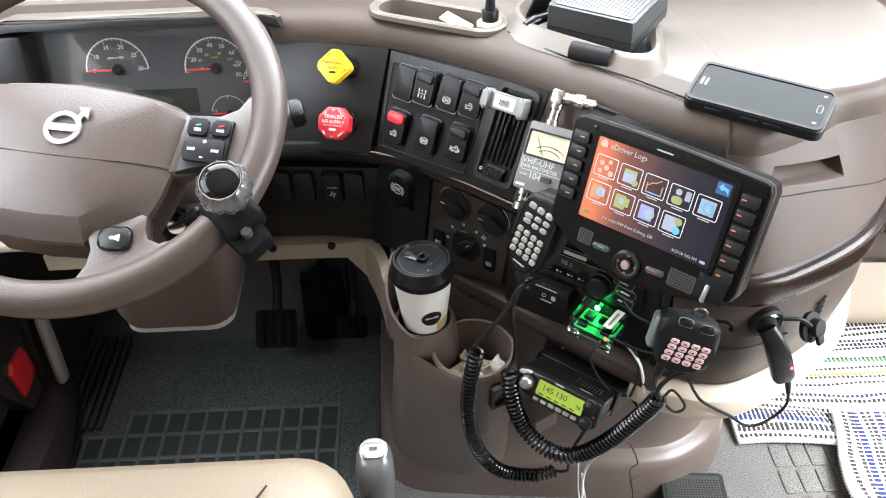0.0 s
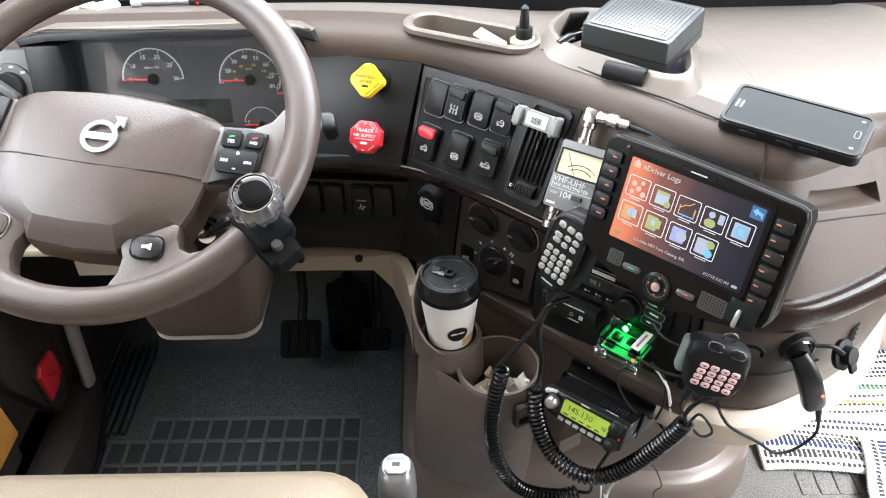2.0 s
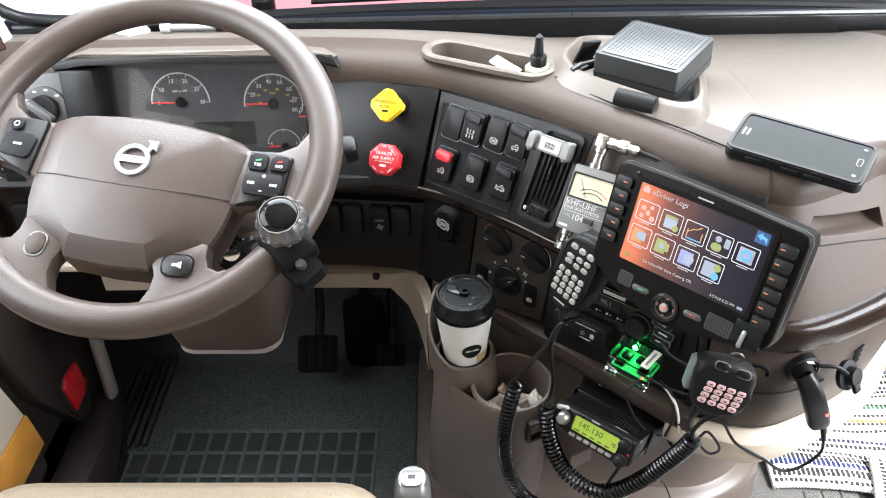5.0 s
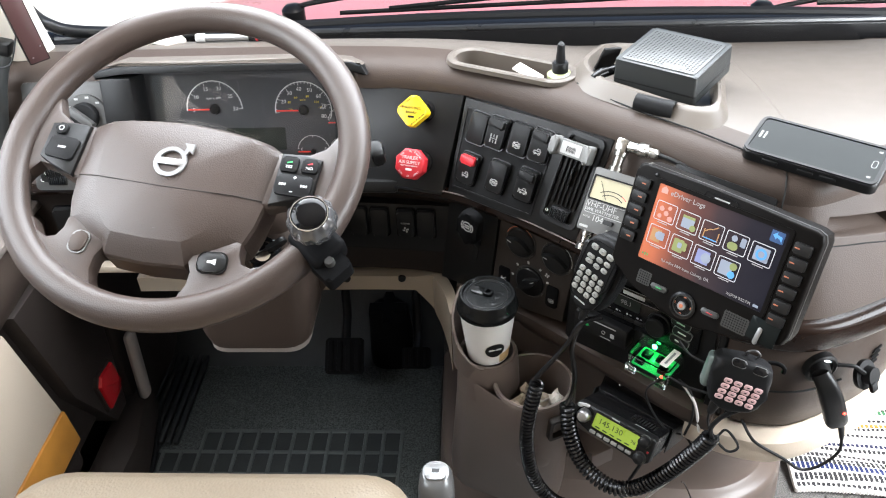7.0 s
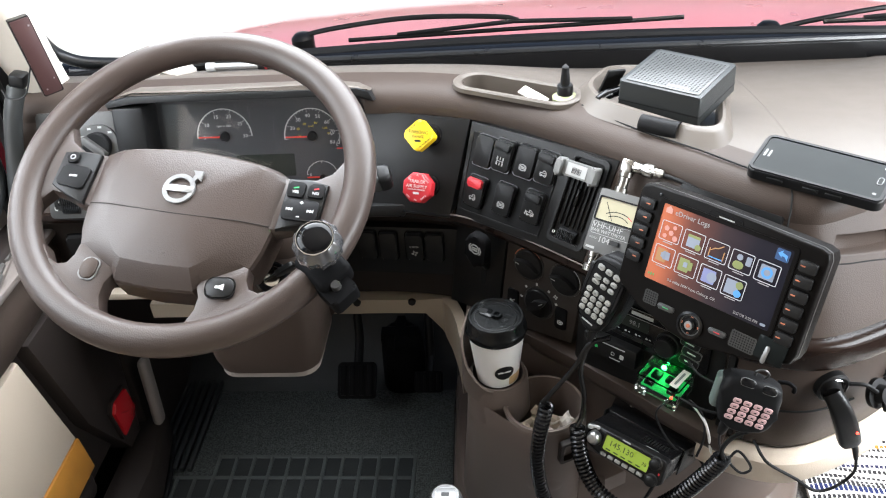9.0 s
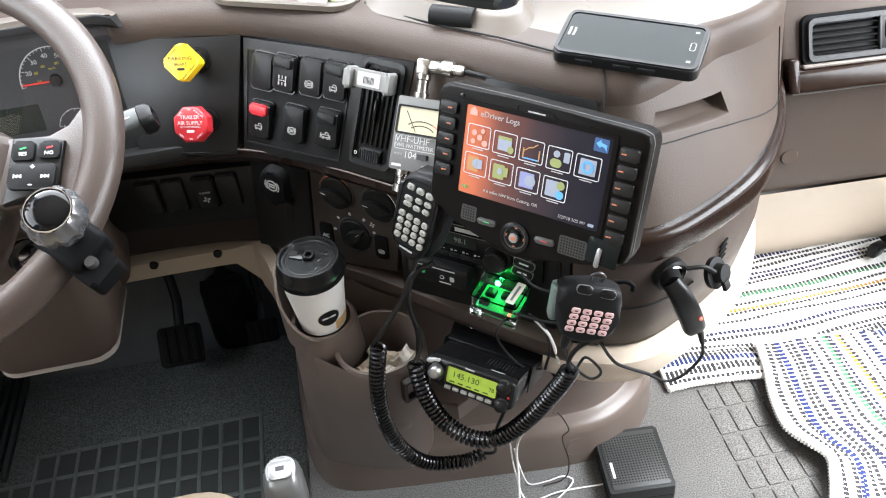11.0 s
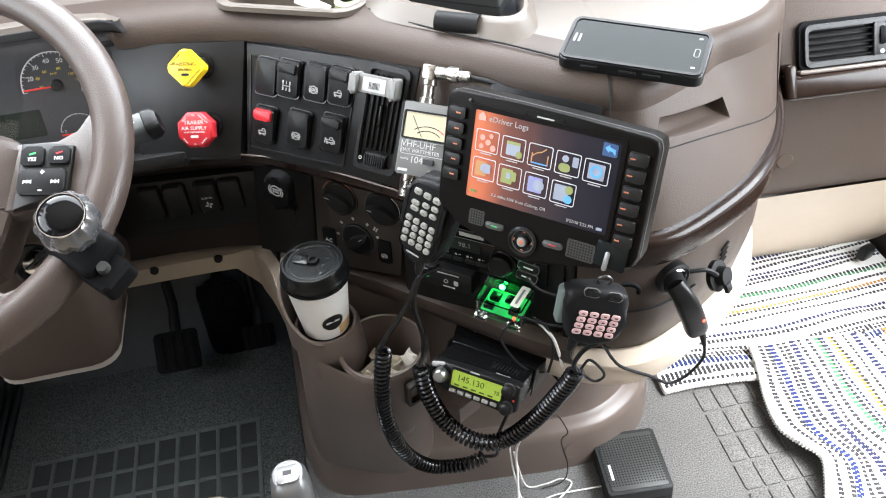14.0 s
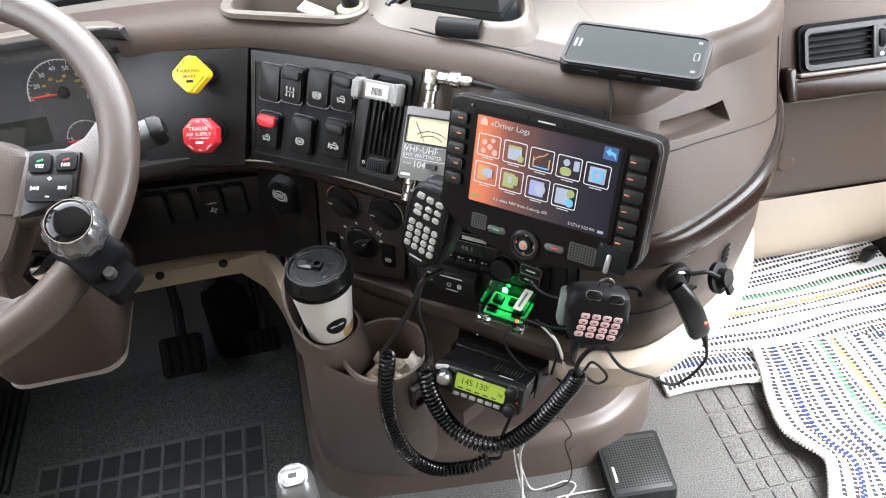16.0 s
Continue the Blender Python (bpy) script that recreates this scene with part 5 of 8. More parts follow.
part("grab_recess", slot_patch(), BROWN, dash, "brown dash end with a moulded grab recess")
for j in range(4):
    part("vent_slit", box(0.016, 0.0022, 0.003, 0.0008, frame_at((0.491, 0.7552, 0.562), 33, 0) @ T(0.002, 0.0125 - 0.008 * j, 0.001, 0, 0, 28)), FELT_AND_SHADE, dash)
panel_gap = part("tablet_bay", prism(rr(0.13, 0.030, 0.004), -0.004, 0.002, m=frame_at((0.285, 0.822, 0.768), -40, 29)), BLACK, dash, "black recess behind the tablet")


def power_socket():
    s = thing("power_socket", "black round power socket with a rubber cap hanging beside it", "power socket", frame_at((0.407, 0.7105, 0.586), 14, 0))
    part("bezel", lathe([(0.021, -0.01), (0.021, 0.003), (0.018, 0.005), (0.0145, 0.003), (0.0145, -0.01)], 32), BLACK, s)
    part("chrome_ring", lathe([(0.0150, 0.004), (0.0138, 0.0055), (0.0125, 0.003), (0.0125, -0.008)], 28), CHROME, s)
    part("strap", tube(spline([(0.019, 0.004, 0.004), (0.036, 0.005, 0.012), (0.050, -0.006, 0.016)], 5), 0.0028, 6), RUBBER, s)
    part("cap", lathe([(0.0, 0.0), (0.0185, 0.0), (0.019, 0.006), (0.012, 0.007), (0.011, 0.017), (0.0, 0.018)], 24, T(0.056, -0.018, 0.006, -25, 25)), RUBBER, s, "black rubber socket cap")
    part("cap_tab", box(0.012, 0.012, 0.006, 0.002, T(0.060, -0.022, 0.026, -25, 25)), RUBBER, s)


power_socket()


def car_charger():
    c = thing("car_charger", "black angled car charger with a red light in the socket", "charger")
    part("barrel", tube([(0.407, 0.716, 0.586), (0.402, 0.698, 0.592), (0.401, 0.690, 0.592)], 0.0118, 18), BLACK, c)
    line = spline([(0.3985, 0.692, 0.596), (0.4090, 0.682, 0.578), (0.4225, 0.682, 0.5468), (0.4340, 0.686, 0.5150)], 4)
    rows = []
    for k, q in enumerate(line):
        d = (line[min(k + 1, len(line) - 1)] - line[max(k - 1, 0)]).normalized()
        u = d.cross(Vector((0, -1, 0))).normalized()
        v = u.cross(d)
        f = min(1.0, k / 6)
        shrink = 0.82 if k == len(line) - 1 else 1.0
        rows.append([q + u * x + v * y for x, y in rr((0.021 + 0.006 * f) * shrink, (0.018 + 0.001 * f) * shrink, 0.007 - 0.001 * f, 4)])
    rows.append([line[-1] + d * 0.001 for _ in rows[-1]])
    part("handle", grid(rows, True), BLACK, c)
    part("light", box(0.0032, 0.004, 0.0032, 0.001, T(0.4320, 0.6730, 0.5465)), RED_LED, c, "small red power light")
    part("strain_relief", tube([(0.4370, 0.687, 0.517), (0.4440, 0.689, 0.503), (0.4500, 0.690, 0.481)], [0.0052, 0.0042, 0.0028], 10), RUBBER, c)
    part("cord", tube(spline([(0.4500, 0.690, 0.483), (0.4557, 0.695, 0.453), (0.4504, 0.70, 0.4273), (0.4337, 0.70, 0.4104), (0.4149, 0.70, 0.4085), (0.3899, 0.70, 0.4299), (0.3526, 0.70, 0.4579), (0.3427, 0.71, 0.4655), (0.3380, 0.722, 0.4720), (0.334, 0.745, 0.474)], 8), 0.0021, 7), RUBBER, c)


car_charger()


# ---- tablet ----
TAB_AT = frame_at((0.2551, 0.7225, 0.7645), -42.8, 21, 1)
ICON_EDGE = material("lit_icon_edge", (0.34, 0.34, 0.36), 0.4, emit=0.75, vary=0.0)
ICON_BLUE = material("lit_icon_blue", (0.08, 0.28, 0.60), 0.4, emit=0.32, vary=0.1)
ICON_GREEN = material("lit_icon_green", (0.22, 0.25, 0.09), 0.4, emit=0.2, vary=0.1)
ICON_PALE = material("lit_icon_pale", (0.24, 0.27, 0.34), 0.4, emit=0.2, vary=0.1)
ICON_LILAC = material("lit_icon_lilac", (0.20, 0.22, 0.40), 0.4, emit=0.2, vary=0.1)
ICON_ORANGE = material("lit_icon_orange", (0.38, 0.20, 0.08), 0.4, emit=0.2, vary=0.1)


ICON_PINK = material("lit_icon_pink", (0.50, 0.24, 0.20), 0.4, emit=0.3, vary=0.05)
ICON_NAVY = material("lit_icon_navy", (0.02, 0.06, 0.16), 0.4, emit=0.3, vary=0.05)
CAPTION = material("lit_caption", (0.26, 0.25, 0.25), 0.4, emit=0.5, vary=0.0)


def screen_glow():
    """The lit screen: an orange picture fading into dark brown."""
    m = bpy.data.materials.new("lit_tablet_screen")
    m.use_nodes = True
    nt = m.node_tree
    b = nt.nodes["Principled BSDF"]
    tc, sep, ramp = nt.nodes.new("ShaderNodeTexCoord"), nt.nodes.new("ShaderNodeSeparateXYZ"), nt.nodes.new("ShaderNodeValToRGB")
    mul, add, noise_ = nt.nodes.new("ShaderNodeMath"), nt.nodes.new("ShaderNodeMath"), nt.nodes.new("ShaderNodeTexNoise")
    mul.operation, mul.inputs[1].default_value = "MULTIPLY_ADD", 5.2
    mul.inputs[2].default_value = 0.5
    noise_.inputs["Scale"].default_value = 25
    add.operation = "MULTIPLY_ADD"
    add.inputs[1].default_value = 0.10
    nt.links.new(tc.outputs["Object"], sep.inputs[0])
    nt.links.new(tc.outputs["Object"], noise_.inputs["Vector"])
    nt.links.new(sep.outputs["X"], mul.inputs[0])
    nt.links.new(noise_.outputs["Fac"], add.inputs[0])
    nt.links.new(mul.outputs[0], add.inputs[2])
    nt.links.new(add.outputs[0], ramp.inputs[0])
    e = ramp.color_ramp.elements
    e[0].position, e[0].color = 0.06, (0.52, 0.16, 0.085, 1)
    e[1].position, e[1].color = 0.98, (0.012, 0.012, 0.018, 1)
    for pos, col in ((0.22, (0.40, 0.12, 0.065, 1)), (0.36, (0.13, 0.055, 0.045, 1)), (0.55, (0.045, 0.032, 0.035, 1)), (0.75, (0.02, 0.018, 0.024, 1))):
        el = e.new(pos)
        el.color = col
    nt.links.new(ramp.outputs[0], b.inputs["Base Color"])
    nt.links.new(ramp.outputs[0], b.inputs["Emission Color"])
    b.inputs["Emission Strength"].default_value, b.inputs["Roughness"].default_value = 0.34, 0.13
    b.inputs["Specular IOR Level"].default_value = 0.06
    return m


def tablet():
    t = thing("fleet_tablet", "black rugged vehicle tablet showing a driver log menu", "tablet", TAB_AT)
    outline = [(-0.1115, 0.050), (-0.1085, 0.0575), (-0.100, 0.0605), (-0.03, 0.0605), (0.03, 0.0595), (0.100, 0.0575), (0.1085, 0.0545), (0.1115, 0.047), (0.1115, -0.060), (0.1080, -0.0705), (0.098, -0.0755), (0.070, -0.0785), (0.042, -0.0880), (0.018, -0.0965), (-0.006, -0.0995), (-0.030, -0.0965), (-0.055, -0.0865), (-0.080, -0.0745), (-0.104, -0.0680), (-0.1110, -0.059)][::-1]
    part("body", prism(outline, -0.022, 0.010, 0.004, seg=3), TABLET_CASE, t)
    part("metal_edge", frame_prism([(x * 1.004, y * 1.004) for x, y in outline], [(x * 0.99, y * 0.99) for x, y in outline], -0.002, 0.0005), GUNMETAL, t, "thin metal edge band")
    part("bezel", frame_prism(rr(0.164, 0.101, 0.004, 3), rr(0.1540, 0.0912, 0.002, 3), 0.0085, 0.0112), TABLET_CASE, t)
    scr = part("screen", prism(rr(0.1550, 0.0920, 0.001, 2), 0, 0.0012), screen_glow(), t, "lit screen with an orange to dark picture", smooth=False)
    scr.matrix_local = T(0.0, 0.0, 0.0094)
    INV = T(0.0, 0.0, -0.0094)
    z = 0.0112

    def lit(name, bm, mat, up=0.0):
        j = part(name, bm, mat, scr, smooth=False)
        j.matrix_local = INV @ T(0, 0, up)

    def plate(o, x, y, bm=None):
        return prism(moved(o, x, y), z, z + 0.0003, bm=bm)

    for k in range(9):
        x, y = (-0.0600 + 0.0293 * k, 0.0160 - 0.0006 * k) if k < 5 else (-0.0600 + 0.0293 * (k - 5), -0.0130 - 0.0009 * (k - 5))
        lit("menu_icon", frame_prism(moved(rr(0.0258, 0.0228, 0.002, 3), x, y), moved(rr(0.0242, 0.0212, 0.0015, 3), x, y), z, z + 0.0003), ICON_EDGE)
        if k == 0:
            bm = bmesh.new()
            for dx, dy, r in ((-0.0055, 0.003, 0.0030), (0.004, 0.006, 0.0024), (0.001, -0.001, 0.0030), (-0.006, -0.006, 0.0026), (0.007, -0.006, 0.0032)):
                plate(ring(r, 14), x + dx, y + dy, bm)
            lit("symbol", bm, ICON_PINK)
        elif k == 1:
            lit("symbol", plate(rr(0.0150, 0.0135, 0.001, 2), x, y - 0.0005), ICON_PALE)
            lit("symbol", plate(rr(0.0150, 0.0030, 0.0006, 2), x, y + 0.0055), ICON_GREEN, 0.0004)
            lit("symbol", plate(ring(0.0036, 14), x + 0.0070, y - 0.0050), ICON_GREEN, 0.0004)
        elif k == 2:
            bm = bmesh.new()
            for a, b in zip(((-0.008, -0.001), (-0.003, 0.003), (0.001, 0.004), (0.006, 0.008)), ((-0.003, 0.003), (0.001, 0.004), (0.006, 0.008))):
                d = Vector(b) - Vector(a)
                box(d.length, 0.0011, 0.0003, 0, T(x + (a[0] + b[0]) / 2, y + (a[1] + b[1]) / 2, z + 0.0002, 0, 0, math.degrees(math.atan2(d.y, d.x))), bm=bm)
            for dx in (-0.0085, 0.0085):
                box(0.0012, 0.010, 0.0003, 0, T(x + dx, y - 0.003, z + 0.0002), bm=bm)
            lit("symbol", bm, ICON_ORANGE)
            lit("symbol", plate(rr(0.018, 0.0012, 0.0005, 2), x, y - 0.0078), ICON_BLUE)
        elif k == 3:
            lit("symbol", plate(ring(0.0034, 16), x - 0.003, y + 0.0045), ICON_PALE)
            lit("symbol", plate(rr(0.0120, 0.0085, 0.004, 3), x - 0.003, y - 0.0045), ICON_GREEN)
            lit("symbol", plate(rr(0.0060, 0.0100, 0.001, 2), x + 0.0075, y + 0.003), ICON_PALE)
        elif k == 4:
            lit("symbol", plate(rr(0.0165, 0.0155, 0.0008, 2), x, y), ICON_PALE)
            lit("symbol", frame_prism(moved(ring(0.0062, 24), x, y), moved(ring(0.0036, 24), x, y), z, z + 0.0003), ICON_BLUE, 0.0004)
        elif k in (5, 6):
            lit("symbol", plate(rr(0.0125, 0.0150, 0.001, 2), x - 0.003, y), ICON_ORANGE if k == 5 else ICON_GREEN)
            lit("symbol", plate(rr(0.0090, 0.0095, 0.001, 2), x + 0.003, y + 0.001), ICON_PALE if k == 5 else ICON_GREEN, 0.0004)
            lit("symbol", plate(rr(0.0050, 0.0060, 0.001, 2), x - 0.001, y + 0.001), ICON_PALE, 0.0008)
        elif k == 7:
            lit("symbol", plate(rr(0.0155, 0.0155, 0.001, 2), x - 0.001, y), ICON_LILAC)
            lit("symbol", plate(ring(0.0058, 18), x + 0.003, y), ICON_PALE, 0.0004)
        else:
            lit("symbol", plate(rr(0.0150, 0.0160, 0.001, 2), x - 0.002, y), ICON_PALE)
            lit("symbol", plate(ring(0.0042, 16), x + 0.0060, y + 0.0045), ICON_GREEN, 0.0004)
            lit("symbol", plate(ring(0.0042, 16), x + 0.0060, y - 0.0050), ICON_BLUE, 0.0004)
        lit("caption_bar", box(0.0125, 0.0010, 0.0003, 0, T(x, y - 0.0132, z + 0.0002)), CAPTION)
    lit("back_key", plate(rr(0.0145, 0.0125, 0.001, 2), 0.0668, 0.0373), ICON_NAVY)
    lit("back_arrow", prism([(0.0615, 0.0385), (0.066, 0.0425), (0.066, 0.0400), (0.0720, 0.0385), (0.0725, 0.0325), (0.0695, 0.0360), (0.066, 0.0365), (0.066, 0.0345)][::-1], z, z + 0.0003), ICON_BLUE, 0.0004)
    for text, size, x, y, al in (("eDriver Logs", 0.0082, -0.0610, 0.0390, "LEFT"), ("0.6 miles NW from Coburg, OR", 0.0046, -0.0480, -0.0375, "LEFT"), ("3/27/18 3:22 PM", 0.0043, 0.0640, -0.0412, "RIGHT")):
        writing(text, size, CAPTION, scr, INV @ T(x, y, z), align=al)
    lit("home_mark", prism([(-0.004, -0.0035), (0.004, -0.0035), (0.004, 0.0015), (0.0, 0.005), (-0.004, 0.0015)], z, z + 0.0003, m=T(-0.0685, 0.0395, 0)), ICON_PINK)
    lit("battery_mark", plate(rr(0.0060, 0.0028, 0.0006, 2), 0.0700, -0.0412), ICON_PALE)
    bm = bmesh.new()
    for dx, h in ((-0.003, 0.0025), (0.0, 0.0035), (0.003, 0.0025)):
        box(0.0012, h, 0.0003, 0, T(-0.0690 + dx, -0.0385, z + 0.0002), bm=bm)
    lit("signal_mark", bm, GREEN_INK)
    for k in range(5):
        b = part("side_key", prism(rr(0.0185, 0.0122, 0.002), 0.008, 0.0140, 0.0015, m=T(-0.0965, 0.0385 - 0.01615 * k, 0)), BLACK, t)
        part("key_mark", box(0.0050, 0.0013, 0.0004, 0, T(-0.0945, 0.0385 - 0.01615 * k, 0.0143)), ORANGE_INK, b)
    for k in range(6):
        b = part("side_key", prism(rr(0.0185, 0.0122, 0.002), 0.008, 0.0140, 0.0015, m=T(0.0950, 0.0350 - 0.0162 * k, 0)), BLACK, t)
        part("key_mark", box(0.0050, 0.0013, 0.0004, 0, T(0.0900, 0.0350 - 0.0162 * k, 0.0143)), ORANGE_INK, b)
    cx, cy = -0.0062, -0.0767
    jog = part("jog_wheel", lathe([(0.0165, 0.009), (0.0160, 0.0125), (0.0130, 0.013), (0.0120, 0.0105), (0.0072, 0.0105), (0.0068, 0.0135), (0.0, 0.014)], 32, T(cx, cy, 0)), BLACK_GLOSS, t)
    part("jog_ring", frame_prism(moved(ring(0.0125, 32), cx, cy), moved(ring(0.0112, 32), cx, cy), 0.0104, 0.0114), GRILLE, jog)
    part("centre_key", lathe([(0.0052, 0.0135), (0.0048, 0.0150), (0.0, 0.0152)], 18, T(cx, cy, 0)), SILVER, jog, "small silver centre key")
    part("centre_light", lathe([(0.0026, 0.0150), (0.0022, 0.0156), (0.0, 0.0157)], 14, T(cx, cy, 0)), ORANGE_INK, jog, "orange key centre")
    for a in range(0, 360, 45):
        part("key_mark", box(0.0030, 0.0010, 0.0004, 0, T(cx + 0.0098 * math.cos(radians(a)), cy + 0.0098 * math.sin(radians(a)), 0.0108, 0, 0, a + 90)), ORANGE_INK if a % 90 == 0 else FELT_AND_SHADE, jog)
    for px_, py_, mat in ((-0.0395, -0.0700, GREEN_INK), (0.0262, -0.0712, RED)):
        q = part("pill_key", prism(rr(0.0215, 0.0068, 0.0030), 0.008, 0.0122, 0.0015, m=T(px_, py_, 0, rz=2)), GRILLE, t)
        part("key_mark", box(0.0075, 0.0009, 0.0004, 0, T(px_, py_, 0.0124)), mat, q)
    for gx, gy, nx, ny in ((-0.0617, -0.0665, 5, 5), (0.0553, -0.0690, 9, 6)):
        st = 0.0029
        g = part("speaker_grille", prism(rr(st * nx + 0.003, st * ny + 0.002, 0.002), 0.0095, 0.0103, m=T(gx, gy, 0)), DIAL_GREY, t)
        bm = bmesh.new()
        for i in range(nx):
            for j in range(ny):
                prism(moved(ring(0.0010, 6), gx + st * (i - (nx - 1) / 2), gy + st * (j - (ny - 1) / 2)), 0.0103, 0.0105, bm=bm)
        part("perforation", bm, FELT_AND_SHADE, g, smooth=False)
    part("badge", frame_prism(moved(rr(0.040, 0.0092, 0.0042), -0.003, 0.0520), moved(rr(0.0384, 0.0078, 0.0036), -0.003, 0.0520), 0.009, 0.0108), BLACK_GLOSS, t)
    part("badge_mark", box(0.018, 0.0014, 0.0004, 0, T(-0.002, 0.0520, 0.0104)), DIM_INK, t, "unreadable maker name as a plain bar")
    part("sensor", lathe([(0.0, 0.0115), (0.0022, 0.0112), (0.0026, 0.0100)], 14, T(-0.084, 0.0525, 0)), BLACK_GLOSS, t)
    part("hook_plate", prism(rr(0.032, 0.026, 0.002), 0.0118, 0.0128, 0.0004, m=T(0.0870, -0.0640, 0, rz=-3)), PHONE_GLASS, t, "smoked plastic hook plate for the microphone")
    part("hook_clip", prism(rr(0.0050, 0.020, 0.0022), 0.0, 0.0012, 0.0004, m=T(0.0835, -0.0700, 0.0132, -4, 0, -4)), SATIN_SILVER, t, "bright metal hook")
    part("arm", tube([(0.0, -0.02, -0.02), (-0.01, 0.0, -0.06), (-0.02, 0.02, -0.11)], 0.016, 12), BLACK, t, "black mount arm")
    return t


tablet()


# ---- radio gear ----
def swr_meter():
    s = thing("swr_meter", "grey antenna power meter with a cream dial beside the tablet", "meter", frame_at((0.1758, 0.8742, 0.7125), -35.8, 36, 1.5))
    part("case", prism(rr(0.068, 0.082, 0.002), 0.0, 0.034, 0.0015), METER_GREY, s)
    win = part("dial_window", prism(rr(0.060, 0.028, 0.001, 2), 0.034, 0.0350, m=T(0.0, 0.0155, 0)), METER_FACE, s, "cream dial with black and red scale")
    part("dial_frame", frame_prism(moved(rr(0.064, 0.032, 0.002, 2), 0, 0.0155), moved(rr(0.060, 0.028, 0.001, 2), 0, 0.0155), 0.034, 0.0362), CHARCOAL, s)
    for r, mat, a0, a1 in ((0.026, BLACK, 130, 62), (0.026, RED, 62, 45), (0.020, BLACK, 130, 45)):
        pts = [[((r + w) * math.cos(radians(a0 + (a1 - a0) * k / 12)), -0.006 + (r + w) * 0.8 * math.sin(radians(a0 + (a1 - a0) * k / 12)), 0.0353) for k in range(13)] for w in (0, 0.0012)]
        part("dial_scale", grid(pts), mat, win, smooth=False)
    part("dial_needle", box(0.0006, 0.026, 0.0003, 0, T(-0.014, 0.014, 0.0355, 0, 0, 32)), BLACK, win)
    writing("VHF-UHF", 0.0105, DIM_INK, s, T(-0.031, -0.0065, 0.0342), align="LEFT")
    writing("SWR WATTMETER", 0.0058, DIM_INK, s, T(-0.031, -0.0135, 0.0342), align="LEFT")
    part("print_frame", frame_prism(moved(rr(0.062, 0.016, 0.002, 2), 0, -0.0098), moved(rr(0.0608, 0.0148, 0.0015, 2), 0, -0.0098), 0.0339, 0.0342), DIM_INK, s)
    writing("MODEL", 0.0032, DIM_INK, s, T(-0.030, -0.0235, 0.0342), align="LEFT")
    writing("104", 0.0110, DIM_INK, s, T(-0.018, -0.0235, 0.0342), align="LEFT")
    writing("FUNCTION", 0.0052, DIM_INK, s, T(0.006, -0.0345, 0.0342), align="LEFT")
    part("maker_bar", box(0.012, 0.003, 0.0004, 0, T(-0.025, -0.036, 0.0342)), LIGHT_GREY, s)
    part("slide_switch", prism(rr(0.012, 0.006, 0.001, 2), 0.033, 0.0375, m=T(0.006, -0.0235, 0)), BLACK, s)
    con = part("connector", lathe([(0.0085, 0), (0.0085, 0.006), (0.0065, 0.007), (0.0065, 0.020), (0.0085, 0.021), (0.0085, 0.030), (0, 0.030)], 16, T(-0.016, 0.041, 0.016, -90)), NICKEL, s, "nickel antenna connector")
    part("elbow", box(0.016, 0.018, 0.018, 0.003, T(-0.016, 0.076, 0.016)), NICKEL, con)
    part("elbow_arm", lathe([(0.0075, 0), (0.0075, 0.014), (0.009, 0.016), (0.009, 0.028), (0.006, 0.030), (0.006, 0.040), (0.004, 0.042), (0, 0.042)], 16, T(-0.010, 0.077, 0.016, 0, 90)), NICKEL, con)
    low = part("connector", lathe([(0.0080, 0), (0.0080, 0.007), (0.006, 0.008), (0.006, 0.016), (0.009, 0.018), (0.009, 0.026), (0, 0.027)], 16, T(-0.024, -0.041, 0.016, 90)), NICKEL, s, "nickel antenna connector")
    part("cable", tube(spline([(0.030, 0.077, 0.016), (0.06, 0.074, 0.012), (0.10, 0.066, 0.004), (0.15, 0.056, -0.01), (0.20, 0.045, -0.03)], 6), 0.0028, 8), RUBBER, s, "grey antenna cable")


swr_meter()


def keypad(parent, cols, rows, px, py, w, h, z, mat, x0=0.0, y0=0.0, mark=None):
    for j in range(rows):
        for i in range(cols):
            k = part("key", prism(moved(rr(w, h, min(w, h) * 0.35, 3), x0 + px * (i - (cols - 1) / 2), y0 + py * ((rows - 1) / 2 - j)), z, z + 0.0022, 0.0006), mat, parent)
            if mark:
                part("key_mark", box(w * 0.35, h * 0.22, 0.0003, 0, T(x0 + px * (i - (cols - 1) / 2), y0 + py * ((rows - 1) / 2 - j), z + 0.0023)), mark, k)


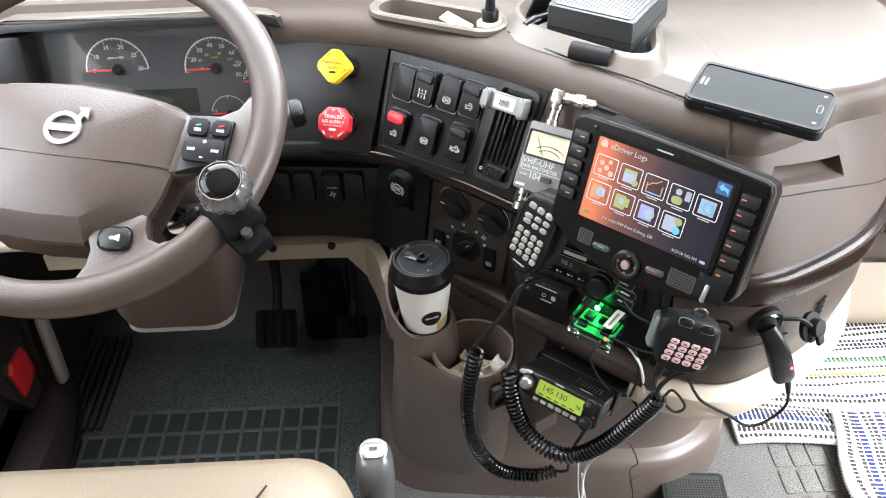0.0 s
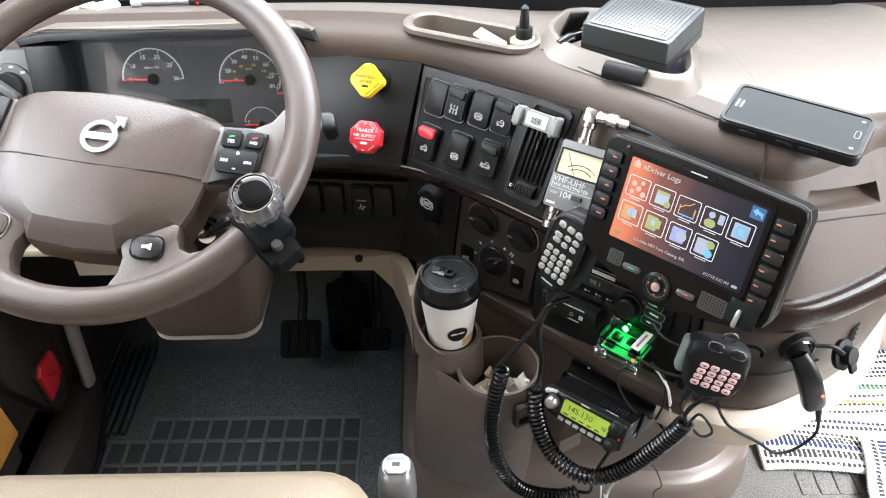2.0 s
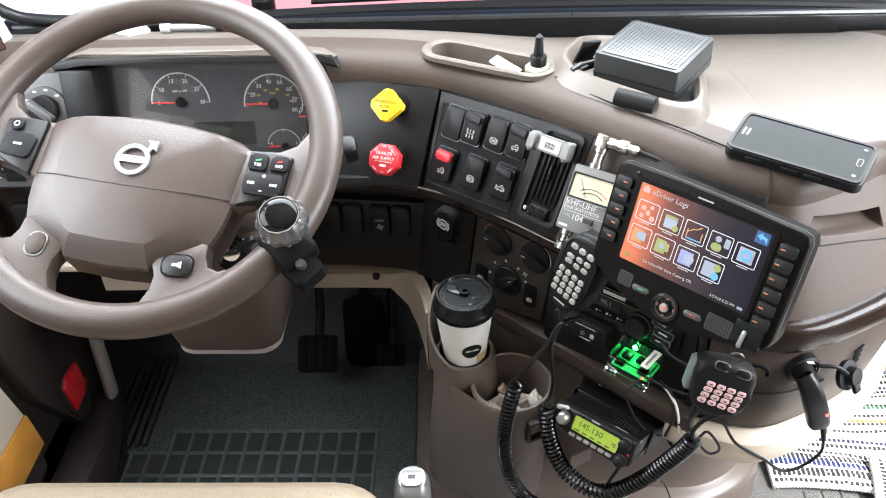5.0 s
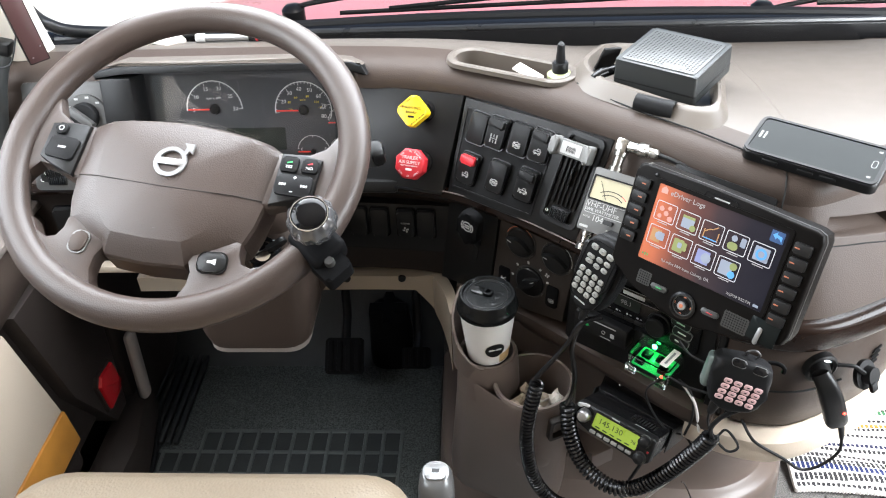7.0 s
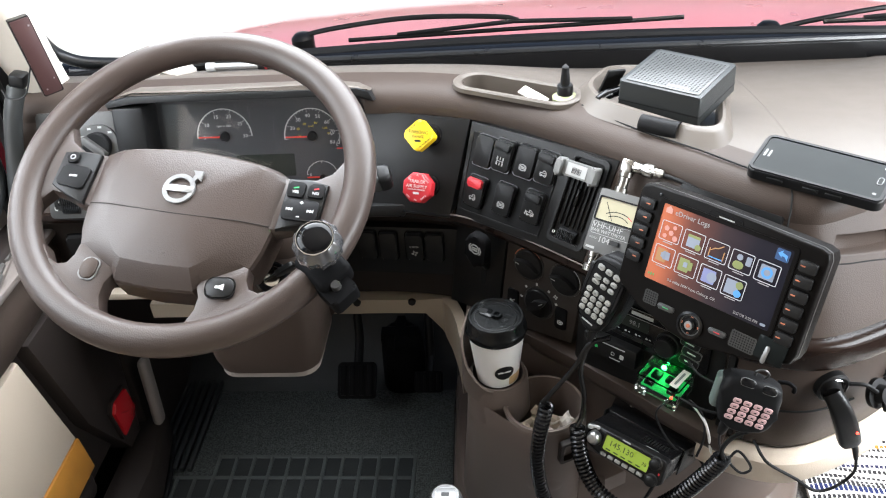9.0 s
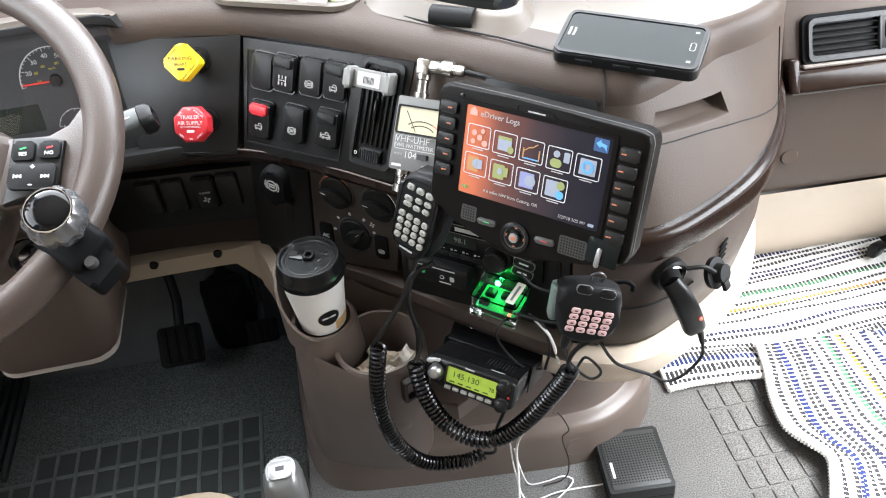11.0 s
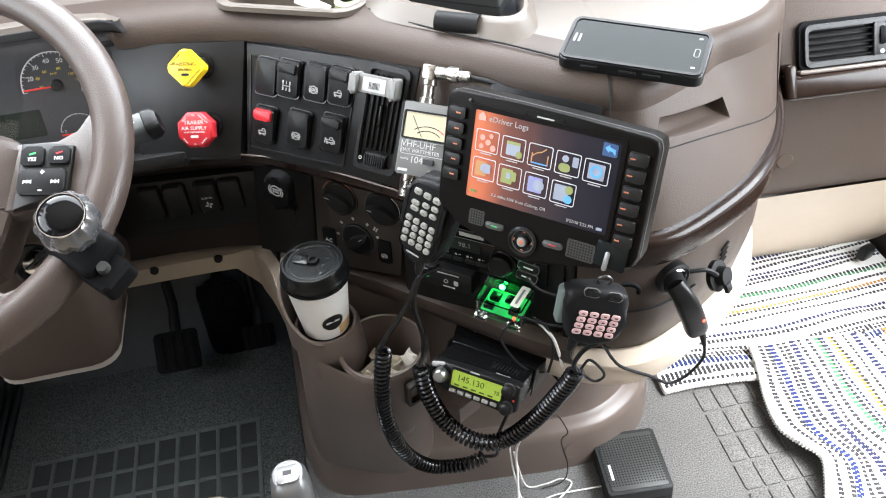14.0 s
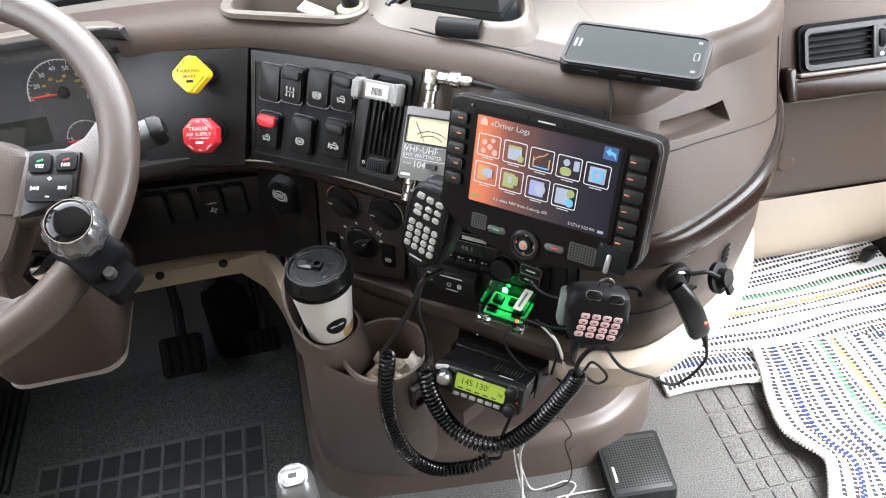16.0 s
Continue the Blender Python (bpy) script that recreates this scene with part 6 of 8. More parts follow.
def handheld_mic():
    m = thing("radio_microphone", "black keypad hand microphone hanging by the antenna meter", "microphone", frame_at((0.1285, 0.7790, 0.6569), -40, 21.3, -5))
    out = [(-0.0150, 0.0665), (0.0030, 0.0678), (0.0190, 0.0640), (0.0245, 0.0565), (0.0262, 0.0400), (0.0245, 0.0100), (0.0200, -0.0140), (0.0140, -0.0270), (0.0040, -0.0330), (-0.0080, -0.0310), (-0.0180, -0.0215), (-0.0240, -0.0040), (-0.0250, 0.0170), (-0.0240, 0.0410), (-0.0215, 0.0590)][::-1]
    part("body", prism(out, -0.014, -0.0005, 0.006, seg=4), CHARCOAL, m)
    part("back_shell", prism([(x * 1.10 + 0.004, y * 1.03 + 0.001) for x, y in out], -0.034, -0.010, 0.008, seg=4), CHARCOAL, m)

    def key(x, y, w, h, r):
        k = part("key", prism(moved(rr(w, h, r, 3), x, y, -8), -0.0012, 0.0012, 0.0007), PALE_KEY, m)
        part("key_mark", box(w * 0.3, h * 0.22, 0.0003, 0, T(x, y, 0.0013, 0, 0, -8)), GREY, k)

    for j in range(4):
        for i in range(4):
            key(-0.0154 + 0.0100 * i - 0.0005 * j, 0.0208 - 0.0020 * i - 0.0088 * j, 0.0080, 0.0070, 0.0026)
    for i in range(3):
        key(-0.0096 + 0.0120 * i, 0.0534 - 0.0018 * i, 0.0100, 0.0074, 0.0028)
    for i in range(2):
        for j in range(2):
            key(0.0024 + 0.0115 * i - 0.0010 * j, 0.0402 - 0.0006 * i - 0.0092 * j, 0.0094, 0.0062, 0.0028)
    for y in (0.0398, 0.0332):
        key(-0.0105, y, 0.0108, 0.0060, 0.0028)
    part("key_panel", frame_prism(moved(rr(0.0440, 0.0800, 0.012), 0.0, 0.0220, -3), moved(rr(0.0428, 0.0788, 0.0112), 0.0, 0.0220, -3), -0.0012, 0.0002), BLACK_GLOSS, m)
    part("talk_bar", box(0.008, 0.046, 0.018, 0.003, T(-0.0250, 0.030, -0.014), 3), BLACK, m)
    part("clip", box(0.012, 0.018, 0.014, 0.003, T(0.0300, 0.056, -0.024)), BLACK, m)
    part("maker_bar", box(0.017, 0.0018, 0.0004, 0, T(-0.0035, -0.0205, -0.0002, 0, 0, -10)), LIGHT_GREY, m)
    part("cord_boot", lathe([(0.0065, 0), (0.0045, 0.014), (0.0035, 0.018)], 12, T(0.003, -0.030, -0.012, 90)), BLACK, m)


def fist_mic():
    m = thing("radio_microphone", "black hand microphone with lit pink keys hooked below the tablet", "microphone", frame_at((0.2884, 0.6410, 0.6142), -7, 9, -18))
    out = [(-0.0400, 0.0300), (-0.0345, 0.0365), (-0.0100, 0.0415), (0.0150, 0.0405), (0.0245, 0.0365), (0.0295, 0.0250), (0.0325, 0.0050), (0.0320, -0.0150), (0.0250, -0.0240), (0.0050, -0.0315), (-0.0080, -0.0315), (-0.0240, -0.0240), (-0.0330, -0.0080), (-0.0385, 0.0150)][::-1]
    part("body", prism(out, -0.022, 0.000, 0.009, seg=5), CHARCOAL, m)
    keypad(m, 4, 4, 0.0120, 0.0078, 0.0094, 0.0062, -0.0006, PINK_KEY, 0.000, 0.000, BLACK)
    for x, y in ((-0.0160, 0.0360), (0.0090, 0.0348)):
        b = part("top_button", prism(rr(0.0165, 0.0085, 0.0040), -0.0015, 0.0030, 0.0015, m=T(x, y, -0.0030, -24)), BLACK_GLOSS, m)
        part("button_rim", frame_prism(rr(0.0178, 0.0098, 0.0047), rr(0.0165, 0.0085, 0.0040), -0.0015, 0.0015, m=T(x, y, -0.0028, -24)), GREY, b)
    part("talk_bar", box(0.012, 0.044, 0.018, 0.005, T(-0.0350, 0.006, -0.021, 0, 0, 8), 3), material("grey_green_rubber", (0.10, 0.125, 0.115), 0.45), m, "grey-green talk bar")
    part("hanger", lathe([(0.008, 0.0), (0.008, 0.004), (0.0, 0.004)], 16, T(0.004, 0.030, -0.022, 180)), SILVER, m)
    part("hook", tube(spline([(0.022, 0.036, -0.026), (0.032, 0.040, -0.024), (0.040, 0.038, -0.022), (0.042, 0.032, -0.022)], 5), 0.0026, 8), MATT_BLACK, m, "dark bent side hook")
    part("hanger_loop", tube(spline([(-0.008, 0.040, -0.016), (-0.010, 0.048, -0.013), (-0.003, 0.053, -0.011), (0.004, 0.048, -0.013), (0.003, 0.040, -0.016)], 5), 0.0015, 8), GUNMETAL, m, "bent dark steel hanger loop")
    part("cord_boot", lathe([(0.007, 0), (0.005, 0.016), (0.004, 0.020)], 12, T(-0.010, -0.028, -0.016, 90)), BLACK, m)


handheld_mic()
fist_mic()


def cords():
    a = thing("coiled_cord", "black coiled microphone cord hanging in a loop before the console", "cord")
    part("lead", tube(spline([(0.148, 0.775, 0.612), (0.123, 0.775, 0.600), (0.106, 0.770, 0.567), (0.072, 0.765, 0.519), (0.064, 0.765, 0.505), (0.066, 0.765, 0.492)], 6), 0.0032, 8), CORD_BLACK, a)
    part("coil", coil(spline([(0.070, 0.765, 0.504), (0.060, 0.760, 0.446), (0.058, 0.760, 0.378), (0.072, 0.765, 0.297), (0.106, 0.770, 0.238), (0.158, 0.775, 0.215), (0.189, 0.780, 0.217)], 10), 0.0085, 0.0024, 0.0068), CORD_BLACK, a)
    part("tail", tube(spline([(0.189, 0.780, 0.217), (0.201, 0.770, 0.228), (0.204, 0.760, 0.250), (0.200, 0.745, 0.302), (0.215, 0.74, 0.36), (0.235, 0.74, 0.42)], 6), 0.0024, 7), RUBBER, a)
    b = thing("coiled_cord", "thick black coiled cord looping under the radio to the microphone", "cord")
    part("lead", tube(spline([(0.150, 0.775, 0.612), (0.125, 0.775, 0.600), (0.114, 0.770, 0.562), (0.119, 0.762, 0.520), (0.116, 0.755, 0.490), (0.110, 0.75, 0.478)], 6), 0.0034, 8), CORD_BLACK, b)
    part("coil", coil(spline([(0.110, 0.750, 0.477), (0.115, 0.735, 0.435), (0.134, 0.720, 0.390), (0.166, 0.700, 0.371), (0.200, 0.690, 0.378), (0.236, 0.680, 0.422), (0.267, 0.670, 0.482), (0.278, 0.665, 0.513)], 10), 0.0090, 0.0026, 0.0063), CORD_BLACK, b)
    part("tail", tube(spline([(0.278, 0.665, 0.513), (0.274, 0.660, 0.535), (0.282, 0.655, 0.560), (0.296, 0.648, 0.578)], 6), 0.0028, 7), RUBBER, b)


cords()
V_AT = frame_at((0.1725, 0.7263, 0.4552), -35.3, 27.2, -3)


def mobile_radio():
    r = thing("mobile_radio", "black two-way radio with a lit green display under the dash", "radio", V_AT)
    part("case", box(0.114, 0.034, 0.112, 0.003, T(0.001, 0, -0.058)), BLACK_GLOSS, r)
    face = [(-0.0605, 0.004), (-0.0585, 0.0120), (-0.0520, 0.0165), (0.0540, 0.0185), (0.0585, 0.0150), (0.0590, -0.0160), (0.0550, -0.0205), (0.0400, -0.0212), (-0.0300, -0.0205), (-0.0480, -0.0150), (-0.0580, -0.0090)]
    part("front", prism(face, -0.006, 0.0095, 0.004, seg=3), BLACK, r)
    part("display", prism(rr(0.0655, 0.0215, 0.002, 2), 0.009, 0.0108, m=T(0.0052, 0.0026, 0)), LCD_GREEN, r, "lit yellow-green display")
    part("display_frame", frame_prism(moved(rr(0.0700, 0.0260, 0.003, 3), 0.0052, 0.0026), moved(rr(0.0655, 0.0215, 0.002, 3), 0.0052, 0.0026), 0.009, 0.0116), BLACK_GLOSS, r)
    writing("145.130", 0.0112, LCD_INK, r, T(-0.0030, 0.0040, 0.0109), "digits")
    for k in range(5):
        part("display_mark", box(0.0066, 0.0018, 0.0003, 0, T(-0.0195 + 0.0110 * k, -0.0055, 0.0110)), LCD_INK, r)
    writing("78", 0.0070, LCD_INK, r, T(0.0315, 0.0005, 0.0109), "digits")
    part("tuning_knob", lathe([(0.0095, 0.008), (0.0092, 0.018), (0.0080, 0.0215), (0.0060, 0.0235), (0.0, 0.0242)], 28, T(-0.0415, 0.0022, 0)), SILVER, r, "silver tuning knob")
    part("knob_collar", lathe([(0.0128, 0.008), (0.0120, 0.0125), (0.0100, 0.0125)], 28, T(-0.0415, 0.0022, 0)), BLACK_GLOSS, r)
    part("top_key", prism(rr(0.0170, 0.0050, 0.0022), 0.008, 0.0125, 0.001, m=T(-0.0480, 0.0130, 0, rz=16)), LIGHT_GREY, r)
    for x, y in ((0.0450, 0.0095), (0.0465, -0.0140)):
        part("small_knob", lathe([(0.0078, 0.008), (0.0074, 0.0160), (0.0052, 0.0175), (0.0, 0.0175)], 20, T(x, y, 0)), BLACK, r)
        part("knob_collar", lathe([(0.0092, 0.008), (0.0088, 0.0105), (0.0078, 0.0105)], 20, T(x, y, 0)), GRILLE, r)
    for k in range(6):
        part("front_key", prism(rr(0.0085, 0.0046, 0.001, 2), 0.0085, 0.0118, 0.0008, m=T(-0.0240 + 0.0108 * k, -0.0148, 0)), PALE_KEY, r)
    part("red_mark", box(0.0024, 0.0024, 0.0004, 0, T(0.0535, -0.0020, 0.0098)), RED, r)
    part("maker_bar", box(0.0120, 0.0016, 0.0004, 0, T(0.000, 0.0165, 0.0098)), LIGHT_GREY, r)
    for k in range(9):
        part("heat_slot", box(0.0016, 0.0008, 0.018, 0, T(0.010 + 0.0042 * k, 0.0172, -0.028)), FELT_AND_SHADE, r)
    part("top_print", box(0.018, 0.0004, 0.0026, 0, T(0.030, 0.0172, -0.008)), LIGHT_GREY, r)
    return r


mobile_radio()


def radio_bracket():
    b = thing("radio_bracket", "glossy black bent mounting bracket behind the two-way radio", "bracket", V_AT)
    part("top_plate", prism([(-0.0560, -0.052), (0.0600, -0.052), (0.0660, -0.124), (-0.0760, -0.120)], 0.0, 0.0022, 0.0006, m=Matrix(((1, 0, 0, 0), (0, 0, 1, 0.0176), (0, 1, 0, 0), (0, 0, 0, 1)))), BLACK_GLOSS, b)
    for x in (-0.0436, 0.0118, 0.0541):
        part("screw", lathe([(0.0, 0.0022), (0.0028, 0.0016), (0.0034, 0.0)], 12, T(x, 0.0200, -0.102, -90)), CHROME, b)
    for s in (-1, 1):
        part("side_arm", box(0.0022, 0.036, 0.080, 0.001, T(s * 0.0605, 0.001, -0.088)), BLACK, b)


radio_bracket()


DISPLAY_DIM = material("dim_lit_digits", (0.10, 0.10, 0.095), 0.4, emit=0.3, vary=0.0)


def stereo():
    s = thing("car_stereo", "black in-dash stereo with a dim display and rotary knob", "car stereo", E_AT @ T(0.212, 0.008, 0.010))
    part("surround", prism(rr(0.215, 0.155, 0.006), -0.02, 0.004, 0.002, m=T(0.004, -0.022, 0)), BLACK, s)
    part("fascia", prism(rr(0.186, 0.056, 0.004), 0.0, 0.010, 0.003), BLACK_GLOSS, s)
    part("top_strip", prism(rr(0.180, 0.012, 0.002), 0.006, 0.012, 0.001, m=T(0, 0.026, 0)), BLACK_GLOSS, s)
    part("strip_line", box(0.178, 0.0008, 0.0004, 0, T(0, 0.0195, 0.0122)), GREY, s)
    part("strip_line", box(0.178, 0.0008, 0.0004, 0, T(0, 0.0325, 0.0122)), GREY, s)
    part("maker_bar", box(0.032, 0.0052, 0.0005, 0, T(-0.004, 0.026, 0.0122)), PALE_INK, s, "maker name as a plain bar")
    part("display", prism(rr(0.074, 0.017, 0.002, 2), 0.009, 0.0105, m=T(-0.030, 0.008, 0)), LCD_DARK, s)
    writing("98.1", 0.010, DISPLAY_DIM, s, T(-0.014, 0.008, 0.0107), "digits")
    writing("P3", 0.008, DISPLAY_DIM, s, T(-0.048, 0.008, 0.0107), "digits")
    for k in range(6):
        part("preset_key", prism(rr(0.0145, 0.0060, 0.001, 2), 0.009, 0.0122, 0.0008, m=T(-0.070 + 0.0158 * k, -0.0155, 0)), BLACK, s)
        part("preset_mark", box(0.0028, 0.0024, 0.0003, 0, T(-0.0735 + 0.0158 * k, -0.0085, 0.0104)), DIM_INK, s)
        part("preset_mark", box(0.0028, 0.0008, 0.0003, 0, T(-0.0685 + 0.0158 * k, -0.0085, 0.0104)), DIM_INK, s)
    knob = part("volume_knob", lathe([(0.0175, 0.009), (0.0170, 0.013), (0.0150, 0.0140), (0.0140, 0.023), (0.0125, 0.0245), (0.0, 0.0245)], 32, T(0.036, -0.002, 0)), BLACK, s)
    for k in range(24):
        a = radians(15 * k)
        part("knob_rib", box(0.0010, 0.0018, 0.009, 0, T(0.036 + 0.0148 * math.cos(a), -0.002 + 0.0148 * math.sin(a), 0.0185, 0, 0, 15 * k)), CHARCOAL, knob)
    part("knob_print", box(0.012, 0.0014, 0.0003, 0, T(0.036, 0.0205, 0.0104)), DIM_INK, s)
    for k, (dx, dy) in enumerate(((0.066, 0.014), (0.070, 0.000), (0.068, -0.014))):
        q = part("arrow_key", prism(rr(0.026, 0.0115, 0.003), 0.009, 0.0130, 0.0015, m=T(dx, dy, 0, rz=-8)), CHARCOAL, s)
        part("key_edge", frame_prism(rr(0.0270, 0.0125, 0.0034), rr(0.0258, 0.0113, 0.0030), 0.0100, 0.0128, m=T(dx, dy, 0, rz=-8)), GREY, q)
        part("key_print", box(0.012, 0.0020, 0.0003, 0, T(dx, dy, 0.0132, 0, 0, -8)), WHITE_INK if k else DIM_INK, q)
    part("side_arrow", prism([(0.0, 0.004), (0.010, 0.0), (0.0, -0.003)], 0.0100, 0.0132, m=T(0.052, 0.021, 0, rz=10)), LIGHT_GREY, s, "pale arrow key")
    for k in range(3):
        part("side_rib", box(0.010, 0.145, 0.012, 0.002, T(0.121 + 0.014 * k, -0.03, 0.002)), BLACK, s)


stereo()


def adapter():
    a = thing("radio_adapter", "small black radio adapter box with white print under the stereo", "electronic box", E_AT @ T(0.172, -0.034, 0.020))
    part("case", box(0.082, 0.030, 0.030, 0.002, T(0, 0, 0)), BLACK, a)
    part("print_bar", box(0.056, 0.0016, 0.0004, 0, T(-0.004, 0.010, 0.0153)), DIM_INK, a, "unreadable print as a plain bar")
    part("print_bar", box(0.016, 0.0013, 0.0004, 0, T(0.010, -0.010, 0.0153)), DIM_INK, a)
    part("emblem", frame_prism(ring(0.0030, 14), ring(0.0022, 14), 0.0150, 0.0154, m=T(0.006, -0.002, 0)), DIM_INK, a)
    part("emblem", prism(rr(0.0060, 0.0070, 0.0015, 2), 0.0150, 0.0154, m=T(0.020, -0.002, 0)), DIM_INK, a)
    part("green_mark", box(0.0045, 0.0050, 0.0005, 0, T(-0.020, 0.000, 0.0154, 0, 0, 20)), GREEN_INK, a, "small green mark")


adapter()


def green_box():
    """Local x and y lie in its lid, z points up out of it."""
    g = thing("clear_case_computer", "clear plastic box with a green-lit circuit board below the stereo", "electronic box", frame_at((0.2236, 0.7690, 0.5390), -34.8, 86, -5))
    w, d, lo, hi = 0.061, 0.043, -0.010, 0.0155
    part("case", frame_prism(rr(w, d, 0.004), rr(w - 0.004, d - 0.004, 0.003), lo, hi), CLEAR, g, "clear plastic side walls")
    part("lid", prism(rr(w - 0.004, d - 0.004, 0.003), hi - 0.0016, hi - 0.0002), CLEAR, g, "clear plastic lid")
    for x in (-0.022, 0.022):
        part("foot", box(0.016, 0.006, 0.012, 0.0015, T(x, -d / 2 - 0.002, lo + 0.003)), CLEAR, g)
    bd = part("board", prism(rr(w - 0.010, d - 0.009, 0.002), -0.004, -0.0024), GREEN_GLOW, g, "green circuit board")
    for x, y, cw, ch in ((-0.014, 0.004, 0.012, 0.012), (0.004, 0.006, 0.010, 0.010), (0.016, -0.008, 0.012, 0.010), (-0.016, -0.011, 0.012, 0.007)):
        part("chip", box(cw, ch, 0.006, 0.0006, T(x, y, 0.0006)), CHARCOAL, bd)
    part("led", box(0.0055, 0.0050, 0.003, 0.001, T(-0.010, 0.015, 0.006)), GREEN_LED, bd, "bright green light")
    part("led", box(0.0032, 0.0032, 0.003, 0.001, T(0.020, -0.0175, 0.000)), RED_LED, bd, "small red light")
    st = part("sticker", prism(rr(0.0110, 0.034, 0.001, 2), hi, hi + 0.0004, m=T(0.019, 0.003, 0, rz=-3)), PAPER, g, "pale label tape")
    part("print_bar", box(0.0030, 0.024, 0.0003, 0, T(0.019, 0.003, hi + 0.0006, 0, 0, -3)), GREY, st)
    lamp = new("green_led_light", bpy.data.lights.new("green_led_light", "POINT"))
    lamp.data.energy, lamp.data.color, lamp.data.shadow_soft_size = 0.09, (0.05, 1.0, 0.2), 0.004
    lamp.parent = g
    lamp.matrix_local = T(-0.010, 0.013, 0.0115)


green_box()


def wire(label, pts, r=0.0018, mat=RUBBER, name="cable"):
    return single(name, tube(spline(pts, 8), r, 7), mat, label, "cable")


wire("thin black cable from the stereo to the hooked microphone", [(0.243, 0.745, 0.598), (0.255, 0.735, 0.585), (0.272, 0.725, 0.580), (0.284, 0.705, 0.590)])
wire("thin black cable from the clear box to the hooked microphone", [(0.234, 0.745, 0.537), (0.258, 0.735, 0.528), (0.276, 0.715, 0.538), (0.284, 0.690, 0.560)])
wire("thin black cable looping down over the radio top", [(0.236, 0.745, 0.532), (0.215, 0.735, 0.532), (0.209, 0.735, 0.512), (0.226, 0.735, 0.470), (0.247, 0.737, 0.440), (0.266, 0.745, 0.424)], 0.0015)
wire("thin black cable hanging beside the clear box", [(0.250, 0.745, 0.530), (0.262, 0.735, 0.524), (0.271, 0.735, 0.500), (0.274, 0.735, 0.467), (0.270, 0.74, 0.429)], 0.0018)
wire("white cable hanging beside the radio", [(0.252, 0.745, 0.528), (0.264, 0.735, 0.516), (0.276, 0.735, 0.490), (0.285, 0.735, 0.451), (0.292, 0.737, 0.409), (0.289, 0.75, 0.352), (0.280, 0.79, 0.27), (0.256, 0.845, 0.13), (0.254, 0.84, 0.05), (0.250, 0.82, 0.006)], 0.0021, WHITE_PLASTIC_WIRE)
wire("thin black cable crossing in a loop beside the cream tray", [(0.290, 0.665, 0.585), (0.2740, 0.672, 0.555), (0.2824, 0.695, 0.5004), (0.2995, 0.70, 0.4639), (0.3164, 0.70, 0.4434), (0.3279, 0.70, 0.4474), (0.3278, 0.705, 0.4546), (0.3133, 0.71, 0.4725), (0.3052, 0.712, 0.4612), (0.2974, 0.725, 0.4135), (0.292, 0.745, 0.390), (0.288, 0.79, 0.370)], 0.0018)
wire("brown thin cable hanging over the console foot", [(0.300, 0.80, 0.25), (0.322, 0.845, 0.185), (0.342, 0.852, 0.127), (0.331, 0.850, 0.108), (0.342, 0.845, 0.046), (0.333, 0.838, 0.010), (0.294, 0.835, 0.006)], 0.0011, BROWN_DARK)
wire("white cable lying in a loop on the floor", [(0.252, 0.855, 0.10), (0.258, 0.848, 0.06), (0.272, 0.845, 0.006), (0.303, 0.842, 0.006), (0.333, 0.845, 0.006), (0.345, 0.830, 0.006), (0.300, 0.800, 0.006), (0.262, 0.790, 0.006)], 0.0014, WHITE_PLASTIC_WIRE)
wire("white cable running across the floor to the speaker", [(0.246, 0.862, 0.12), (0.250, 0.848, 0.05), (0.262, 0.815, 0.006), (0.32, 0.818, 0.006), (0.392, 0.812, 0.010)], 0.0014, WHITE_PLASTIC_WIRE)


# ---- cup and papers ----
LID_BLACK = material("black_lid_plastic", (0.007, 0.0075, 0.0078), 0.24, vary=0.1, spec=0.22)


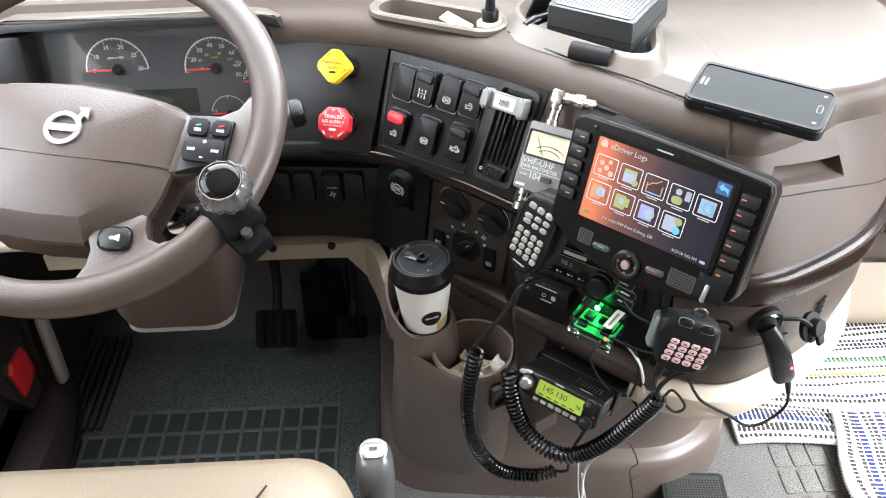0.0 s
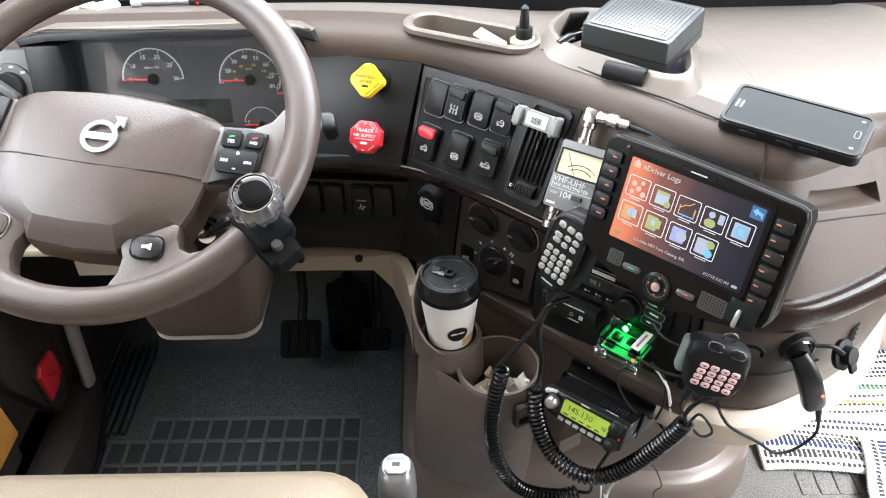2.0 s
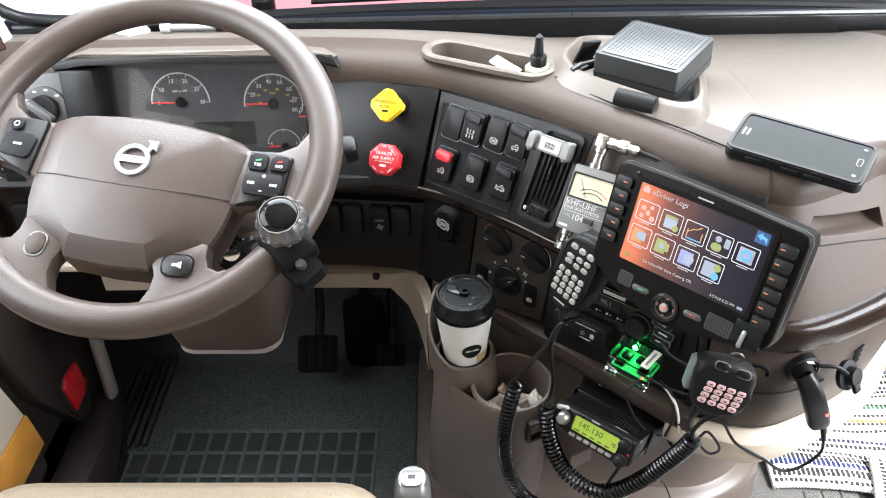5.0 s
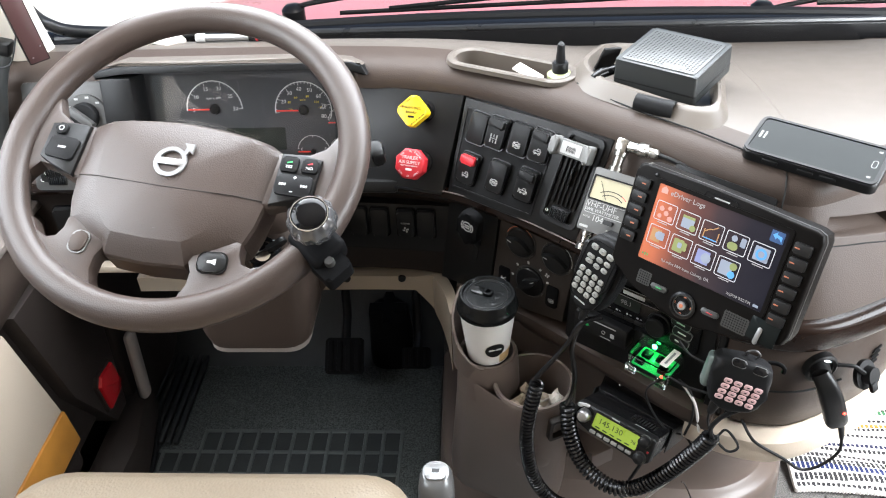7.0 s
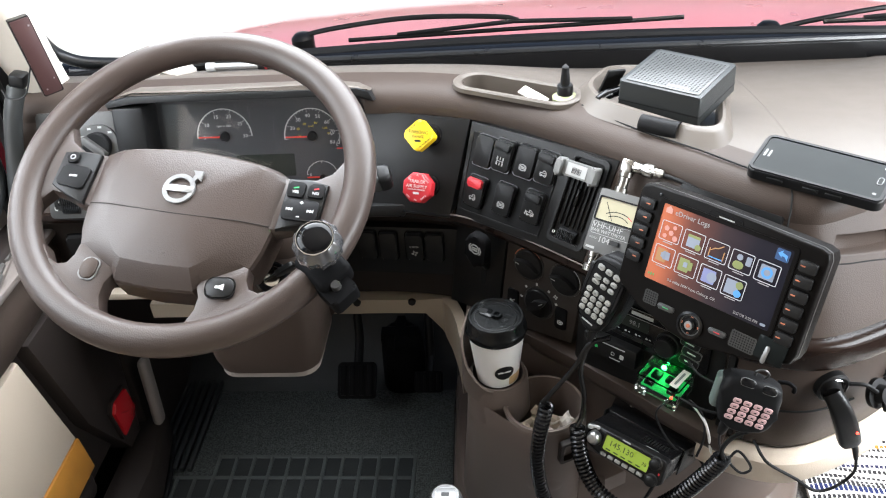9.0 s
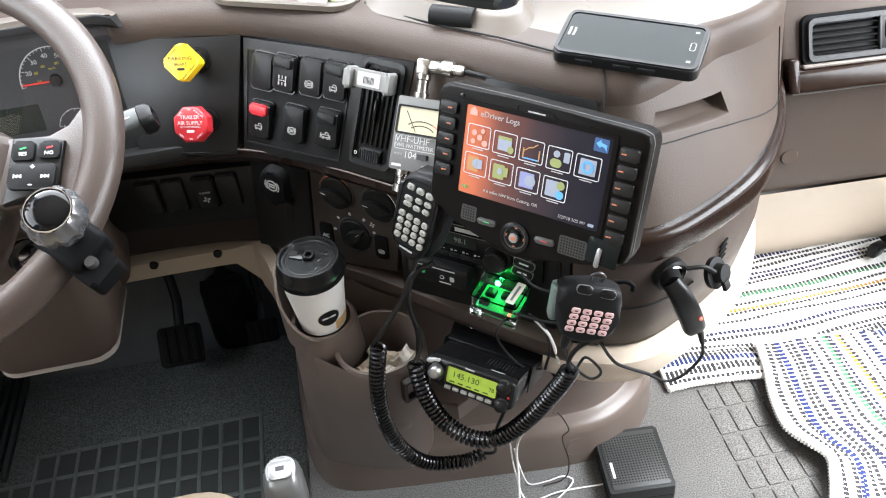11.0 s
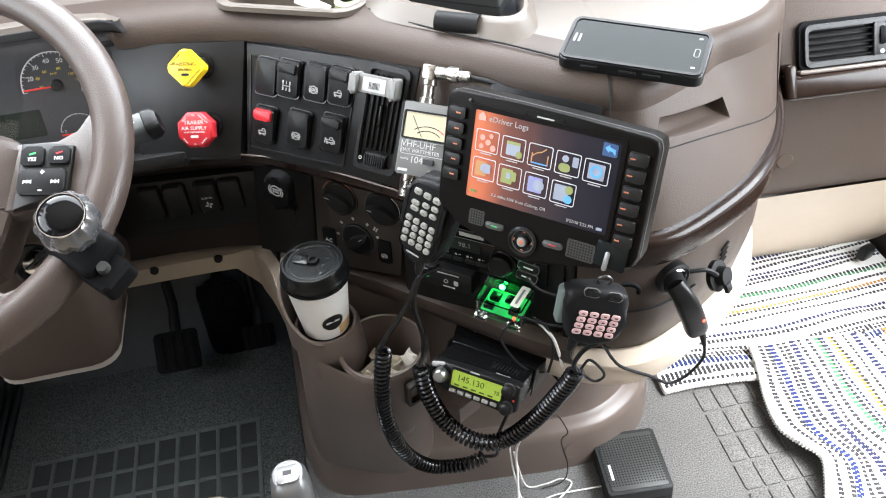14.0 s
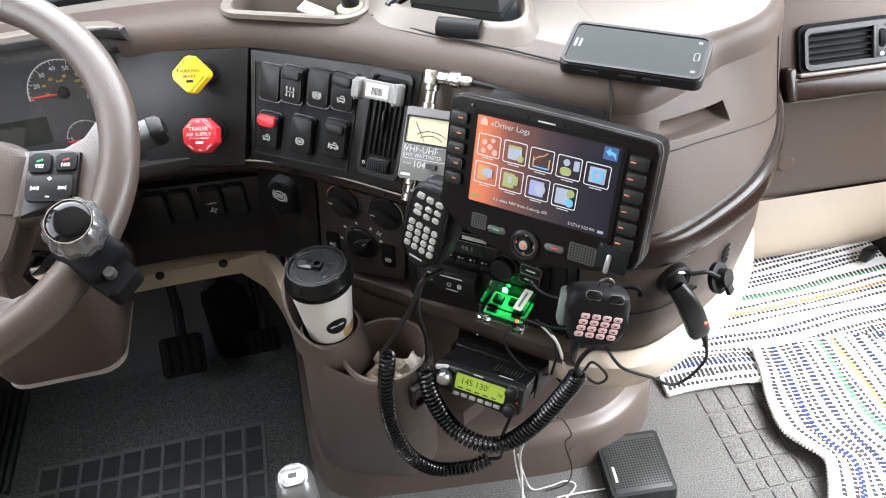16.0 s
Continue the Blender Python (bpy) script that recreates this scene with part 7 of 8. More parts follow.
def coffee_cup():
    c = thing("coffee_cup", "white paper coffee cup with black lid in the cup holder", "cup", T(0.003, 0.880, 0.452, rz=-28) @ Matrix.Scale(0.937, 4))
    part("cup", lathe([(0.0, 0.003), (0.032, 0.003), (0.033, 0.0), (0.0445, 0.100)], 48), CUP_PAPER, c)
    lid = part("lid", lathe([(0.0462, 0.0920), (0.0475, 0.0960), (0.0475, 0.1010), (0.0462, 0.1040), (0.0445, 0.1060), (0.0435, 0.1180), (0.0415, 0.1210), (0.0385, 0.1210), (0.0365, 0.1175), (0.0, 0.1170)], 56), LID_BLACK, c, "black plastic sip lid")
    part("sip_flap", prism(rr(0.024, 0.018, 0.004), 0.1172, 0.1192, 0.001, m=T(-0.016, 0.003, 0)), LID_BLACK, lid)
    part("sip_hole", prism(rr(0.012, 0.010, 0.003), 0.1190, 0.1196, m=T(-0.023, 0.003, 0)), FELT_AND_SHADE, lid)
    part("flap_lock", frame_prism(rr(0.014, 0.015, 0.003), rr(0.008, 0.009, 0.002), 0.1175, 0.1220, m=T(0.0, 0.003, 0)), LID_BLACK, lid)
    for a in range(-150, 151, 15):
        part("lid_relief", prism(rr(0.0016, 0.0042, 0.0006, 2), 0.1168, 0.1177, m=T(0.0335 * math.cos(radians(a)), 0.0335 * math.sin(radians(a)), 0, 0, 0, a)), LID_BLACK, lid)
    for y, turn in ((0.013, 25), (-0.013, -25), (0.0, 90)):
        part("lid_relief", prism([(-0.005, 0.0), (0.006, 0.005), (0.006, -0.005)][::-1], 0.1166, 0.1180, 0.0005, m=T(0.016, y, 0, 0, 0, turn)), LID_BLACK, lid)
    part("lid_ring", tube([(0.032 * math.cos(2 * math.pi * k / 48), 0.032 * math.sin(2 * math.pi * k / 48), 0.1172) for k in range(48)], 0.0009, 6, closed=True), BLACK, lid)

    def wrap(x, z, r0=0.033, slope=0.0115 / 0.100, out=0.0005):
        r = r0 + slope * z + out
        a = radians(-44) + x / r
        return (r * math.cos(a), r * math.sin(a), z)

    def wrapped(outline, z0, mat, name, out):
        bm = bmesh.new()
        mid = bm.verts.new(wrap(0, z0, out=out))
        vs = [bm.verts.new(wrap(x, z0 + y, out=out)) for x, y in outline]
        for k in range(len(vs)):
            bm.faces.new((mid, vs[k], vs[(k + 1) % len(vs)]))
        return part(name, bm, mat, c, "plain printed badge" if name == "badge" else "")

    wrapped(ring(0.0172, 28, 1.0, 0.92), 0.034, PAPER, "badge_rim", 0.0004)
    wrapped(ring(0.0158, 28, 1.0, 0.92), 0.034, BLACK, "badge", 0.0008)
    wrapped(rr(0.021, 0.0040, 0.0015, 2), 0.0352, WHITE_INK, "badge_bar", 0.0012)
    rows = [[wrap(x / 1000, z, out=0.0003) for x in range(8, 46, 3)] for z in (0.003, 0.010, 0.016, 0.022)]
    part("printed_band", grid(rows), GOLD_INK, c, "tan printed band")
    return c


coffee_cup()


def crumpled(name, label, at, size, seed, mat=PAPER):
    rng = random.Random(seed)
    n = 9
    rows = []
    for j in range(n):
        row = []
        for i in range(n):
            x, y = (i / (n - 1) - 0.5) * size[0], (j / (n - 1) - 0.5) * size[1]
            row.append((x + rng.uniform(-0.002, 0.002), y + rng.uniform(-0.002, 0.002), size[2] * math.sin(x * 190 + seed) * math.cos(y * 150 + seed * 2) + rng.uniform(-0.0025, 0.0025)))
        rows.append(row)
    bm = grid(rows)
    back = grid([[(x, y, z - 0.0006) for x, y, z in row] for row in rows])
    merge(bm, back)
    return single(name, bm, mat, label, "paper", at, sharp=20)


crumpled("crumpled_paper", "crumpled tan paper napkin in the cup holder", T(0.052, 0.826, 0.385, 50, 20, 55), (0.05, 0.036, 0.008), 3, RECEIPT)
crumpled("crumpled_paper", "crumpled cream paper scrap in the cup holder", T(0.096, 0.835, 0.380, 38, -25, 20), (0.046, 0.034, 0.007), 8)
crumpled("crumpled_paper", "crumpled tan paper scrap in the cup holder", T(0.070, 0.848, 0.380, 65, 5, -35), (0.044, 0.04, 0.006), 12, RECEIPT)
single("tobacco_pinch_tin", lathe([(0.0, 0.012), (0.022, 0.012), (0.023, 0.010), (0.023, 0.0), (0.0, 0.0)], 24, T(0.085, 0.815, 0.352, 20)), BROWN_DARK, "dark round tin at the bottom of the cup holder", "tin")


# ---- on the dash top ----
def smartphone():
    p = thing("smartphone", "black smartphone in a rugged case lying on the dash", "smartphone", frame_at((0.3867, 0.8265, 0.8115), -27.7, 81, -6.3))
    part("case", prism(rr(0.150, 0.075, 0.010), 0.0, 0.0125, 0.003, seg=3), BLACK, p)
    part("glass", prism(rr(0.139, 0.0635, 0.006), 0.011, 0.0131), PHONE_GLASS, p)
    part("case_lip", frame_prism(rr(0.147, 0.072, 0.009), rr(0.140, 0.0645, 0.006), 0.012, 0.0142), RUBBER, p)
    part("home_key", frame_prism(rr(0.006, 0.014, 0.003), rr(0.0045, 0.0125, 0.0022), 0.0131, 0.0137, m=T(0.063, 0, 0)), GREY, p)
    part("earpiece", prism(rr(0.0025, 0.014, 0.001, 2), 0.0131, 0.0135, m=T(-0.065, 0, 0)), GREY, p)
    part("maker_bar", box(0.0022, 0.013, 0.0003, 0, T(-0.060, 0.0, 0.0133)), GREY, p)
    for y in (-0.024, 0.024):
        part("soft_key", box(0.004, 0.003, 0.0003, 0, T(0.063, y, 0.0133)), GREY, p)
    for x in (-0.04, 0.0, 0.025):
        part("side_button", box(0.018, 0.003, 0.004, 0.001, T(x, -0.0380, 0.0065)), RUBBER, p)
    part("ring_stand", lathe([(0.030, -0.006), (0.030, 0.0), (0.0, 0.0)], 28, T(0.040, 0.018, 0)), BLACK, p, "round black grip disc under the phone")


smartphone()


def dot_grille(nx, ny, step, r, z, drop=None):
    vs, fs = [], []
    for i in range(nx):
        for j in range(ny):
            if drop and drop(i, j):
                continue
            x, y, o = step * (i - (nx - 1) / 2), step * (j - (ny - 1) / 2), len(vs)
            vs += [(x + r * math.cos(radians(60 * k)), y + r * math.sin(radians(60 * k)), z) for k in range(6)]
            fs.append([o + k for k in range(6)])
    bm = bmesh.new()
    me = bpy.data.meshes.new("tmp")
    me.from_pydata(vs, [], fs)
    bm.from_mesh(me)
    bpy.data.meshes.remove(me)
    return bm


SPEAKER_CASE = material("dark_grey_speaker_case", (0.026, 0.028, 0.028), 0.4, grain=0.2, grain_scale=900, vary=0.1, spec=0.3)


def extension_speaker(at, label, w=0.120, d=0.114, h=0.052, mark="front"):
    s = thing("extension_speaker", label, "loudspeaker", at, "extension speakers")
    part("cabinet", prism(rr(w, d, 0.004), 0.0, h, 0.0025, top_scale=0.985), SPEAKER_CASE, s)
    g = part("grille", prism(rr(w - 0.014, d - 0.014, 0.004), h - 0.001, h + 0.0012, 0.001), GRILLE, s)
    part("perforation", dot_grille(20, 19, 0.0049, 0.0015, h + 0.0014), FELT_AND_SHADE, g, smooth=False)
    part("maker_bar", box(*((0.030, 0.0042) if mark == "front" else (0.0042, 0.030)), 0.0004, 0, T(*((0.020, -d / 2 + 0.016) if mark == "front" else (-w / 2 + 0.015, -0.018)), h + 0.0016)), WHITE_INK, g, "maker name as a plain bar")
    part("seam", frame_prism(rr(w + 0.0006, d + 0.0006, 0.004), rr(w - 0.002, d - 0.002, 0.004), 0.010, 0.0115), BLACK, s)
    return s


DASH_SPK = frame_at((0.2585, 1.0411, 0.8150), -33.7, 88, -1.2)
extension_speaker(DASH_SPK, "black square loudspeaker with a perforated grille resting in the dash tray", 0.118, 0.118, 0.038)


def dash_trays():
    t = thing("dash_speaker_tray", "brown raised tray rim moulded into the dash top", "tray", T(SPEAKER_TRAY[0], SPEAKER_TRAY[1], 0))
    o = TRAY_LINE

    def bed(x, y):
        return top_height(SPEAKER_TRAY[0] + x, SPEAKER_TRAY[1] + y)

    rows = []
    for s, z in ((1.17, -0.003), (1.11, 0.003), (1.04, 0.011), (1.00, 0.0150), (0.95, 0.0150), (0.91, 0.009), (0.885, -0.002), (0.865, -0.014), (0.5, -0.016), (0.0, -0.016)):
        rows.append([(x * s, y * s, bed(x * s, y * s) + z) for x, y in o])
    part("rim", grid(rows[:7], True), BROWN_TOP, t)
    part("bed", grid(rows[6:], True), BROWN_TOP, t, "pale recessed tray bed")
    b = thing("dash_coin_tray", "long oval coin tray sunk into the dash top", "tray", T(COIN_TRAY[0], COIN_TRAY[1], 0, 0, 0, COIN_TRAY[2]))
    o = rr(0.196, 0.066, 0.032, 8)

    def bed2(x, y):
        c, s = math.cos(radians(COIN_TRAY[2])), math.sin(radians(COIN_TRAY[2]))
        return top_height(COIN_TRAY[0] + x * c - y * s, COIN_TRAY[1] + x * s + y * c)

    rows = []
    for s, z in ((1.10, -0.004), (1.07, 0.002), (1.0, 0.004), (0.86, 0.004), (0.76, 0.001), (0.72, -0.012), (0.66, -0.032), (0.3, -0.034), (0.0, -0.034)):
        g = 1 - (1 - s) * 0.42 if s > 0.5 else s * 1.2
        rows.append([(x * g, y * s, bed2(x * g, y * s) + z) for x, y in o])
    part("rim", grid(rows, True), BROWN_TOP, b)


dash_trays()


def tyre_gauge():
    y = 1.222
    g = thing("tyre_gauge", "silver pencil tyre gauge with red ring on the dash", "gauge", T(-0.462, y, top_height(-0.40, y) + 0.0075, 0, 90))
    part("barrel", lathe([(0.0, 0.018), (0.0062, 0.018), (0.0062, 0.088), (0.0, 0.088)], 18), SILVER, g)
    part("head", lathe([(0.0, 0.0), (0.0072, 0.002), (0.0072, 0.016), (0.005, 0.018)], 18), LIGHT_GREY, g, "pale plastic head")
    part("collar", lathe([(0.0068, 0.088), (0.0068, 0.104), (0.0, 0.104)], 18), BLACK, g)
    part("ring", lathe([(0.0071, 0.099), (0.0071, 0.103)], 18), RED, g, "red ring")
    part("grip", lathe([(0.0066, 0.104), (0.0072, 0.110), (0.0062, 0.116), (0.0072, 0.122), (0.0062, 0.128), (0.0, 0.129)], 18), BROWN_DARK, g)


tyre_gauge()
for dx, dy, turn, tip in ((-0.556, 1.216, 12, 8), (-0.523, 1.222, -25, -10), (-0.497, 1.218, 40, 6)):
    single("paper_scrap", box(0.036, 0.020, 0.007, 0.002, T(dx, dy, top_height(dx, dy) + 0.004, tip, 4, turn)), PAPER, "crumpled white paper scrap on the dash top", "paper", group="paper scraps on the dash")
single("paper_slip", box(0.045, 0.018, 0.003, 0.0008, T(0.064, 1.084, 0.806, 10, 12, -40)), PAPER, "folded white paper slip in the coin tray", "paper")


def dropper_bottle():
    b = thing("dropper_bottle", "small green glass bottle with a black rubber dropper top", "bottle", T(0.108, 1.066, 0.802))
    part("bottle", lathe([(0.0, 0.0), (0.017, 0.0), (0.018, 0.004), (0.018, 0.010), (0.012, 0.014), (0.0, 0.014)], 28), material("green_glass", (0.30, 0.33, 0.17), 0.15, vary=0.1), b)
    part("collar", lathe([(0.0105, 0.013), (0.0115, 0.014), (0.0115, 0.026), (0.010, 0.028), (0.0, 0.028)], 24), BLACK, b)
    part("bulb", lathe([(0.0065, 0.028), (0.0068, 0.034), (0.0055, 0.046), (0.0052, 0.054), (0.0, 0.059)], 20), RUBBER, b)


dropper_bottle()
single("felt_scrap", box(0.030, 0.004, 0.036, 0.0015, T(0.172, 1.056, 0.838, 20, 10, 30)), FELT_AND_SHADE, "torn black felt scrap stuck beside the loudspeaker", "fabric")
single("loudspeaker_plug", tube([(0.150, 1.028, 0.822), (0.163, 1.036, 0.826), (0.185, 1.045, 0.828)], [0.0055, 0.0075, 0.0065], 14), BLACK_GLOSS, "short black plug beside the loudspeaker", "plug")
single("cup_hook", lathe([(0.012, -0.026), (0.0125, 0.026), (0.0095, 0.026), (0.009, -0.026)], 24, T(0.222, 0.951, 0.817, 0, 90, -32), turn=300), CHARCOAL, "grey plastic half-round clip on the dash edge", "clip")


def clutter_by_screen():
    n = thing("papers_by_windscreen", "white cables and paper lying at the windscreen foot", "papers", T(-0.50, 1.26, 0.768))
    part("tube_roll", tube([(0.0, 0.0, 0.008), (0.13, 0.004, 0.008)], 0.009, 12), WHITE, n)
    part("red_band", tube([(0.10, 0.003, 0.008), (0.107, 0.003, 0.008)], 0.0095, 12), RED, n)
    part("sheet", box(0.10, 0.03, 0.006, 0.001, T(-0.10, -0.005, 0.006)), WHITE, n)


clutter_by_screen()

# ---- floor: mat, pedals, speaker, rug ----
extension_speaker(T(0.4506, 0.8320, 0.0, 0, 0, -5), "black square loudspeaker with a perforated grille standing on the floor", 0.110, 0.122, 0.034, "side")


MAT_RIB = material("worn_grey_rubber", (0.072, 0.082, 0.079), 0.45, grain=0.6, grain_scale=330, vary=0.35, vary_scale=30)


def driver_mat():
    m = thing("floor_mat", "dark grey rubber floor mat with a lattice of square pockets", "floor mat", kind="")
    part("sheet", prism([(-0.70, 0.45), (-0.10, 0.45), (-0.097, 0.98), (-0.104, 1.30), (-0.70, 1.30)], 0.0, 0.004), GREYBLUE, m)
    x0, cols, px, py = -0.176, 14, 0.0372, 0.0545
    for k in range(cols + 1):
        x, top = x0 - px * k, 1.109 if k <= 11 else 1.109 - py
        part("rib", box(0.0078, top - 0.62, 0.0040, 0.0014, T(x, (top + 0.62) / 2, 0.0042)), MAT_RIB, m)
    for j in range(9):
        y, left = 1.109 - py * j, x0 - px * (11 if j == 0 else cols)
        part("rib", box(x0 - left + 0.008, 0.0085, 0.0038, 0.0014, T((x0 + left) / 2, y, 0.0041)), MAT_RIB, m)
        for k in range(11 if j == 0 else cols):
            part("pocket", box(px - 0.0085, py - 0.0095, 0.0012, 0, T(x0 - px * (k + 0.5), y - py / 2, 0.0042)), POCKET_TOE_SHADE, m)
    for k in range(8):
        part("heel_rib", box(0.010, 0.27, 0.014, 0.003, T(-0.640 - 0.0160 * k, 1.205, 0.008)), POCKET_TOE_SHADE, m)


driver_mat()


def floor_pads():
    """Raised square pads pressed into the passenger floor."""
    p = thing("floor_pads", "raised square tread pads on the grey passenger floor", "floor tread", kind="structure")
    for j in range(7):
        for i in range(4):
            x, y = 0.6390 + 0.0338 * i, 0.9420 - 0.0555 * j
            part("pad", prism(moved(rr(0.0300, 0.0490, 0.004, 2), x, y), 0.0, 0.0030, 0.0016), FLOOR_GREY, p)


floor_pads()


def pedal(name, label, at, w, h, arm):
    p = thing(name, label, "pedal", at)
    part("pad", prism(rr(w, h, 0.008), -0.006, 0.006, 0.003), MATT_BLACK, p)
    for k in range(4):
        part("tread", box(w * 0.14, h * 0.82, 0.005, 0.001, T((k - 1.5) * w * 0.23, 0, 0.0075)), MATT_BLACK, p)
    part("arm", tube(arm, 0.010, 10), BLACK, p)


pedal("brake_pedal", "black rubber-ribbed brake pedal on a steel arm", frame_at((-0.300, 1.222, 0.110), 0, 48), 0.080, 0.076, [(0.0, 0.02, -0.008), (0.0, 0.09, -0.02), (0.0, 0.34, 0.16)])
pedal("accelerator_pedal", "black accelerator pedal in the dark footwell", frame_at((-0.156, 1.270, 0.058), 0, 45), 0.062, 0.046, [(0.0, 0.01, -0.008), (0.0, 0.06, -0.03), (0.0, 0.26, 0.06)])


# Added black block: stands in for the dark shadow between the pedals.
single("footwell_shade_block", prism(rr(0.100, 0.11, 0.04), 0.0, 0.16, 0.03, m=T(-0.215, 1.345, 0.0, 8), top_scale=0.80, seg=3), MATT_BLACK, "matt black block added for the shadow between the pedals", "gaiter")
KNOB_GREY = material("grey_knob_paint", (0.105, 0.105, 0.104), 0.30, vary=0.06, metal=0.3)


def gear_lever():
    g = thing("gear_lever", "silver-grey plastic gear lever knob with a bright top plate", "gear lever", T(-0.064, 0.648, 0.0))
    rows = []
    for z, w, d, y in ((0.30, 0.030, 0.034, -0.012), (0.36, 0.040, 0.044, -0.010), (0.41, 0.047, 0.054, -0.004), (0.435, 0.046, 0.054, 0.0), (0.448, 0.042, 0.046, 0.004), (0.454, 0.034, 0.036, 0.006), (0.4555, 0.0, 0.0, 0.006)):
        rows.append([(x, yy + y, z) for x, yy in (rr(w, d, min(w, d) * 0.45, 5) if w else [(0, 0)] * 24)])
    part("knob", grid(rows, True), KNOB_GREY, g)
    part("top_plate", prism(rr(0.026, 0.024, 0.006), 0.4545, 0.4580, 0.001, m=T(0, 0.004, 0)), SATIN_SILVER, g, "bright shift pattern plate")
    part("plate_mark", box(0.010, 0.006, 0.0004, 0, T(0, 0.005, 0.4583)), BLACK, g)
    part("shaft", tube([(0, -0.012, 0.31), (0, -0.05, 0.0)], 0.011, 12), BLACK, g)


gear_lever()


def driver_seat():
    s = thing("driver_seat", "tan leather driver seat cushion with a stitched seam", "seat", T(-0.335, 0.352, 0.0))
    rows = []
    for z, w, d, r in ((0.36, 0.46, 0.50, 0.05), (0.40, 0.50, 0.54, 0.06), (0.45, 0.515, 0.555, 0.07), (0.485, 0.505, 0.545, 0.07), (0.502, 0.46, 0.50, 0.06), (0.508, 0.36, 0.40, 0.05), (0.505, 0.0, 0.0, 0.0)):
        rows.append([(x, y, z) for x, y in (rr(w, d, r, 6) if w else [(0, 0)] * 28)])
    part("cushion", grid(rows, True), BEIGE, s, sharp=60)
    part("seam", tube(spline([(0.16, 0.22, 0.5085), (0.12, 0.15, 0.5105), (0.06, 0.05, 0.511)], 6), 0.0012, 6), BROWN_DARK, s)
    part("pedestal", box(0.34, 0.40, 0.36, 0.02, T(0, -0.02, 0.18)), BLACK, s)
    part("backrest", box(0.48, 0.12, 0.62, 0.05, T(0, -0.32, 0.80, -12), 4), BEIGE, s)


driver_seat()


def dashes(rows, mat, name, parent, label=""):
    """Many small stitches as one mesh: (place, along, up, length, width, height)."""
    vs, fs = [], []
    for q, a, up, l, w, h in rows:
        side = up.cross(a).normalized()
        o = len(vs)
        for z in (-0.3 * h, h):
            k = 1.0 if z < 0 else 0.80
            for sx, sy in ((-1, -1), (1, -1), (1, 1), (-1, 1)):
                vs.append(tuple(q + a * (sx * l / 2 * k) + side * (sy * w / 2 * k) + up * z))
        fs += [(o + 4, o + 5, o + 6, o + 7), (o, o + 1, o + 5, o + 4), (o + 1, o + 2, o + 6, o + 5), (o + 2, o + 3, o + 7, o + 6), (o + 3, o, o + 4, o + 7)]
    me = bpy.data.meshes.new(name)
    me.from_pydata(vs, [], fs)
    me.materials.append(mat)
    ob = new(name, me)
    ob.parent = parent
    return tagged(ob, label, kind="stuff")


def rug(label, place, nu, nv, stripes, dash_len, seed):
    """place(u, v) gives a point; stripes run along u at steps of v."""
    r = thing("rag_rug", label, "rug", group="rag rugs")
    top = [[Vector(place(i / nu, j / nv)) for i in range(nu + 1)] for j in range(nv + 1)]
    bm = grid(top)
    merge(bm, grid([[q - Vector((0, 0, 0.007)) for q in row] for row in top]))
    edge = [*top[0], *[row[-1] for row in top[1:]], *top[-1][::-1][1:], *[row[0] for row in top[::-1]][1:-1]]
    merge(bm, grid([edge + edge[:1], [q - Vector((0, 0, 0.007)) for q in edge + edge[:1]]]))
    part("cloth", bm, RUG_WHITE, r, sharp=80)
    rng = random.Random(seed)
    sets = {}
    for v, mat in stripes:
        pts = [Vector(place(i / 400, v + 0.004 * math.sin(i / 23 + v * 40))) for i in range(401)]
        acc, on = 0.0, True
        step = dash_len
        wide = rng.choice((0.0062, 0.0078, 0.0090, 0.0100))
        drift = rng.uniform(0, 6)
        for a, b in zip(pts, pts[1:]):
            acc += (b - a).length
            if acc >= step:
                acc = 0.0
                along = (b - a).normalized()
                up = Vector((0, 0, 1))
                up = (up - along * up.dot(along)).normalized()
                sets.setdefault(mat, []).append((b + up * 0.0005, along, up, dash_len * rng.uniform(0.72, 0.92), wide * rng.uniform(0.75, 1.2), 0.0030))
    for mat, rows in sets.items():
        dashes(rows, mat, "stitching", r, mat.name.replace("_", " ") + " stitches")
    ribs = []
    for k in range(int(nv * 2.2)):
        v = (k + 0.5) / (nv * 2.2)
        pts = [Vector(place(i / 70, v)) for i in range(71)]
        for a, b in zip(pts, pts[1:]):
            ribs.append(((a + b) / 2 + Vector((0, 0, 0.0003)), (b - a).normalized(), Vector((0, 0, 1)), (b - a).length * 1.08, 0.0062, 0.0020))
    dashes(ribs, RUG_WHITE, "weft", r, "white cotton weft ridges")
    rope, acc = [], 0.0
    pts = [Vector(place(i / 900, 0.0)) for i in range(901)]
    for a, b in zip(pts, pts[1:]):
        acc += (b - a).length
        if acc > 0.0058:
            acc = 0.0
            along = (b - a).normalized()
            twist = (along + Vector((-along.y, along.x, 0)) * 1.1).normalized()
            rope.append((b - Vector((0, 0, 0.002)), twist, Vector((0, 0, 1)), 0.0125, 0.0052, 0.0055 * rng.uniform(0.85, 1.15)))
    dashes(rope, RUG_WHITE, "binding", r, "twisted white cotton binding along the edge")
    return r


def rug_far(u, v):
    x = 0.570 + 0.58 * u
    y = 0.962 - 0.035 * u * (1 - v) + (0.30 + 0.03 * u) * v
    wave = 0.010 * math.sin(9 * u + 6 * v) * math.exp(-((v - 0.25) / 0.3) ** 2) + 0.012 * math.exp(-((u - 0.30) / 0.10) ** 2 - ((v - 0.12) / 0.2) ** 2)
    return (x, y + 0.012 * math.sin(7 * u + 1) * (1 - v), 0.0105 + max(-0.002, wave))


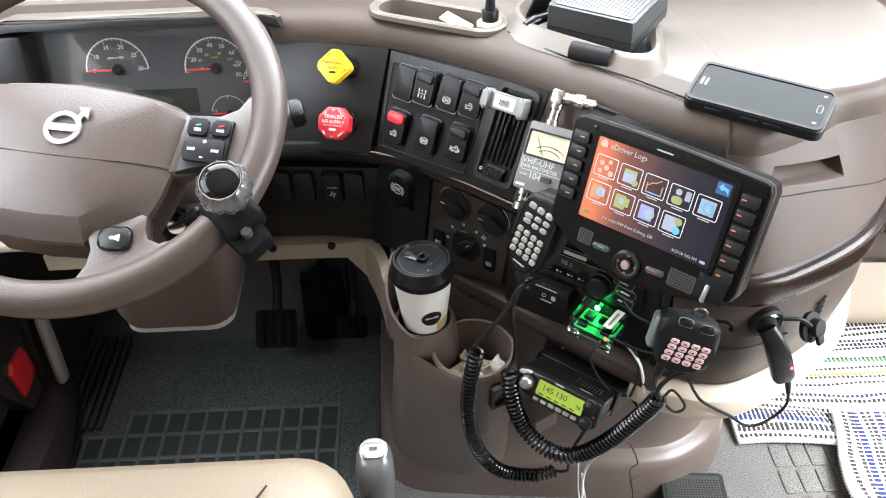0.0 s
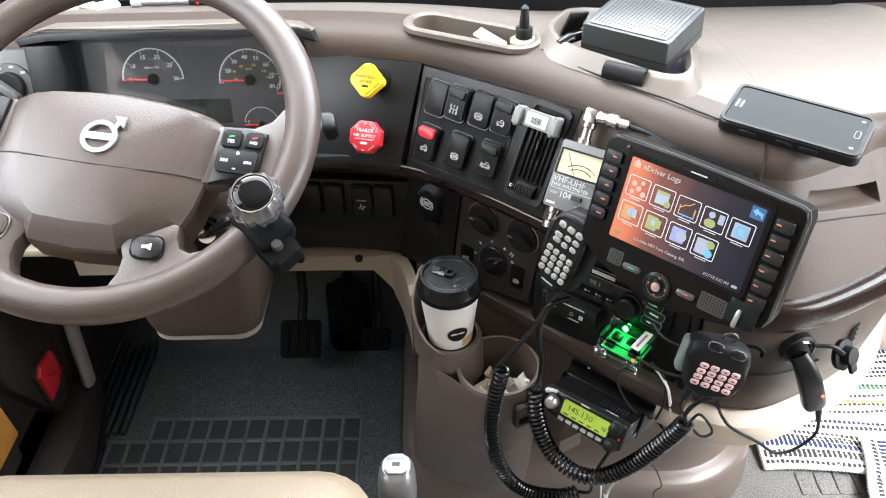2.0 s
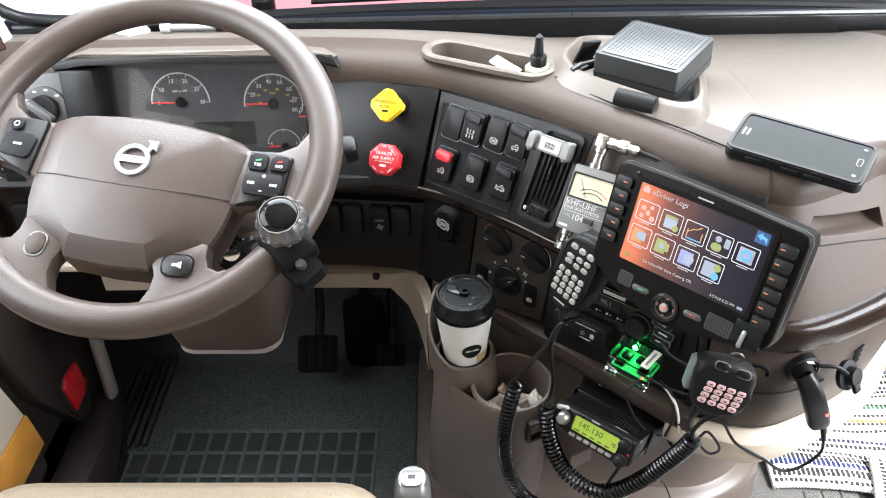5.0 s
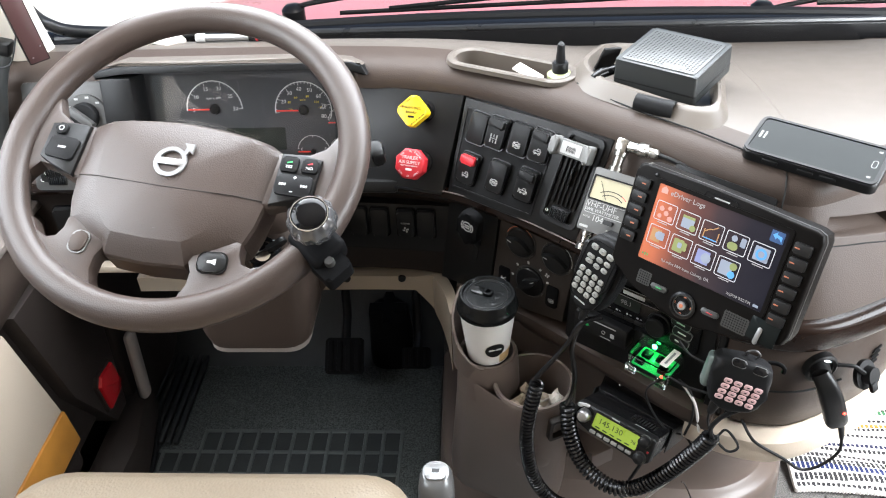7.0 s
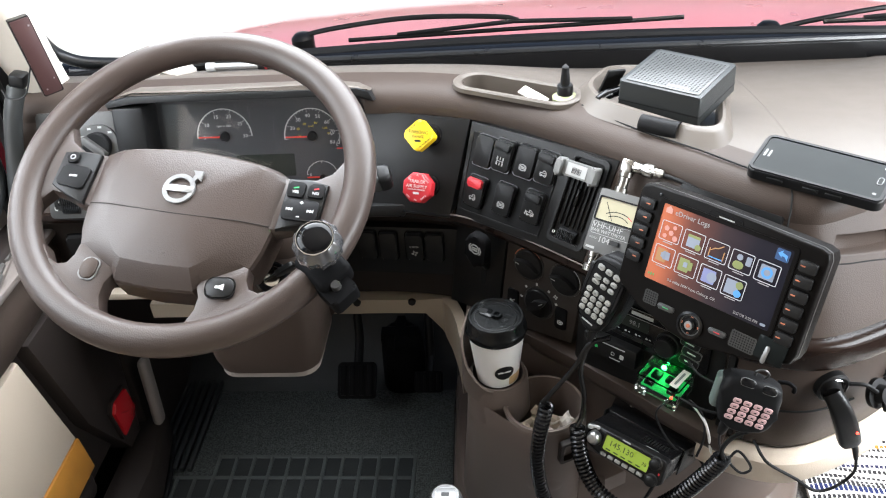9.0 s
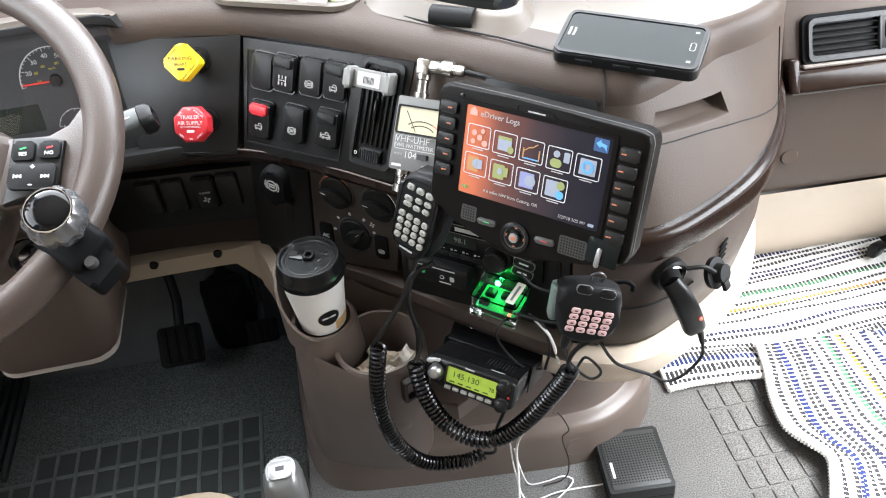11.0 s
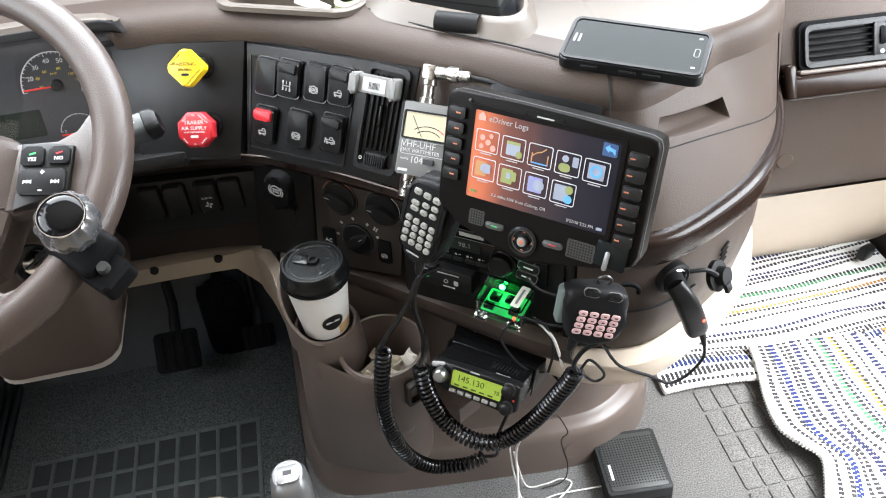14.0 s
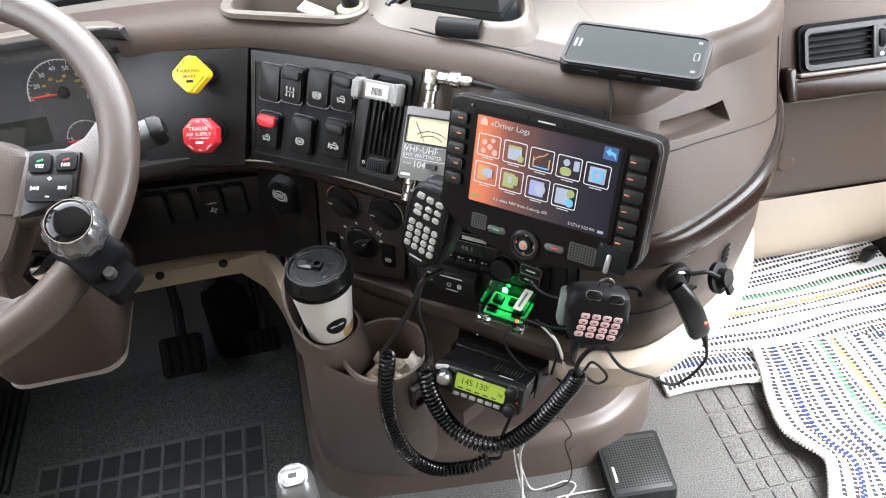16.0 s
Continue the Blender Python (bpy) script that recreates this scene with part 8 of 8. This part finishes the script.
EDGE = spline([(0.762, 1.02, 0), (0.750, 0.962, 0), (0.731, 0.902, 0), (0.721, 0.835, 0), (0.737, 0.789, 0), (0.755, 0.757, 0), (0.744, 0.722, 0), (0.722, 0.679, 0), (0.705, 0.62, 0), (0.70, 0.50, 0), (0.70, 0.33, 0)], 10)


def rug_near(u, v):
    f = u * (len(EDGE) - 1)
    k = min(int(f), len(EDGE) - 2)
    q = EDGE[k].lerp(EDGE[k + 1], f - k)
    ease = math.exp(-v / 0.30)
    x = 0.735 + 0.05 * u + (q.x - 0.735 - 0.05 * u) * ease + 0.41 * v
    y = q.y - 0.02 * v
    lift = 0.020 * math.exp(-(v / 0.07) ** 2) * (0.4 + 0.6 * math.exp(-((u - 0.44) / 0.12) ** 2)) + 0.006 * math.sin(8 * v + 5 * u) * min(1.0, 4 * v) + 0.003
    return (min(x, 1.15), y, 0.020 + max(0.0, lift))


COLS = ((0.022, RUG_DARK), (0.075, RUG_DARK), (0.100, RUG_DARK), (0.150, RUG_BLUE), (0.168, RUG_BLUE), (0.200, RUG_DARK), (0.225, RUG_DARK), (0.262, RUG_DARK), (0.335, RUG_DARK), (0.375, RUG_NAVY), (0.460, RUG_DARK), (0.510, RUG_DARK), (0.535, RUG_ORANGE), (0.580, RUG_DARK), (0.640, RUG_GREEN), (0.655, RUG_DARK), (0.735, RUG_DARK), (0.765, RUG_NAVY), (0.800, RUG_NAVY), (0.850, RUG_DARK), (0.890, RUG_DARK), (0.930, RUG_NAVY), (0.965, RUG_DARK))
rug("white woven rag rug with black and blue stitches on the floor", rug_far, 60, 30, COLS, 0.0078, 5)
COLS2 = ((0.040, RUG_DARK), (0.083, RUG_DARK), (0.104, RUG_BLUE), (0.117, RUG_BLUE), (0.150, RUG_DARK), (0.176, RUG_DARK), (0.215, RUG_NAVY), (0.228, RUG_NAVY), (0.262, RUG_DARK), (0.305, RUG_DARK), (0.345, RUG_GREEN), (0.362, RUG_DARK), (0.384, RUG_NAVY), (0.425, RUG_ORANGE), (0.440, RUG_DARK), (0.490, RUG_DARK), (0.540, RUG_NAVY), (0.553, RUG_BLUE), (0.600, RUG_DARK), (0.650, RUG_DARK), (0.700, RUG_ORANGE), (0.750, RUG_DARK), (0.800, RUG_NAVY), (0.86, RUG_DARK), (0.92, RUG_DARK))
rug("second white rag rug with coloured stitch stripes folded over the first", rug_near, 96, 40, COLS2, 0.0078, 9)
single("plastic_clip", box(0.05, 0.02, 0.03, 0.006, T(1.105, 1.19, 0.035, 0, 20, 30), 2), BLACK, "black plastic clip lying on the rag rug", "clip")


# ---- passenger side of the dash ----
PV_AT = frame_at((0.7497, 0.9772, 0.6874), -5.1, 28)
SATIN_TAUPE = material("satin_taupe_edge", (0.12, 0.10, 0.088), 0.26, vary=0.05, spec=0.6)


def passenger_dash():
    p = thing("passenger_dash", "brown grained passenger dash panel with wood trim and an air vent", "dashboard")
    face = PV_AT @ T(0, 0, -0.026)
    part("vent_block", box(0.50, 0.135, 0.05, 0.010, face @ T(0.157, 0.008, 0), 3), BROWN, p)
    part("top", box(0.62, 0.30, 0.03, 0.012, T(0.94, 1.19, 0.727), 3), BROWN, p)
    trim = PV_AT @ T(0, 0, 0)
    part("wood_trim", box(0.49, 0.034, 0.030, 0.008, trim @ T(0.158, -0.0520, 0.001), 3), WOOD, p, "glossy dark wood trim strip")
    part("trim_ledge", box(0.47, 0.006, 0.022, 0.0025, trim @ T(0.168, -0.0330, 0.004), 3), SATIN_TAUPE, p, "pale satin edge over the wood trim")
    part("trim_end", box(0.016, 0.048, 0.034, 0.006, trim @ T(-0.0795, -0.0440, 0.002), 3), WOOD, p, "glossy dark wood trim end")
    rows = []
    for y, z in ((0.978, 0.640), (0.984, 0.60), (0.992, 0.54), (1.000, 0.47), (1.004, 0.43), (1.012, 0.412), (1.03, 0.405)):
        rows.append([(x, y - 0.06 * (x - 0.66), z) for x in (0.655, 0.70, 0.80, 0.90, 1.0, 1.16)])
    part("face", grid(rows), BROWN, p)
    part("kick_panel", grid([[(x, y - 0.06 * (x - 0.66), z) for x in (0.64, 0.9, 1.16)] for y, z in ((1.006, 0.412), (1.015, 0.400), (1.12, 0.24), (1.26, 0.03), (1.285, 0.0))]), CREAM, p, "cream kick panel")
    part("round_cap", lathe([(0.0, 0.002), (0.012, 0.002), (0.0135, 0.0), (0.0135, -0.004)], 22, frame_at((0.7175, 0.9935, 0.488), -3.4, 6)), BROWN, p)
    part("gap_seal", tube([(0.676, 1.002, 0.50), (0.672, 0.998, 0.60), (0.662, 1.01, 0.70), (0.655, 1.04, 0.79)], 0.006, 8), BLACK, p)
    part("vent_surround", frame_prism(rr(0.130, 0.066, 0.012), rr(0.118, 0.054, 0.008), -0.004, 0.0085, m=PV_AT), MATT_BLACK, p)


passenger_dash()
air_vent("air_vent", PV_AT @ T(0, 0, 0.0085), 0.1185, 0.0555, "wide black air vent in the passenger dash", False)


# ---- driver door, pillar and windscreen ----
SWITCH_TAUPE = material("grey_taupe_switch", (0.075, 0.070, 0.065), 0.38, vary=0.06)


def driver_door():
    d = thing("driver_door", "dark brown truck door panel with a cream map pocket and armrest", "door")
    part("panel", box(0.06, 1.06, 0.50, 0.012, T(-0.785, 0.56, 0.37), 3), BROWN_DARK, d)
    rows = []
    for x, z in ((-0.80, 0.585), (-0.765, 0.600), (-0.735, 0.590), (-0.722, 0.560), (-0.735, 0.50), (-0.76, 0.47)):
        rows.append([(x - 0.01 * max(0, (y - 0.9) / 0.2), y, z) for y in (0.05, 0.4, 0.7, 0.9, 1.0, 1.09)])
    part("armrest", grid(rows), BROWN, d)
    part("armrest_top", box(0.140, 0.86, 0.014, 0.006, T(-0.794, 0.685, 0.598)), ARM_TAUPE, d, "taupe armrest top")
    for k in range(3):
        part("demist_slot", box(0.014, 0.008, 0.004, 0.001, T(-0.776 + 0.004 * k, 1.05 + 0.014 * k, 0.6055, 0, 0, 20)), FELT_AND_SHADE, d)
    part("pull_recess", prism(rr(0.05, 0.15, 0.02), 0.0, 0.002, m=T(-0.805, 0.83, 0.6065)), BROWN_DARK, d)
    part("pull_handle", box(0.016, 0.07, 0.014, 0.005, T(-0.800, 0.80, 0.612)), BLACK, d)
    part("map_pocket", prism([(0.30, 0.255), (0.935, 0.255), (0.885, 0.480), (0.30, 0.480)], -0.03, 0.012, 0.006, m=Matrix(((0, 0, 1, -0.752), (1, 0, 0, 0), (0, 1, 0, 0), (0, 0, 0, 1)))), CREAM, d, "cream map pocket front")
    part("lower_frame", prism([(0.90, 0.50), (0.96, 0.26), (1.05, 0.10), (1.10, 0.10), (1.12, 0.30), (1.06, 0.50)][::-1], -0.03, 0.02, 0.006, m=Matrix(((0, 0, 1, -0.745), (1, 0, 0, 0), (0, 1, 0, 0), (0, 0, 0, 1)))), BROWN_DARK, d)
    part("pocket_bottom", box(0.06, 0.66, 0.05, 0.01, T(-0.765, 0.60, 0.15)), BROWN_DARK, d)
    sw = part("switch_plate", prism([(-0.800, 0.925), (-0.728, 0.887), (-0.757, 1.006), (-0.798, 1.000)], 0.603, 0.6095, 0.002), ARM_TAUPE, d, "taupe window switch plate")
    for x, y in ((-0.006, 0.030), (0.016, 0.026), (-0.012, -0.004), (0.014, -0.008), (0.018, -0.038)):
        part("window_switch", prism(rr(0.021, 0.026, 0.004), 0.004, 0.0085, 0.002, m=T(-0.774, 0.956, 0.6055, 0, 0, 14) @ T(x, y, 0)), SWITCH_TAUPE, sw)


driver_door()
single("road_atlas", box(0.018, 0.55, 0.075, 0.003, T(-0.742, 0.66, 0.218, 0, -6)), MAP_ORANGE, "orange road atlas standing in the door pocket", "book")


def door_reflector():
    r = thing("door_reflector", "red diamond reflector lens on the dark door edge", "reflector", Matrix(((0, 0, 1, -0.722), (1, 0, 0, 1.053), (0, 1, 0, 0.199), (0, 0, 0, 1))))
    line = [(-0.034, 0.026), (-0.020, 0.040), (0.026, 0.034), (0.036, -0.020), (0.022, -0.036), (-0.024, -0.040)]
    part("lens", prism(line[::-1], 0.0, 0.011, 0.004), RED_LENS, r)
    part("facet_ridge", tube([(-0.034, 0.026, 0.008), (0.0, 0.0, 0.0125), (0.036, -0.020, 0.008)], 0.0012, 6), RED_LENS, r)
    part("rim", frame_prism([(x * 1.16, y * 1.16) for x, y in line[::-1]], line[::-1], -0.004, 0.004), BROWN_DARK, r)


door_reflector()
single("hinge_pillar_trim", box(0.020, 0.03, 0.16, 0.010, T(-0.692, 1.125, 0.18, -6), 3), TAUPE, "taupe hinge pillar trim beside the footwell", "trim panel")


def sill_cover():
    c = thing("sill_cover", "dark brown sill cover along the door", "sill cover")
    part("cover", prism([(-0.74, 0.60), (-0.685, 0.60), (-0.668, 1.0), (-0.70, 1.16), (-0.75, 1.16)], 0.0, 0.10, 0.02), BROWN_DARK, c)
    part("edge_lip", tube(spline([(-0.6840, 0.61, 0.012), (-0.6780, 0.80, 0.012), (-0.6670, 1.0, 0.012), (-0.6985, 1.155, 0.012)], 6), 0.006, 8), RUBBER, c, "black rubber lip along the floor")


sill_cover()


def grab_handle():
    g = thing("pillar_grab_handle", "grey padded grab handle on the windscreen pillar", "grab handle")
    part("handle", tube(spline([(-0.716, 1.105, 0.842), (-0.730, 1.09, 0.800), (-0.752, 1.085, 0.725), (-0.760, 1.065, 0.66), (-0.757, 1.045, 0.60), (-0.75, 1.03, 0.54), (-0.735, 1.03, 0.47)], 7), 0.0135, 16), material("soft_grey_padding", (0.036, 0.038, 0.038), 0.4, vary=0.08, grain=0.2, grain_scale=500), g)
    part("end_cap", box(0.024, 0.026, 0.022, 0.005, T(-0.712, 1.112, 0.851, 0, 15)), BLACK, g)
    part("tie_wire", tube(spline([(-0.735, 1.095, 0.842), (-0.722, 1.085, 0.832), (-0.698, 1.09, 0.834), (-0.683, 1.105, 0.872)], 6), 0.0013, 6), BLACK, g)


grab_handle()


def pillar(s):
    """A windscreen pillar; s: -1 driver's side, 1 passenger's side."""
    line = spline([(0.14 + s * 0.855, 1.205, 0.765), (0.14 + s * 0.870, 1.185, 0.85), (0.14 + s * 0.886, 1.165, 0.945), (0.14 + s * 0.905, 1.08, 1.15), (0.14 + s * 0.93, 0.90, 1.45), (0.14 + s * 0.94, 0.80, 1.70)], 5)
    p = single("windscreen_pillar", tube(line, [0.032 + 0.013 * min(1, k / 8) for k in range(len(line))], 18), HEADLINER, "cream padded windscreen pillar", "pillar", kind="structure")
    return p


pillar(-1)
pillar(1)


def pillar_device():
    d = thing("pillar_device", "dark slim toll device fixed to the windscreen pillar", "device", frame_at((-0.677, 1.119, 0.884), 38, 4, 6))
    part("case", prism(rr(0.030, 0.120, 0.002), -0.010, 0.006, 0.001), BLACK, d)
    part("face", prism(rr(0.027, 0.116, 0.002), 0.006, 0.0075, 0.001), material("maroon_plastic", (0.06, 0.028, 0.028), 0.35), d, "dark maroon face")
    for x, y in ((0.009, 0.046), (0.009, -0.037), (-0.007, -0.050)):
        part("screw", lathe([(0.0014, 0.0072), (0.0012, 0.0082), (0.0, 0.0084)], 8, T(x, y, 0)), SILVER, d)


pillar_device()


def left_window():
    w = thing("window_left", "driver door window with a black rubber seal", "window", kind="structure")
    part("glass_run", tube(spline([(-0.800, 0.10, 0.684), (-0.800, 0.70, 0.682), (-0.800, 0.879, 0.674), (-0.800, 0.979, 0.664), (-0.800, 1.025, 0.672), (-0.800, 1.056, 0.691), (-0.800, 1.069, 0.716), (-0.800, 1.070, 0.755), (-0.800, 1.066, 0.791), (-0.800, 1.055, 0.838), (-0.800, 1.043, 0.879), (-0.812, 0.985, 1.05), (-0.84, 0.88, 1.30), (-0.855, 0.79, 1.50)], 8), 0.009, 12), RUBBER, w)
    part("lip", tube(spline([(-0.812, 0.10, 0.692), (-0.812, 0.879, 0.684), (-0.812, 0.979, 0.676), (-0.812, 1.022, 0.684), (-0.812, 1.050, 0.702), (-0.812, 1.060, 0.724), (-0.812, 1.061, 0.755), (-0.812, 1.056, 0.791), (-0.812, 1.044, 0.838), (-0.812, 1.032, 0.879), (-0.825, 0.975, 1.05), (-0.85, 0.87, 1.30)], 8), 0.0018, 8), TAUPE, w, "pale inner lip of the seal")
    part("seal", tube(spline([(-0.788, 0.10, 0.676), (-0.788, 0.70, 0.674), (-0.788, 0.867, 0.668), (-0.788, 0.974, 0.656), (-0.788, 1.022, 0.662), (-0.788, 1.056, 0.680), (-0.788, 1.073, 0.705), (-0.788, 1.082, 0.747)], 8), 0.0145, 14), SATIN_RUBBER, w, "satin black rubber door seal")
    part("seal_corner", box(0.020, 0.020, 0.020, 0.004, T(-0.788, 1.084, 0.757, -14)), RUBBER, w)
    part("outer_frame", tube(spline([(-0.808, 1.100, 0.600), (-0.808, 1.104, 0.68), (-0.810, 1.109, 0.742), (-0.810, 1.111, 0.771), (-0.810, 1.104, 0.81), (-0.810, 1.092, 0.85), (-0.810, 1.080, 0.888), (-0.822, 1.022, 1.05), (-0.85, 0.915, 1.30), (-0.86, 0.83, 1.50)], 8), 0.016, 12), BLACK, w)
    part("weather_strip", prism([(1.135, 0.60), (1.144, 0.75), (1.138, 0.79), (1.119, 0.862), (1.107, 0.95), (1.03, 1.22), (0.94, 1.50), (1.04, 1.50), (1.125, 1.22), (1.202, 0.95), (1.210, 0.837), (1.205, 0.60)][::-1], -0.012, 0.008, 0.004, m=Matrix(((0, 0, 1, -0.790), (1, 0, 0, 0), (0, 1, 0, 0), (0, 0, 0, 1)))), BLACK, w, "black door opening weather strip")
    part("strip_bead", tube(spline([(-0.778, 1.158, 0.70), (-0.778, 1.158, 0.80), (-0.778, 1.140, 0.90), (-0.778, 1.125, 0.95), (-0.778, 1.05, 1.22), (-0.778, 0.96, 1.50)], 6), 0.006, 10), SATIN_RUBBER, w)
    rows = [[(x, y, z) for y in (0.05, 0.5, 0.88, 0.97, 1.03, 1.075)] for x, z in ((-0.814, 0.655), (-0.802, 0.652), (-0.796, 0.640), (-0.800, 0.606))]
    part("sill", grid(rows), TAUPE, w, "taupe window sill of the door")
    pane = part("pane", grid([[(-0.818, y, 0.605), (-0.835, y - 0.06 * (y > 0.9), 1.0), (-0.855, min(y, 0.80), 1.5)] for y in (1.10, 0.9, 0.6, 0.3, 0.02)]), WINDOW_GLASS, w)
    pane.visible_shadow = False


left_window()


def door_skin():
    s = thing("door_outer_skin", "red painted truck body edge and mirror outside the door", "body panel")
    part("panel", prism([(1.205, 0.60), (1.225, 0.60), (1.252, 0.698), (1.243, 0.742), (1.222, 0.821), (1.205, 0.912), (1.10, 1.25), (1.03, 1.52), (0.94, 1.52), (1.05, 1.25), (1.171, 0.914), (1.190, 0.833), (1.206, 0.774), (1.205, 0.72)][::-1], -0.02, 0.0, 0.004, m=Matrix(((0, 0, 1, -0.860), (1, 0, 0, 0), (0, 1, 0, 0), (0, 0, 0, 1)))), RED_PAINT, s)
    part("mirror_arm", tube(spline([(-0.87, 1.23, 0.62), (-1.0, 1.38, 0.58), (-1.16, 1.58, 0.50), (-1.18, 1.60, 0.44)], 5), 0.008, 10), BLACK, s)
    part("mirror_housing", box(0.06, 0.05, 0.14, 0.022, T(-1.20, 1.60, 0.43, 12, 0, 14), 5), LIGHT_GREY, s, "pale grey plastic mirror housing")


door_skin()


def right_window():
    w = thing("window_right", "passenger door window pane", "window", kind="structure")
    pane = part("pane", grid([[(1.20, y, 0.32), (1.20, y, 1.5)] for y in (0.0, 0.5, 1.2)]), WINDOW_GLASS, w)
    pane.visible_shadow = False


right_window()


def windscreen():
    w = thing("windscreen", "clear curved truck windscreen above the dash", "window", kind="structure")
    rows = []
    for j in range(7):
        s = j / 6
        rows.append([(0.14 + 0.90 * a, 1.40 - 0.42 * s - 0.10 * a * a, 0.785 + 0.93 * s) for a in [-1 + 2 * k / 14 for k in range(15)]])
    pane = part("pane", grid(rows), WINDOW_GLASS, w)
    pane.visible_shadow = False
    part("base_seal", tube([(0.14 + 0.90 * a, 1.395 - 0.10 * a * a, 0.772) for a in [-1 + 2 * k / 20 for k in range(21)]], 0.010, 8), RUBBER, w)
    part("corner_seal", tube(spline([(-0.792, 1.20, 1.06), (-0.785, 1.255, 0.95), (-0.778, 1.295, 0.875), (-0.768, 1.315, 0.825), (-0.752, 1.328, 0.800), (-0.718, 1.336, 0.785), (-0.62, 1.342, 0.777), (-0.50, 1.345, 0.776)], 7), 0.011, 12), SATIN_RUBBER, w, "black windscreen gasket in the lower corner")


windscreen()


def wiper(name, label, pts_arm, pts_blade):
    w = thing(name, label, "wiper")
    part("arm", tube(spline(pts_arm, 6), 0.005, 8), BLACK, w)
    b = part("blade", tube(pts_blade, 0.0045, 6), BLACK, w)
    mid = Vector(pts_blade[0]).lerp(Vector(pts_blade[-1]), 0.5)
    part("bridge", tube([Vector(pts_blade[0]).lerp(Vector(pts_blade[-1]), 0.15) + Vector((0, 0, 0.004)), mid + Vector((0, -0.004, 0.016)), Vector(pts_blade[0]).lerp(Vector(pts_blade[-1]), 0.85) + Vector((0, 0, 0.004))], 0.0045, 6), CHARCOAL, w)
    part("pivot", lathe([(0.022, -0.02), (0.022, 0.008), (0.014, 0.016), (0.0, 0.018)], 16, T(*pts_arm[0])), BLACK, w)


wiper("wiper", "black windscreen wiper lying at the foot of the glass", [(-0.365, 1.50, 0.745), (-0.34, 1.50, 0.762), (-0.203, 1.49, 0.783), (-0.104, 1.485, 0.788), (0.015, 1.48, 0.784), (0.05, 1.48, 0.776)], [(-0.27, 1.47, 0.755), (0.35, 1.47, 0.772)])
wiper("wiper", "black windscreen wiper lying at the foot of the glass", [(0.514, 1.50, 0.728), (0.58, 1.50, 0.742), (0.70, 1.49, 0.765), (0.85, 1.485, 0.78)], [(0.60, 1.47, 0.752), (1.05, 1.44, 0.765)])
